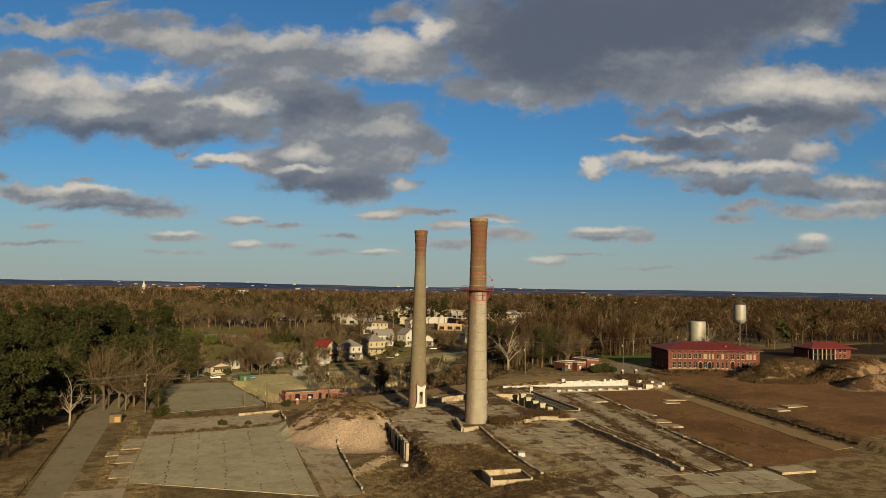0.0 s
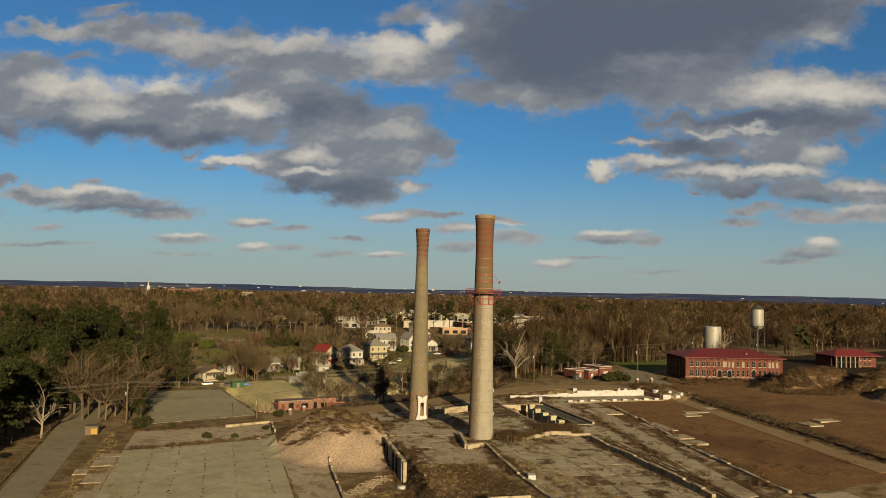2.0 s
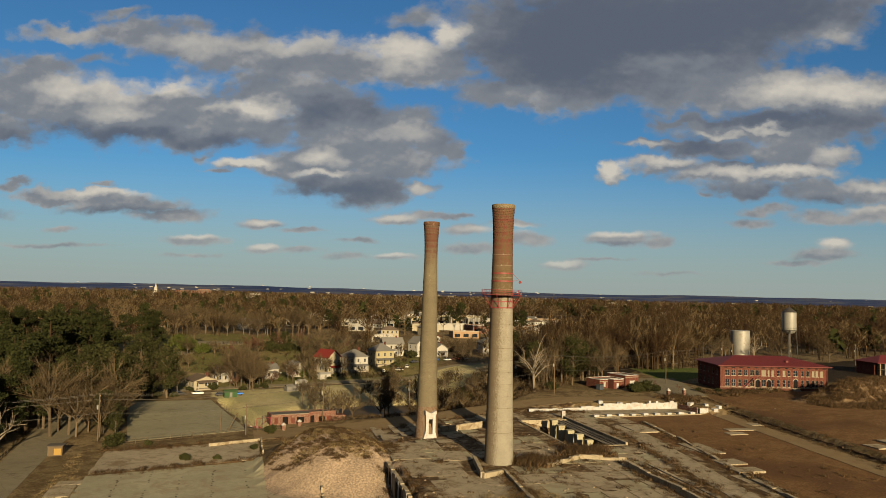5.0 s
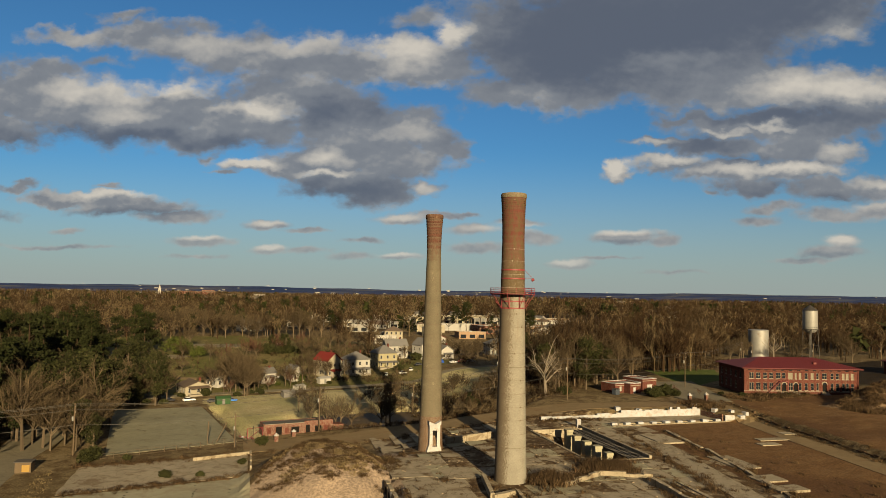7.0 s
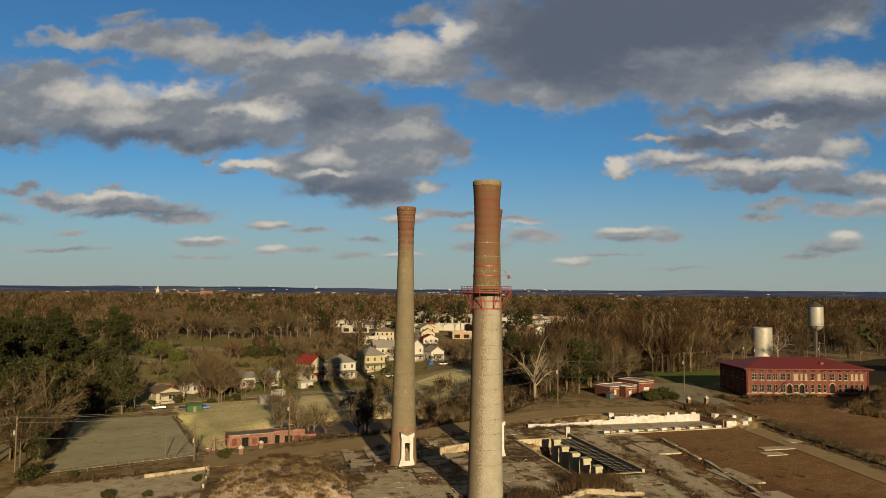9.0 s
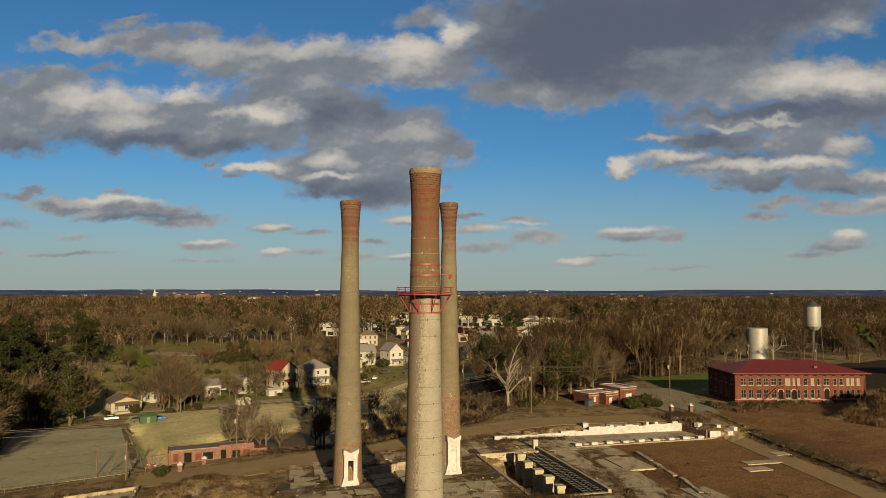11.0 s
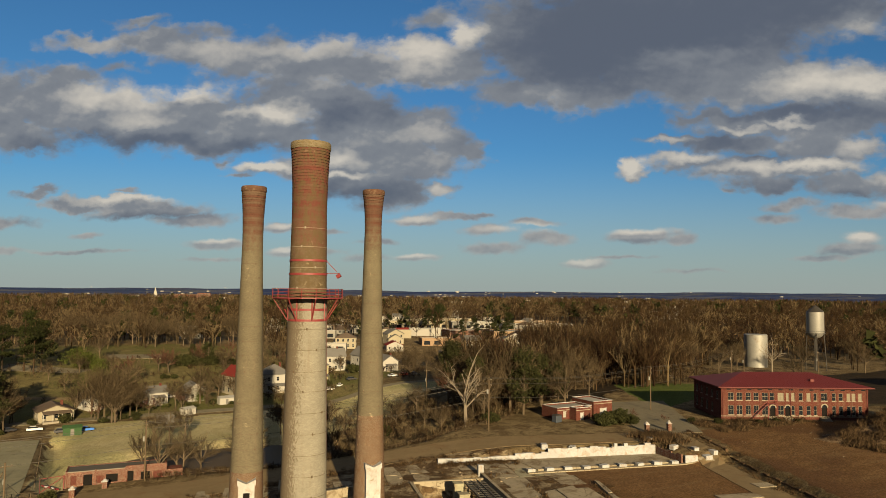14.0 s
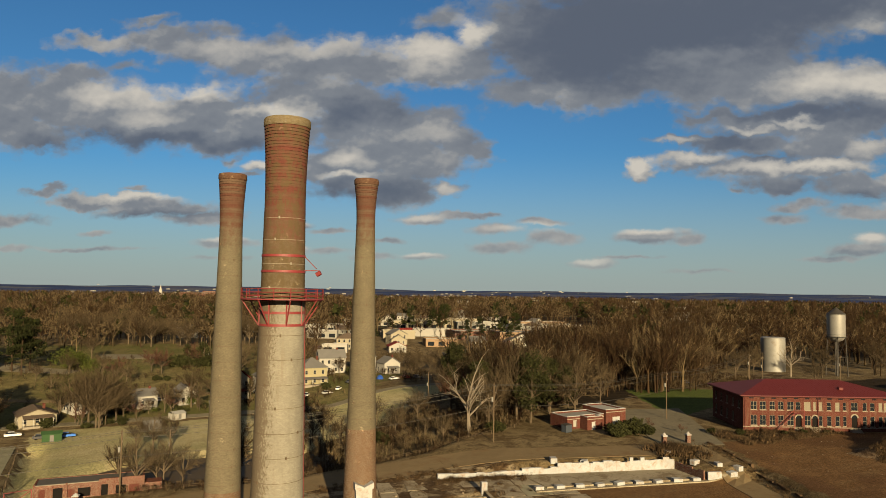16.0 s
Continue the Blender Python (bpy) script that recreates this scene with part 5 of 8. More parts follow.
for i in range(20):
    x, y = rng.uniform(28, 50), rng.uniform(323, 352)
    tree(rng.choice(("bare", "bare", "bare", "olive", "russet")), x, y, rng.uniform(0.75, 1.3))
SLOPE_TREES = [("spring", 58, 456, 1.7), ("spring", 63, 452, 1.4), ("bush", 105, 448, 2.0), ("bush", 110, 447, 2.4), ("bush", 115, 446, 2.1), ("pine", 116, 452, 0.5), ("russet", 94, 437, 1.25), ("russet", 98, 445, 1.0),
               ("bare", 61, 436, 0.8), ("bare", 50, 425, 0.6), ("bare", 74, 430, 0.7), ("bare", 84, 412, 0.8), ("bare", 122, 430, 0.9), ("bare", 134, 440, 1.0), ("bare", 121, 410, 0.7), ("bush", 96, 418, 0.9), ("bush", 100, 417, 0.8),
               ("bare", 68, 468, 0.9), ("russet", 128, 462, 1.2), ("bare", 145, 455, 1.0), ("bare", 58, 400, 0.6), ("bush", 66, 392, 0.7)]
for row in SLOPE_TREES:
    tree(*row)
for i in range(34):                # tall pale row at the top of the slope
    u = i / 33
    tree("bare", 50 + 105 * u + rng.uniform(-2, 2), 556 - 44 * u + rng.uniform(-16, 22), rng.uniform(1.0, 1.45))
for i in range(30):
    x, y = rng.uniform(128, 178), rng.uniform(392, 470)
    tree(rng.choice(("bare", "bare", "bare", "russet", "bush")), x, y, rng.uniform(0.5, 0.95))
for _ in range(26):
    x, y = rng.uniform(40, 150), rng.uniform(351, 362)
    tree(rng.choice(("bush", "bare", "bush", "spring")), x, y, rng.uniform(0.3, 0.6)) if abs(y - (346 + (x + 10) * 0.058)) > 4.5 else None
for _ in range(56):
    x, y = rng.uniform(142, 222), rng.uniform(262, 318)
    if x < 178 and rng.random() < 0.45:
        continue
    tree("bare", x, y, rng.uniform(0.4, 0.75) if x < 178 else rng.uniform(1.0, 1.6)) if y > float(north_edge(x)) + 3 else None
for _ in range(30):
    x, y = rng.uniform(176, 226), rng.uniform(268, 308)
    tree(rng.choice(("bare", "bare", "bare", "bare", "russet", "olive")), x, y, rng.uniform(0.7, 1.6))
for _ in range(16):
    x, y = rng.uniform(84, 140), rng.choice((rng.uniform(262, 267), rng.uniform(296, 304)))
    tree("bare", x, y, rng.uniform(0.5, 0.9)) if y > float(north_edge(x)) + 3 else None
for _ in range(34):
    x, y = rng.uniform(185, 262), rng.uniform(368, 440)
    tree(rng.choice(("bare", "bare", "bare", "bush", "russet")), x, y, rng.uniform(0.5, 0.9))
for x, y, size in ((296, 575, 1.0), (300, 580, 1.1), (292, 583, 0.9), (336, 536, 0.9), (340, 541, 0.8), (225, 520, 0.6), (262, 590, 0.7), (180, 575, 0.8), (196, 600, 0.8)):
    tree("pine", x, y, size)


def stamp(name, places, protos, material_list, label):
    """Far woods: many small trees joined into one mesh."""
    vs, fs, mi, k = [], [], [], 0
    for x, y, s, a_, which in places:
        v, f = protos[which]
        c_, d_ = math.cos(a_) * s, math.sin(a_) * s
        q = np.empty_like(v)
        q[:, 0] = v[:, 0] * c_ - v[:, 1] * d_ + x
        q[:, 1] = v[:, 0] * d_ + v[:, 1] * c_ + y
        q[:, 2] = v[:, 2] * s + ground_z(x, y)
        vs.append(q)
        fs.append(f + k)
        mi.append(np.full(len(f), min(which, len(material_list) - 1), dtype=np.int32))
        k += len(v)
    V, F, M = np.concatenate(vs), np.concatenate(fs), np.concatenate(mi)
    me = bpy.data.meshes.new(name)
    me.vertices.add(len(V))
    me.vertices.foreach_set("co", V.astype(np.float32).ravel())
    me.loops.add(len(F) * 3)
    me.loops.foreach_set("vertex_index", F.astype(np.int32).ravel())
    me.polygons.add(len(F))
    me.polygons.foreach_set("loop_start", np.arange(0, len(F) * 3, 3, dtype=np.int32))
    for m_ in material_list:
        me.materials.append(m_)
    me.polygons.foreach_set("material_index", M)
    me.update(calc_edges=True)
    return tagged(new(name, me), label, "woodland", kind="stuff")


def proto(seed, h, count, floor_r, **kw):
    v, f = limb_arrays(tree_limbs(seed, h, count=count, **kw), 3, floor_r)
    return np.array(v), np.array(f)


def leafy(seed, h, per, size):
    rng = random.Random(seed)
    blobs = [(rng.uniform(-2, 2), rng.uniform(-2, 2), h * (0.35 + 0.07 * i), 2.6 - 0.2 * i, 2.6 - 0.2 * i, 1.6) for i in range(8)]
    rows_v, rows_f = [], []
    for bl in blobs:
        for _ in range(per):
            d = Vector((rng.gauss(0, 1), rng.gauss(0, 1), rng.gauss(0, 1))).normalized()
            c_ = Vector((bl[0] + d.x * bl[3], bl[1] + d.y * bl[4], bl[2] + d.z * bl[5]))
            k = len(rows_v)
            for _ in range(3):
                rows_v.append(tuple(c_ + Vector((rng.gauss(0, 1), rng.gauss(0, 1), rng.gauss(0, 1))) * size))
            rows_f.append((k, k + 1, k + 2))
    return np.array(rows_v), np.array(rows_f)


# A is paled for sunlit crowns; B and C carry painted shade
WOOD_A = plain("wood_twigs_lit", (0.165, 0.124, 0.070), 0.9, 0.4, 0.08, island=0.9)
WOOD_B = plain("wood_twigs_brown_shaded", (0.066, 0.042, 0.022), 0.9, 0.4, 0.08, island=0.9)
WOOD_C = plain("wood_twigs_russet_shaded", (0.042, 0.024, 0.013), 0.9, 0.4, 0.08, island=0.9)
WOOD_D = plain("wood_evergreen", (0.032, 0.037, 0.012), 0.8, 0.5, 0.08, island=1.0)
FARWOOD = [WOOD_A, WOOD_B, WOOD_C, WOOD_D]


def keep_clear(x, y):
    """Places without woods: yards, streets, houses, the town, lawns."""
    d = math.hypot(x - 60, y - 60)
    if 20 < x < 150 and y < 500:
        return True
    if x > 185 and y < 268:
        return True
    if y < north_edge(x) + 4:
        return True
    if 145 < x < 236 and 320 < y < 364:
        return True
    if y > 366 and 130 < x < 178 + (y - 300) * 0.70 and y < 560 and ripple(x, y, 9.0, 2.0) < 0.55:
        return True
    if 130 < x < 188 and y < 345:
        return True
    if 200 <= x < 270 and y < 300 and not (y > 290):
        return True
    if 200 <= x < 440 and y < 362 and ripple(x, y, 9.0, 2.0) > -0.35:
        return True
    if 300 < x < 405 and 270 < y < 362 and ripple(x, y, 7.0, 2.0) > -0.8:
        return True
    w_ = (x - 60) / max(1.0, y - 60)
    if 0.30 < w_ < 0.64 and 360 < d < 460 and ripple(x, y, 12.0, 4.0) > -0.45:
        return True
    if 135 <= x < 260 and 345 < y < 430 and ripple(x, y, 7.0, 2.0) > -0.35:
        return True
    if abs(y - (354 + (x - 150) * 0.12)) < 6 and x < 330:
        return True
    u = (x - 60) / (y - 60) if y > 61 else 9
    if d > 440 and ripple(x, y, 48.0, 6.0) > 0.5:
        return True
    if 0.36 < u < 0.74 and 430 < d < 760 and ripple(x, y, 40.0, 3.0) > -0.5:
        return True
    if 0.0 < u < 0.36 and d < 470 and ripple(x, y, 22.0, 3.0) > 0.0:
        return True
    return False


rng = random.Random(11)
mid_protos = [proto(300 + i, 15.0, (5, 5, 5), 0.065, spread=0.65, up=0.2, trunk=0.36, crown_at=0.2) for i in range(3)] + [leafy(3, 16.0, 24, 0.7)]
far_protos = [proto(320 + i, 15.0, (4, 2, 4), 0.15, spread=0.9, up=0.1) for i in range(3)] + [leafy(5, 15.0, 7, 1.3)]
tiny_protos = [proto(340 + i, 16.0, (2, 1, 4), 0.38, spread=0.9, up=0.1) for i in range(3)] + [leafy(8, 15.0, 4, 1.8)]


def scatter(count, r0, r1, green, grown=1.0):
    out = []
    while len(out) < count:
        az, d = radians(rng.uniform(-12, 66)), math.sqrt(rng.uniform(r0 * r0, r1 * r1))
        x, y = 60 + d * math.sin(az), 60 + d * math.cos(az)
        if keep_clear(x, y):
            if d < 430 or rng.random() < 0.985:
                continue
        # eastern woods take mostly the darkened twigs, in place of a cloud's shadow
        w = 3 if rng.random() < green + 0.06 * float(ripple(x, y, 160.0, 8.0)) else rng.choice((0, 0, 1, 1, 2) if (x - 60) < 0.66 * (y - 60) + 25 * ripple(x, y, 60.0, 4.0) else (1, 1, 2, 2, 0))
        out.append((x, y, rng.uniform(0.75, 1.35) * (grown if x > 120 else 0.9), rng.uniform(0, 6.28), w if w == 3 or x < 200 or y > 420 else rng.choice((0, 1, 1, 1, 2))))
    return out


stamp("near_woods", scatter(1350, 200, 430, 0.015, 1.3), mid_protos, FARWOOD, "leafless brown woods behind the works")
rng2 = random.Random(17)
under = []
while len(under) < 1300:       # brush along the edge above the valley
    x = rng2.uniform(84, 194)
    y = float(north_edge(x)) + rng2.uniform(-1.5, 9.0)
    under.append((x, y, rng2.uniform(0.05, 0.16), rng2.uniform(0, 6.28), rng2.randrange(3)))
while len(under) < 5200:
    x, y = rng2.uniform(125, 330), rng2.uniform(252, 440)
    if y < float(north_edge(x)) + 1 or (224 < x < 275 and y < 310) or (194 < x < 217 and 250 < y < 268) or (150 < x < 236 and 320 < y < 366) or (y > 366 and x < 178 + (y - 300) * 0.7 and ripple(x, y, 9.0, 5.0) < 0.3) or ripple(x, y, 13.0, 5.0) < -0.15 - (0.3 if x < 200 and y < 300 else 0.0):
        continue
    under.append((x, y, rng2.uniform(0.12, 0.32), rng2.uniform(0, 6.28), rng2.randrange(3)))
while len(under) < 6200:
    x, y = rng2.uniform(20, 170), rng2.uniform(349, 480)
    if abs(y - (346 + (x + 10) * 0.058)) < 4.5 or ripple(x, y, 8.0, 6.0) < 0.0 or (y < 405 and abs((x - 72) % 22 - 11) > 9):
        continue
    under.append((x, y, rng2.uniform(0.1, 0.25), rng2.uniform(0, 6.28), rng2.randrange(3)))
under_protos = [proto(360 + i, 15.0, (4, 3, 5), 0.12, spread=0.5, up=0.35, trunk=0.2, crown_at=0.08) for i in range(3)]
stamp("undergrowth", under, under_protos, FARWOOD, "leafless brown thicket under the trees")
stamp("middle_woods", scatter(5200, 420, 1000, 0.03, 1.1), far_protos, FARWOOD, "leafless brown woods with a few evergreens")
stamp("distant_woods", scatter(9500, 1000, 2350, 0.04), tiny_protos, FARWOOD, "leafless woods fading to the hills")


# ---------------------------------------------------------------- works plateau: walls, bay, blocks
def run_wall(name, a_, b_, tall, thick, material, label, group="", broken=0.0, base=None, step=1.6, seed=0, white_panels=False):
    """A masonry wall from a_ to b_, in courses of broken height, on the ground or from a given base."""
    rng = random.Random(seed)
    d = Vector((b_[0] - a_[0], b_[1] - a_[1], 0))
    n_ = max(1, int(d.length / step))
    t = thing(name, pose(a_[0], a_[1], 0, 0, 0, math.degrees(math.atan2(d.y, d.x))), label, "wall", group)
    bm = bmesh.new()
    for i in range(n_):
        x0, x1 = d.length * i / n_, d.length * (i + 1) / n_
        mx, my = a_[0] + d.x * (i + 0.5) / n_, a_[1] + d.y * (i + 0.5) / n_
        z0 = (ground_z(mx, my) if base is None else base)
        top = z0 + tall * (1.0 - broken * rng.random() ** 2)
        vs = box(bm, x0, -thick / 2, z0 - 0.8, x1, thick / 2, top)
        for v in vs[4:]:
            v.co.z += rng.uniform(-1, 1) * 0.3 * min(broken, 0.4)
            v.co.y += rng.uniform(-1, 1) * 0.04
    part("masonry", bm, material, t)
    return t


# retaining wall of the plateau, with white piers between dark bays
rw = run_wall("retaining_wall", (73.5, 160.8), (79.2, 187.5), 4.9, 0.8, SLAB, "crumbling concrete retaining wall with pale piers", base=-4.9, broken=0.06, seed=2)
for i in range(6):
    x = 1.2 + i * 4.1
    part("pier", chamfered(x, 0.38, -5.0, x + 0.8, 0.55, -0.1, 0.06), SLAB if i % 2 else WHITEWALL, rw, "pale rendered pier")
    part("bay_panel", boxed(x + 1.3, 0.402, -4.9, x + 3.9, 0.43, -1.0), BLACKISH if i % 3 else SLAB, rw)
run_wall("white_wall", (172.0, 226.3), (199.2, 220.6), 2.4, 0.5, WHITEWALL, "long peeling white-painted retaining wall", base=0.0, broken=0.14, seed=3)
run_wall("white_wall", (162.5, 228.3), (172.0, 226.3), 1.7, 0.5, WHITEWALL, "broken middle stretch of the white retaining wall", base=0.0, broken=0.4, seed=23)
run_wall("white_wall", (146.0, 231.7), (162.5, 228.3), 0.75, 0.5, WHITEWALL, "low end of the peeling white retaining wall", base=0.35, broken=0.25, seed=4)
run_wall("stub_wall", (199.4, 220.2), (198.7, 210.8), 2.1, 0.4, DULL_RED, "low brick return wall", base=0.0, broken=0.3, seed=5)
run_wall("stub_wall", (199.0, 210.2), (202.0, 209.4), 2.0, 0.5, WHITEWALL, "short white-painted wall stub", base=0.05, broken=0.05, seed=6)
run_wall("foundation_wall", (128.1, 163.5), (116.8, 112.0), 1.5, 0.9, SLAB, "broken concrete foundation wall beside the track bed", broken=0.4, seed=7, step=3.2)
run_wall("foundation_wall", (98.8, 168.5), (90.5, 140.0), 0.9, 0.7, SLAB, "low broken foundation wall", broken=0.35, seed=8, step=3.0)
run_wall("foundation_wall", (90.5, 140.0), (87.0, 122.0), 0.7, 0.7, SLAB, "low broken foundation wall", broken=0.35, seed=9, step=3.0)
run_wall("foundation_wall", (92.3, 166.4), (97.5, 179.5), 1.3, 0.8, SLAB, "pale concrete footing wall at the chimney", broken=0.1, seed=10)
run_wall("foundation_wall", (92.3, 166.2), (97.6, 167.4), 1.1, 1.0, SLAB, "pale concrete footing wall at the chimney", broken=0.1, seed=11)
run_wall("foundation_wall", (110.6, 169.1), (122.4, 173.4), 0.9, 0.8, SLAB, "broken concrete curb", broken=0.5, seed=12)
run_wall("foundation_wall", (122.4, 173.4), (131.6, 167.5), 1.0, 0.8, SLAB, "broken concrete curb", broken=0.5, seed=13)
run_wall("foundation_wall", (62.9, 183.5), (56.3, 152.0), 1.0, 0.5, SLAB, "thin leaning concrete wall", broken=0.6, seed=14)
run_wall("foundation_wall", (56.3, 152.0), (54.0, 140.0), 0.9, 0.5, SLAB, "thin leaning concrete wall", broken=0.6, seed=15)
run_wall("yard_wall", (46.9, 237.5), (61.0, 239.6), 0.9, 0.5, SLAB, "pale rendered yard wall", broken=0.08, seed=16)
run_wall("yard_wall", (61.3, 239.4), (57.6, 218.5), 1.4, 0.4, SLAB, "dark end wall of the yard", broken=0.4, seed=17)
run_wall("kerb_wall", (106.5, 216.5), (127.0, 218.0), 1.9, 0.6, SLAB, "pale concrete retaining kerb", broken=0.05, seed=18)
run_wall("kerb_wall", (127.0, 218.0), (131.0, 227.0), 1.4, 0.6, SLAB, "pale concrete retaining kerb", broken=0.1, seed=19)
for i, (p0_, p1_) in enumerate((((219.9, 231.5), (209.0, 200.0)), ((209.0, 200.0), (202.2, 180.0)), ((202.2, 180.0), (179.0, 112.0)))):
    run_wall("ridge_wall", p0_, p1_, 0.4, 0.6, EARTH_BANK, "low dark broken ridge along the yard road", broken=0.95, base=None, seed=30 + i)
for i, (p0_, p1_) in enumerate((((170.0, 204.5), (163.5, 185.0)), ((163.0, 183.0), (147.0, 146.0)), ((146.0, 144.0), (134.5, 109.0)))):
    run_wall("foundation_wall", p0_, p1_, 0.55, 0.9, SLAB, "low broken foundation strip in weeds", broken=0.45, seed=40 + i, step=3.5)

tank_ob = thing("concrete_box", at(79.5, 124.0, -14, 0.6), "open broken concrete box half sunk in the ground", "foundation")
for dims in ((-4.5, -3.2, 0, -4.1, 3.2, 2.0), (4.1, -3.2, 0, 4.5, 3.2, 1.7), (-4.09, 2.8, 0, 4.09, 3.2, 1.9), (-4.09, -3.2, 0, 4.09, -2.8, 1.4)):
    part("side_wall", chamfered(*dims, 0.06), SLAB, tank_ob)
part("box_floor", boxed(-4.09, -2.79, 0.2, 4.09, 2.79, 0.75), EARTH_BANK, tank_ob)

# white-capped footing blocks in a row
block_mesh = bpy.data.meshes.new("footing")
bm = chamfered(-0.95, -0.7, -0.3, 0.95, 0.7, 0.85, 0.06)
bm.to_mesh(block_mesh)
bm.free()
block_mesh.materials.append(WHITEWALL)
rng = random.Random(21)
for i in range(11):
    u = i / 10
    x, y = 161.8 + 43.5 * u, 217.2 - 7.6 * u
    b_ob = new("footing_block", block_mesh)
    b_ob.matrix_world = pose(x, y, ground_z(x, y), rng.uniform(-3, 3), rng.uniform(-3, 3), -10 + rng.uniform(-8, 8)) @ Matrix.Scale(rng.uniform(0.85, 1.05), 4)
    tagged(b_ob, "pale concrete footing block", "block", "footing blocks")
for x, y in ((172.3, 228.4), (201.5, 225.3), (202.1, 217.2), (205.2, 213.4), (190.2, 223.6), (188.0, 224.2), (179.0, 226.4), (208.5, 211.0), (71.0, 157.0), (92.0, 137.5)):
    b_ob = new("footing_block", block_mesh)
    b_ob.matrix_world = pose(x, y, ground_z(x, y), 0, 0, rng.uniform(0, 90)) @ Matrix.Scale(rng.uniform(0.8, 1.15), 4)
    tagged(b_ob, "pale concrete footing block", "block", "footing blocks")
drape("pavement_ledge", [(160.5, 215.9), (206.5, 208.3), (206.8, 209.5), (160.8, 217.2)], SLAB, "pale concrete ledge under the footing blocks", 0.22, 2.0)
drape("pavement_floor", [(164, 217.6), (198.4, 211.6), (199, 219.9), (164, 227.2)], SLAB, "concrete floor strip below the white wall", 0.0, 2.0, flat=0.32, thick=0.6)

for x, w_, h_ in ((178.5, 1.2, 0.35), (183.5, 2.2, 0.3), (189.0, 0.8, 0.8), (191.6, 1.0, 0.7), (197.2, 1.6, 0.6)):
    y = 228.3 - 0.2098 * (x - 162.5)
    b_ob = part("wall_stub", chamfered(-w_ / 2, -0.28, -0.3, w_ / 2, 0.28, h_, 0.05), WHITEWALL, m=pose(x, y, 2.25, 0, 0, -11.8))
    tagged(b_ob, "white-painted pier stub on the retaining wall", "wall", "wall stubs")

# the sunken bay: side walls, piers, steel deck
BAY = pose(141.2, 200, 0, 0, 0, -10.8)
bay = thing("sunken_bay", BAY, "open concrete loading pit with steel beams", "pit")
for nm, dims in (("pit_wall", (-10.4, -18.2, -4.8, -9.7, 18.2, 0.1)), ("pit_wall", (5.3, -18.2, -4.8, 6.0, 19.8, 0.75)), ("pit_wall", (-9.69, 17.3, -4.8, 5.29, 18.0, 0.2)), ("pit_wall", (-9.69, -18.2, -4.8, 5.29, -17.5, 0.1))):
    part(nm, chamfered(*dims, 0.05), SLAB, bay)
part("end_post", chamfered(4.9, 19.9, -0.5, 6.1, 20.9, 2.3, 0.05), WHITEWALL, bay, "white-painted wall end")
for x, y, w, top in ((-1.9, 11.0, 0.9, 1.3), (-2.4, 5.0, 0.9, 0.9), (-2.2, -0.6, 0.9, 0.6), (-2.2, -6.4, 0.9, 0.7), (-2.3, -12.5, 0.8, 0.4)):
    pier_ob = part("pier", chamfered(x - w, y - w, -4.6, x + w, y + w, top, 0.08), SLAB_GREY, bay, "square concrete pier")
    part("pier_cap", chamfered(x - w - 0.12, y - w - 0.12, top - 0.55, x + w + 0.12, y + w + 0.12, top + 0.1, 0.05), SLAB_GREY, pier_ob)
for i in range(5):
    x = 1.2 + i * 0.95
    part("beam", boxed(x - 0.16, -17.4, -0.55, x + 0.16, 17.2, -0.12), DARK_STEEL, bay, "black steel deck beam")
for i in range(26):
    y = -16.8 + i * 1.32
    part("crossbeam", boxed(0.8, y, -0.115, 5.2, y + 0.22, 0.0), DARK_STEEL, bay)
for x in (2.3, 3.7):
    part("rail", boxed(x - 0.05, -17.3, 0.004, x + 0.05, 17.2, 0.16), DARK_STEEL, bay)

# rail tracks on the beds
for k, (ox, ln) in enumerate(((129.2, 54), (132.3, 58))):
    t = thing("rail_track", pose(ox, 163.0, 0.06, 0, 0, -12.5), "rusty rail track half buried in dirt", "track", "rail tracks")
    for sx in (0, 1.44):
        run = []
        for i in range(ln // 2 + 1):
            q = t.matrix_world @ Vector((sx, -2.0 * i, 0))
            run.append(Vector((sx, -2.0 * i, 0.06 + ground_z(q.x, q.y))))
        part("rail", tube(run, 0.10, 4), DARK_STEEL, t)


# broken floor slabs, each its own piece
def slab_piece(x, y, w, d, turn, thick, material, label, tilt=(0, 0)):
    rng = random.Random(int(x * 13 + y * 7))
    bm = bmesh.new()
    pts = []
    for sx, sy in ((1, 1), (-1, 1), (-1, -1), (1, -1)):      # rectangle with chipped corners
        ca, cb = 0.5 * rng.random() ** 4 * w / 2 + 0.02, 0.5 * rng.random() ** 4 * d / 2 + 0.02
        one, two = (sx * w / 2, sy * (d / 2 - cb)), (sx * (w / 2 - ca), sy * d / 2)
        pts += [one, two] if sx * sy > 0 else [two, one]
    n_ = len(pts)
    lo = [bm.verts.new((px, py, -0.25)) for px, py in pts]
    hi = [bm.verts.new((px * 0.985, py * 0.985, thick)) for px, py in pts]
    bm.faces.new(lo[::-1])
    bm.faces.new(hi)
    for i in range(n_):
        bm.faces.new((lo[i], lo[(i + 1) % n_], hi[(i + 1) % n_], hi[i]))
    ob = part("concrete_slab", bm, material, m=pose(x, y, ground_z(x, y), tilt[0], tilt[1], turn))
    if label:
        tagged(ob, label, "slab", "broken floor slabs")
    return ob


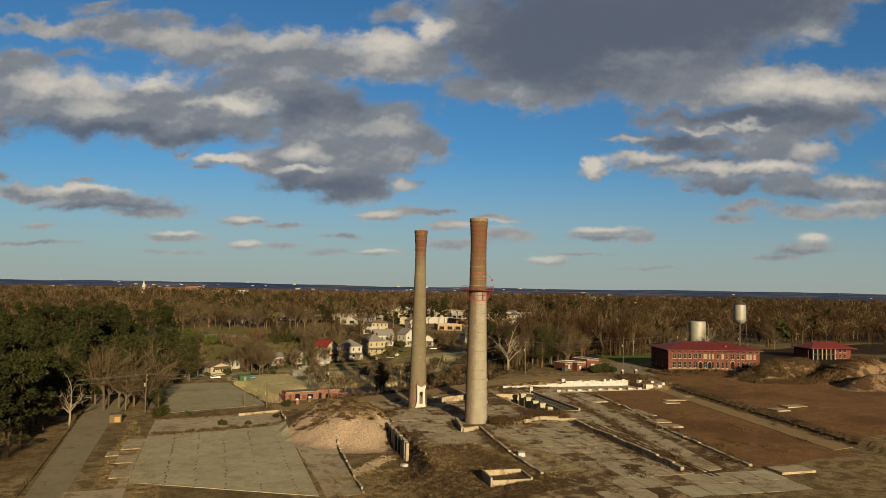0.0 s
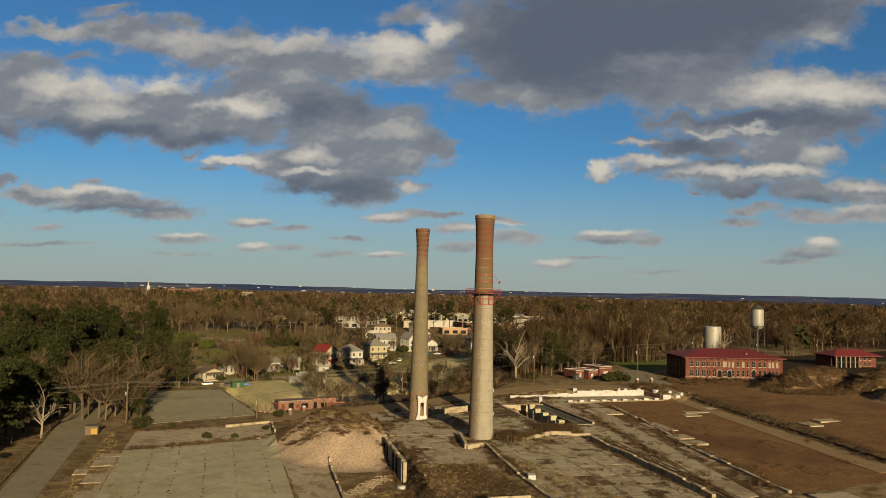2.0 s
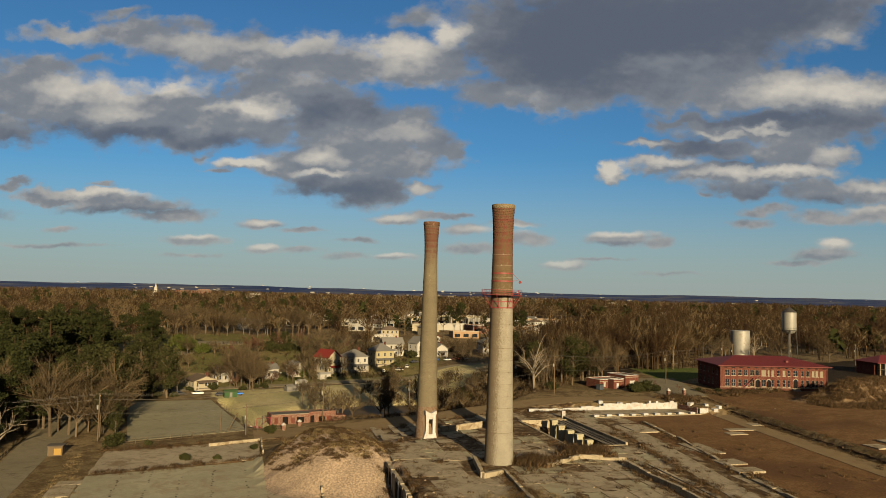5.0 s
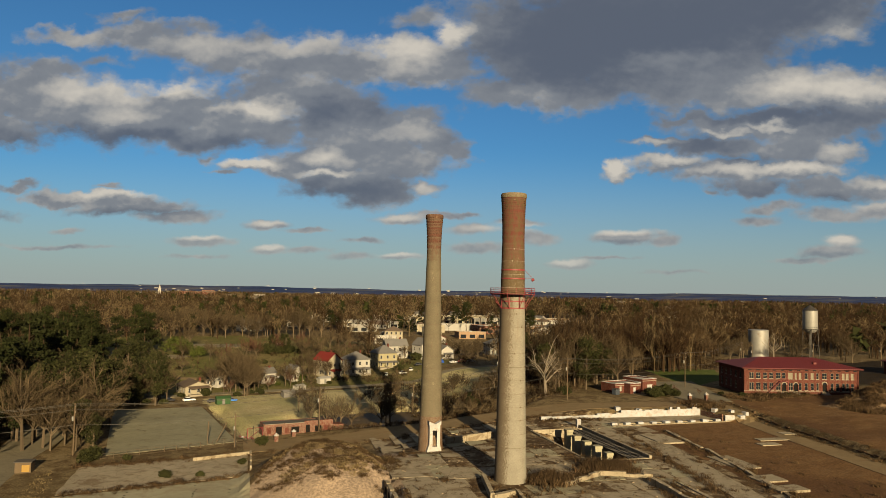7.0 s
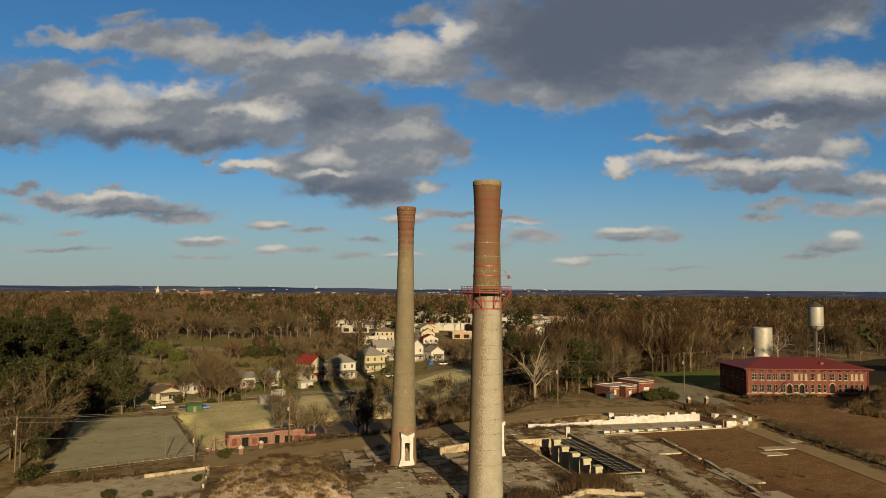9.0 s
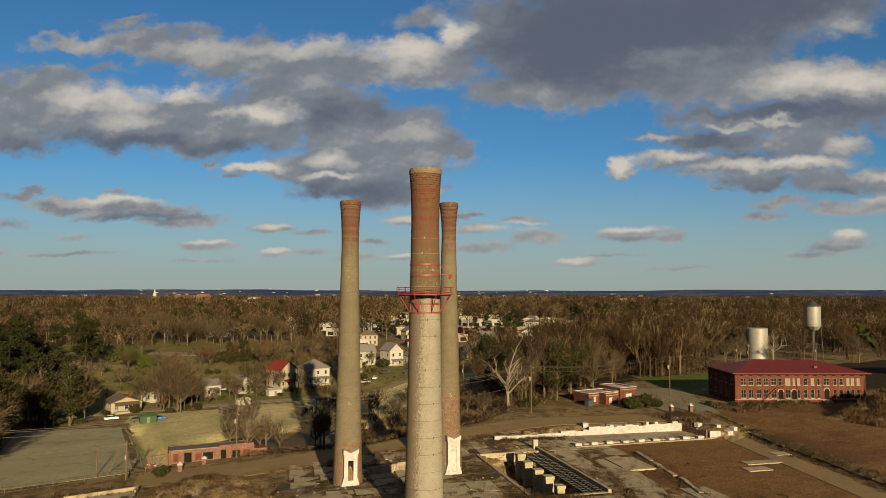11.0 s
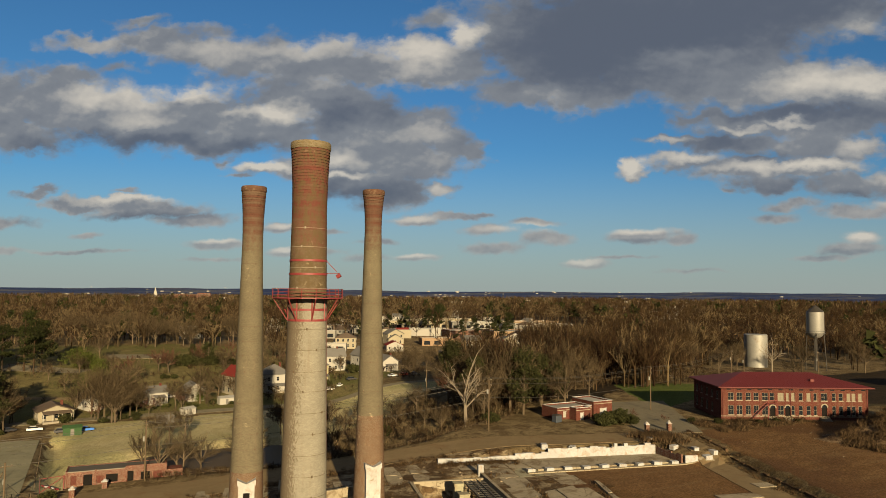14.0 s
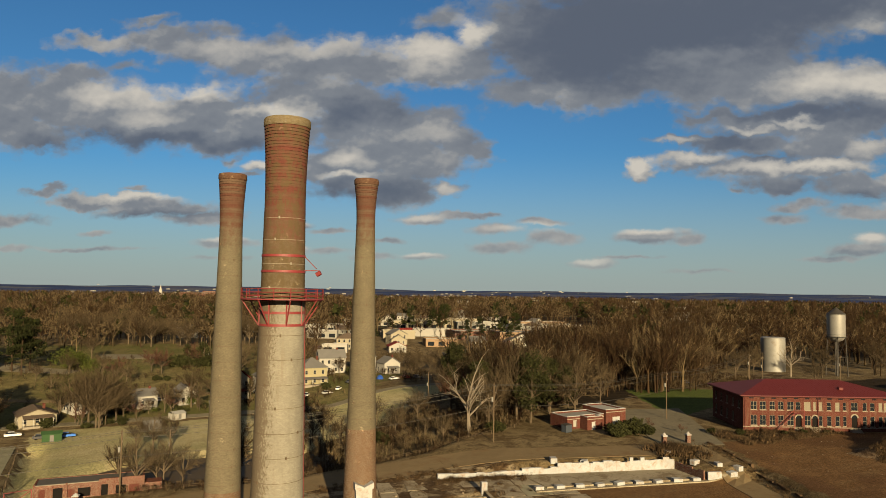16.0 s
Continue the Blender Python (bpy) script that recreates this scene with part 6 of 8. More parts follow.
# the mill floor: concrete bays cast in a grid, many lost under weeds
mill_floor = new("pavement_mill_floor")
tagged(mill_floor, "cracked concrete mill floor in broken bays among weeds", "pavement", kind="structure")
rng = random.Random(33)
bays = []
for i in range(-9, 12):
    for j in range(-11, 9):
        lx, ly = i * 5.6 + (0.9 if j % 3 == 0 else 0.0), j * 7.4
        x, y = 112 + lx * 0.978 + ly * 0.208, 175 - lx * 0.208 + ly * 0.978
        if inside(np.array([x]), np.array([y]), PLATEAU_YARD, 0.0)[0] < 0.9 or x < 76 + 0.2 * (y - 150) or (y < 152 and x < 89):
            continue
        bx_, by_ = (x - 141.2) - 0.19 * (y - 200), y - 200
        if -14 < bx_ < 9 and abs(by_) < 22:
            continue
        if any(math.hypot(x - cx, y - cy) < 6.5 for cx, cy in ((102.4, 176.9), (100.5, 212.6), (122.4, 209.9))):
            continue
        if 0.0 < (y - 110) < 95 and -2 < x - (121 + (y - 110) * 0.38) < 11:
            continue
        if float(ripple(x, y, 9.0, 3.0)) + rng.uniform(-0.25, 0.25) < -0.42:
            continue
        bays.append((x, y))
for x, y in bays:
    ob = slab_piece(x, y, rng.uniform(5.3, 5.58), rng.uniform(7.0, 7.38), -12 + rng.uniform(-0.3, 0.3), rng.uniform(0.01, 0.03), SLAB if rng.random() < 0.8 else SLAB_GREY, "", (rng.uniform(-0.08, 0.08), rng.uniform(-0.08, 0.08)))
    ob.name = "slab_bay"
    ob.parent = mill_floor
for x, y, w, d, th in ((161.5, 197.0, 7.0, 11.0, 0.35), (154.0, 157.5, 6.5, 5.0, 0.3), (159.0, 171.0, 6.0, 12.0, 0.25), (201.0, 190.0, 4.0, 3.0, 0.25), (190.0, 186.0, 9.0, 3.0, 0.2),
                       (184.0, 182.0, 6.0, 3.0, 0.2), (140.0, 103.0, 9.0, 5.0, 0.5), (151.0, 150.0, 7.0, 4.0, 0.5), (208.0, 152.0, 8.0, 4.0, 0.3), (198.0, 150.0, 5.0, 5.0, 0.3),
                       (86.0, 192.0, 9.0, 12.0, 0.07), (92.0, 198.0, 10.0, 8.0, 0.08), (84.0, 178.0, 8.0, 14.0, 0.06), (88.0, 160.0, 9.0, 14.0, 0.06), (83.0, 162.0, 6.0, 12.0, 0.05), (95.0, 186.0, 7.0, 9.0, 0.06)):
    slab_piece(x, y, w, d, -11, th, SLAB, "thick pale concrete loading slab")
for x, y, w, d in ((13, 205, 5, 9), (10.5, 190, 4, 8), (9, 176, 4.5, 7), (3, 160, 12, 8), (14.5, 211, 5, 3), (8, 197, 3, 5)):
    slab_piece(x, y, w, d, -8, 0.2, SLAB, "broken pale concrete slab in dry grass")

# rows of dark anchor sockets let into the big slab
bm = boxed(-0.2, -0.15, 0.0, 0.2, 0.15, 0.145)
bmesh.ops.triangulate(bm, faces=bm.faces[:])
socket_v, socket_f = np.array([tuple(v.co) for v in bm.verts]), np.array([[v.index for v in f.verts] for f in bm.faces])
bm.free()
rng = random.Random(12)
sockets = []
for u in (0.195, 0.36, 0.53, 0.71, 0.90):
    for j in range(46):
        v = (j + 0.5) / 46
        x = (10 * (1 - u) + 45 * u) * (1 - v) + (17.5 * (1 - u) + 57 * u) * v
        y = (168 * (1 - u) + 142 * u) * (1 - v) + (216 * (1 - u) + 217 * u) * v
        if rng.random() < 0.6:
            sockets.append((x + rng.gauss(0, 0.15), y + rng.gauss(0, 0.2), 1.0, 0.1, 0))
tagged(stamp("anchor_socket_rows", sockets, [(socket_v, socket_f)], [BLACKISH], "rows of dark anchor sockets in the slab"), category="socket")

# loose rubble and dry brush
lump = []
for i in range(4):
    bm = bmesh.new()
    bmesh.ops.create_icosphere(bm, subdivisions=1, radius=0.5)
    rr = random.Random(i)
    for v in bm.verts:
        v.co *= rr.uniform(0.6, 1.15)
        v.co.z *= 0.7
    lump.append((np.array([tuple(v.co) for v in bm.verts]), np.array([[v.index for v in f.verts] for f in bm.faces])))
    bm.free()
rng = random.Random(44)
spots = []
while len(spots) < 2300:
    r_ = rng.random()
    if r_ < 0.35:      # gravel flank of the mound
        a_, q_ = rng.uniform(3.1, 6.4), rng.uniform(0.55, 1.03)
        x, y, s = 71.5 + 21 * q_ * math.cos(a_), 204 + 31 * q_ * math.sin(a_), rng.uniform(0.08, 0.28)
    elif r_ < 0.75:
        x, y, s = rng.uniform(72, 160), rng.uniform(112, 232), rng.choice((0.2, 0.3, 0.4, 0.7))
        if x > 126 + (y - 110) * 0.38:
            continue
    elif r_ < 0.8:
        x, y, s = rng.uniform(215, 260), rng.uniform(150, 225), rng.choice((0.2, 0.3, 0.4))
    else:
        u = rng.random()
        x, y, s = 57 + 14 * u + rng.gauss(0, 1.0), 155 + 12 * u + rng.gauss(0, 1.0), rng.uniform(0.3, 0.8)
    spots.append((x, y, s, rng.uniform(0, 6.28), rng.randrange(4)))
tagged(stamp("rubble", spots, lump, [RUBBLE], "scattered broken masonry and stones"), category="rubble")


def tuft(seed, n_, h, spread, width):
    rng = random.Random(seed)
    v, f = [], []
    for _ in range(n_):
        a_, q_ = rng.uniform(0, 6.28), spread * math.sqrt(rng.random())
        x, y = q_ * math.cos(a_), q_ * math.sin(a_)
        hh = h * rng.uniform(0.45, 1.0)
        dx, dy = rng.gauss(0, 0.3) * hh, rng.gauss(0, 0.3) * hh
        b_ = rng.uniform(0, 3.14)
        k = len(v)
        v += [(x - width * math.cos(b_), y - width * math.sin(b_), -0.05), (x + width * math.cos(b_), y + width * math.sin(b_), -0.05), (x + dx, y + dy, hh), (x + width * math.sin(b_), y - width * math.cos(b_), 0.1)]
        f += [(k, k + 1, k + 2), (k, k + 2, k + 3), (k + 1, k + 3, k + 2)]
    return np.array(v), np.array(f)


tufts = [tuft(1, 26, 0.9, 0.9, 0.05), tuft(2, 22, 0.55, 1.1, 0.06), tuft(3, 34, 1.5, 1.3, 0.05)]
rng = random.Random(55)
brush, straw = [], []
LINES = [((128, 163.5), (117, 112)), ((98.5, 168), (90.5, 140)), ((170, 204), (134, 109)), ((219, 231), (177, 112)), ((156, 203), (120.5, 111)), ((135, 181), (112, 172)), ((79.5, 187), (71.5, 151)),
         ((147, 231), (165, 227)), ((62, 240), (150, 235)), ((131, 166), (122, 120)), ((21, 241), (60, 240)), ((17, 217), (57, 218))]
while len(brush) < 4200:
    if rng.random() < 0.62:
        (ax, ay), (bx_, by_) = rng.choice(LINES)
        u = rng.random()
        x, y = ax + (bx_ - ax) * u + rng.gauss(0, 1.3), ay + (by_ - ay) * u + rng.gauss(0, 1.3)
    else:
        x, y = rng.uniform(72, 175), rng.uniform(112, 232)
        if float(ripple(x, y, 7.0, 2.0)) < 0.1:
            continue
    brush.append((x, y, rng.uniform(0.35, 0.85), rng.uniform(0, 6.28), rng.choice((0, 1, 1, 2))))
for _ in range(3000):               # dark growth over the top of the gravel mound
    a_, q_ = rng.uniform(0, 6.28), math.sqrt(rng.random())
    x, y = 72 + 16 * q_ * math.cos(a_), 203 + 15 * q_ * math.sin(a_)
    if float(ripple(x * 1.6, y * 0.5, 3.0, 9.0)) > (0.1 if y < 193 else -0.45):
        brush.append((x, y, rng.uniform(0.35, 0.75), rng.uniform(0, 6.28), rng.choice((0, 1, 1))))
mats = 0
while mats < 4600:                  # mats of low weeds over the joints of the mill floor
    x, y = rng.uniform(76, 172), rng.uniform(112, 232)
    if float(ripple(x, y, 2.6, 4.0)) + 0.5 * float(ripple(x, y, 11.0, 1.0)) < 0.42 or inside(np.array([x]), np.array([y]), PLATEAU_YARD, 0.0)[0] < 0.9:
        continue
    brush.append((x, y, rng.uniform(0.12, 0.34), rng.uniform(0, 6.28), rng.choice((0, 1, 1))))
    mats += 1
for _ in range(3200):               # rank dead growth below the retaining wall
    x, y = rng.uniform(62, 88), rng.uniform(112, 153)
    brush.append((x, y, rng.uniform(0.25, 0.5), rng.uniform(0, 6.28), rng.choice((0, 0, 1, 2))))
for _ in range(2200):
    q_, a_ = math.sqrt(rng.random()), rng.uniform(0, 6.28)
    brush.append((283 + 42 * q_ * math.cos(a_), 198 + 17 * q_ * math.sin(a_), rng.uniform(0.7, 1.4), rng.uniform(0, 6.28), rng.choice((0, 1, 2))))
for _ in range(260):
    brush.append((228 + rng.uniform(0, 34) , 239 - rng.uniform(0, 14), rng.uniform(0.6, 1.3), rng.uniform(0, 6.28), rng.choice((0, 1, 2))))
for cx, cy, r_, n_ in ((109, 173, 4.0, 90), (127, 177, 5.0, 120), (205, 226, 5.0, 80)):
    for _ in range(n_):
        brush.append((cx + rng.gauss(0, r_ / 2), cy + rng.gauss(0, r_ / 2), rng.uniform(0.9, 1.6), rng.uniform(0, 6.28), 2))
while len(straw) < 3600:
    r_ = rng.random()
    if r_ < 0.5:       # weedy top of the mound
        a_, q_ = rng.uniform(0, 6.28), math.sqrt(rng.random())
        x, y = 73 + 15 * q_ * math.cos(a_), 204 + 14 * q_ * math.sin(a_)
        if float(ripple(x, y, 4.0, 9.0)) < 0.2:
            continue
    elif r_ < 0.8:     # rough grass below the retaining wall
        x, y = rng.uniform(46, 100), rng.uniform(118, 156)
    else:
        x, y = rng.uniform(-4, 16), rng.uniform(150, 240)
        if x < -6 + (y - 130) * 0.16 + 3:
            continue
    straw.append((x, y, rng.uniform(0.35, 0.8), rng.uniform(0, 6.28), rng.choice((0, 1, 1))))
tagged(stamp("dry_brush", brush, tufts, [DRYBRUSH], "dry brown weeds along broken walls"), category="weeds")
tagged(stamp("straw_grass", straw, tufts, [STRAW], "straw-coloured rough grass"), category="grass")


# ---------------------------------------------------------------- other buildings
WHITE_SIDING = plain("white_clapboard", (0.50, 0.49, 0.46), 0.7, 0.2, 0.8, each=0.12)
CREAM_SIDING = plain("cream_clapboard", (0.42, 0.38, 0.29), 0.7, 0.2, 0.8)
YELLOW_SIDING = plain("yellow_clapboard", (0.42, 0.38, 0.24), 0.7, 0.2, 0.8)
GREY_SHINGLE = plain("grey_shingles", (0.20, 0.195, 0.19), 0.85, 0.3, 1.0, each=0.3)
BROWN_SHINGLE = plain("brown_shingles", (0.17, 0.13, 0.10), 0.85, 0.3, 1.0, each=0.3)
RED_SHINGLE = plain("red_shingles", (0.22, 0.035, 0.03), 0.8, 0.3, 1.0)
TAN_BLOCK = plain("tan_block_wall", (0.36, 0.25, 0.165), 0.8, 0.2, 0.6, each=0.2)
PALE_BLOCK = plain("pale_painted_block", (0.42, 0.41, 0.385), 0.75, 0.2, 0.6, each=0.4)
FLAT_ROOF = plain("pale_flat_roof", (0.45, 0.45, 0.44), 0.8, 0.25, 0.3, each=0.5)
DARK_ROOF = plain("dark_flat_roof", (0.13, 0.12, 0.11), 0.85, 0.25, 0.3, each=0.4)
GREEN_PAINT = plain("green_painted_boards", (0.05, 0.11, 0.045), 0.7, 0.3)
YELLOW_BOARD = plain("yellow_plywood", (0.42, 0.27, 0.08), 0.7, 0.2)
TYRE = plain("black_rubber", (0.02, 0.02, 0.02), 0.8, 0.2)
BLUE_TARP = plain("blue_tarpaulin", (0.02, 0.09, 0.45), 0.5, 0.2)


def house(x, y, turn, w, d, eave, rise, wall, roof, label, hip=False, porch=0.0, windows=True, along="y", stack=True, sink=0.6):
    t = thing("house", at(x, y, turn, sink), label, "house", "timber houses")
    e = eave + sink
    holes = []
    storeys = max(1, int(eave // 3))
    cols = max(2, int(w // 2.8))
    for s_ in range(storeys):
        for i in range(cols):
            cx = -w / 2 + w * (i + 0.5) / cols
            z = sink + 1.0 + s_ * (eave / storeys)
            holes.append((cx - 0.5, cx + 0.5, z, z + 1.5))
    bm = bmesh.new()
    pierced(bm, -w / 2, w / 2, 0, e, -d / 2, -d / 2 + 0.25, holes)
    wf = part("front_wall", bm, wall, t)
    cols2 = max(2, int(d // 3.2))
    holes2 = [(-d / 2 + d * (i + 0.5) / cols2 - 0.5, -d / 2 + d * (i + 0.5) / cols2 + 0.5, sink + 1.0 + s_ * (eave / storeys), sink + 2.5 + s_ * (eave / storeys)) for s_ in range(storeys) for i in range(cols2)]
    walls = [(wf, holes)]
    for nm, ang, ln, off, hs in (("side_wall", -90, d, w / 2, holes2), ("side_wall", 90, d, w / 2, holes2), ("back_wall", 180, w, d / 2, [])):
        bm = bmesh.new()
        cut = 0.25 if nm == "side_wall" else 0.0
        pierced(bm, -ln / 2 + cut, ln / 2 - cut, 0, e, -off, -off + 0.25, hs)
        wb = part(nm, bm, wall, t)
        wb.matrix_local = pose(0, 0, 0, 0, 0, ang)
        walls.append((wb, hs))
    for (wb, hs), off in zip(walls, (d / 2, w / 2, w / 2, d / 2)):
        for xa, xb, za, zb in hs:
            g = part("window", boxed(xa, -off + 0.10, za, xb, -off + 0.14, zb), GLASS_DARK, wb)
            bm = bmesh.new()
            for q in ((xa - 0.1, xa, za - 0.1, zb + 0.1), (xb, xb + 0.1, za - 0.1, zb + 0.1), (xa, xb, zb, zb + 0.1), (xa, xb, za - 0.1, za), (xa, xb, (za + zb) / 2 - 0.03, (za + zb) / 2 + 0.03)):
                box(bm, q[0], -off - 0.04, q[2], q[1], -off + 0.09, q[3])
            part("window_frame", bm, WHITE_SIDING, g)
    bm = bmesh.new()
    if hip:
        hip_roof(bm, -w / 2, -d / 2, w / 2, d / 2, e + 0.2, rise, 0.5, 0.2)
    else:
        gable_roof(bm, -w / 2, -d / 2, w / 2, d / 2, e + 0.2, rise, 0.45, 0.2, along)
    rf = part("roof", bm, roof, t)
    if not hip:
        for s_ in (-1, 1):
            bm = bmesh.new()
            if along == "y":
                pts = [(-w / 2, s_ * (d / 2 - 0.12), e), (w / 2, s_ * (d / 2 - 0.12), e), (0, s_ * (d / 2 - 0.12), e + rise * (w / (w + 0.9)))]
            else:
                pts = [(s_ * (w / 2 - 0.12), -d / 2, e), (s_ * (w / 2 - 0.12), d / 2, e), (s_ * (w / 2 - 0.12), 0, e + rise * (d / (d + 0.9)))]
            off = Vector((0, 0.12 * s_, 0)) if along == "y" else Vector((0.12 * s_, 0, 0))
            a_ = [bm.verts.new(Vector(p_) + off * 0.9) for p_ in pts]
            b_ = [bm.verts.new(Vector(p_) - off * 0.9) for p_ in pts]
            bm.faces.new(a_)
            bm.faces.new(b_[::-1])
            for i in range(3):
                bm.faces.new((a_[i], a_[(i + 1) % 3], b_[(i + 1) % 3], b_[i]))
            part("gable", bm, wall, t)
    if stack:
        part("chimney", chamfered(w * 0.18, -0.4, e + rise * 0.3, w * 0.18 + 0.8, 0.4, e + rise + 0.9, 0.05), RED_BRICK, rf)
    if porch:
        pw = w * porch
        bm = bmesh.new()
        vs = [bm.verts.new(c_) for c_ in ((-pw / 2, -d / 2 - 2.4, sink + 2.7), (pw / 2, -d / 2 - 2.4, sink + 2.7), (pw / 2, -d / 2, sink + 3.3), (-pw / 2, -d / 2, sink + 3.3),
                                          (-pw / 2, -d / 2 - 2.4, sink + 2.85), (pw / 2, -d / 2 - 2.4, sink + 2.85), (pw / 2, -d / 2, sink + 3.45), (-pw / 2, -d / 2, sink + 3.45))]
        for f in ((3, 2, 1, 0), (4, 5, 6, 7), (0, 1, 5, 4), (1, 2, 6, 5), (2, 3, 7, 6), (3, 0, 4, 7)):
            bm.faces.new([vs[i] for i in f])
        pr = part("porch_roof", bm, roof, t)
        part("porch_floor", boxed(-pw / 2, -d / 2 - 2.3, sink - 0.9, pw / 2, -d / 2 - 0.01, sink + 0.3), STONE_TRIM, t)
        for i in range(4):
            px = -pw / 2 + 0.15 + (pw - 0.3) * i / 3
            part("porch_post", boxed(px - 0.08, -d / 2 - 2.2, sink + 0.3, px + 0.08, -d / 2 - 2.04, sink + 2.72), WHITE_SIDING, pr)
    return t


house(122.0, 380, 22, 8.5, 11, 7.2, 3.8, CREAM_SIDING, RED_SHINGLE, "cream two-storey timber house with a red gable roof", porch=0.7)
house(137.0, 383, 8, 11, 10, 7.0, 3.6, WHITE_SIDING, GREY_SHINGLE, "white two-storey timber house with a grey hipped roof", hip=True, porch=0.9)
house(157.0, 397, 5, 11, 10, 7.2, 3.8, YELLOW_SIDING, GREY_SHINGLE, "pale yellow two-storey timber house with a deep porch", hip=True, porch=0.95)
house(170.0, 414, -5, 12, 9, 6.8, 3.6, WHITE_SIDING, GREY_SHINGLE, "white timber house with crossed grey gables", along="x")
house(182.5, 404, 12, 8, 9, 7.4, 3.8, WHITE_SIDING, GREY_SHINGLE, "tall narrow white timber house", porch=0.8)
house(90.5, 369, 18, 6.8, 6.8, 4.2, 2.2, WHITE_SIDING, GREY_SHINGLE, "small white timber house with a porch", along="x", porch=0.6)
house(69.0, 365, 30, 5.6, 8, 4.0, 2.4, WHITE_SIDING, BROWN_SHINGLE, "white gabled timber house behind bare trees")
house(58.5, 352, 14, 10.5, 10.5, 3.1, 2.1, CREAM_SIDING, BROWN_SHINGLE, "cream bungalow with a wide front gable", porch=0.8)
house(104.0, 372, 15, 6, 8, 4.2, 2.6, WHITE_SIDING, GREY_SHINGLE, "small white timber house behind a thicket")
house(236.0, 414, -6, 15, 10, 6.4, 3.2, WHITE_SIDING, GREY_SHINGLE, "large white timber house with a lean-to", hip=True)
house(245.0, 424, 20, 9, 9, 6.2, 3.6, WHITE_SIDING, GREY_SHINGLE, "white timber house with a pointed gable")
house(194.0, 402, 8, 8, 8, 4.5, 2.8, WHITE_SIDING, GREY_SHINGLE, "small white timber house by the embankment", porch=0.7)
house(277.0, 440, 10, 8, 8, 6.0, 3.4, BROWN_SHINGLE, BROWN_SHINGLE, "dark brown timber house with white gables")
house(61.0, 586, 25, 16, 12, 5.0, 3.5, TAN_BLOCK, BROWN_SHINGLE, "brick house among bare trees")
house(120.0, 575, 10, 18, 12, 5.0, 3.0, PALE_BLOCK, GREY_SHINGLE, "pale house among bare trees", along="x")
house(206.0, 318, 30, 7, 6, 3.6, 2.2, WHITE_SIDING, GREY_SHINGLE, "small white house among the trees below the road", along="x")


def small_shed(x, y, turn, w, d, h, wall, roof, label, along="x"):
    t = thing("garden_shed", at(x, y, turn, 0.1), label, "shed", "garden sheds")
    part("wall_body", boxed(-w / 2, -d / 2, 0, w / 2, d / 2, h), wall, t)
    bm = bmesh.new()
    gable_roof(bm, -w / 2, -d / 2, w / 2, d / 2, h + 0.12, 0.7, 0.2, 0.1, along)
    part("roof", bm, roof, t)
    part("door", boxed(-0.5, -d / 2 - 0.05, 0.1, 0.5, -d / 2 - 0.003, 2.0), GREY_SHINGLE, t)


small_shed(115.0, 361.5, 12, 5.6, 3.4, 2.3, WHITE_SIDING, FLAT_ROOF, "small white garden shed on the lawn")
small_shed(100.5, 347.5, 30, 4.2, 3.5, 2.0, WHITE_SIDING, FLAT_ROOF, "low white shed with a sloping roof")
small_shed(92.5, 332.8, 10, 5.0, 3.0, 2.0, GREY_SHINGLE, GREY_SHINGLE, "grey weathered garden shed")
small_shed(66.0, 324.0, 5, 5.0, 3.0, 2.2, GREEN_PAINT, GREEN_PAINT, "green painted garden shed beside the street")


def commercial(x, y, turn, w, d, h, wall, roof, label, sink=1.0, bays=True):
    t = thing("shop_building", at(x, y, turn, sink), label, "building", "town buildings")
    hh = h + sink
    n_ = max(2, int(w // 6)) if bays else 0
    holes = [(-w / 2 + w * (i + 0.2) / n_, -w / 2 + w * (i + 0.8) / n_, sink + 0.5, sink + min(3.0, h - 1.2)) for i in range(n_)]
    bm = bmesh.new()
    pierced(bm, -w / 2, w / 2, 0, hh, -d / 2, -d / 2 + 0.3, holes)
    wf = part("front_wall", bm, wall, t)
    for xa, xb, za, zb in holes:
        part("window", boxed(xa, -d / 2 + 0.15, za, xb, -d / 2 + 0.2, zb), GLASS_DARK, wf)
    for dims in ((-w / 2, -d / 2 + 0.3, 0, -w / 2 + 0.3, d / 2, hh), (w / 2 - 0.3, -d / 2 + 0.3, 0, w / 2, d / 2, hh), (-w / 2 + 0.3, d / 2 - 0.3, 0, w / 2 - 0.3, d / 2, hh)):
        part("wall", boxed(*dims), wall, t)
    part("roof", boxed(-w / 2 + 0.3, -d / 2 + 0.3, hh - 0.7, w / 2 - 0.3, d / 2 - 0.3, hh - 0.4), roof, t)
    part("parapet", boxed(-w / 2 - 0.1, -d / 2 - 0.1, hh + 0.003, w / 2 + 0.1, -d / 2 + 0.35, hh + 0.25), FLAT_ROOF, t)
    for i in range(1 + int(w // 25)):
        px = -w / 2 + w * (i + 0.5) / (1 + int(w // 25))
        part("roof_unit", chamfered(px - 1.0, -1, hh - 0.395, px + 1.0, 1, hh + 0.7, 0.08), GALVANISED, t)


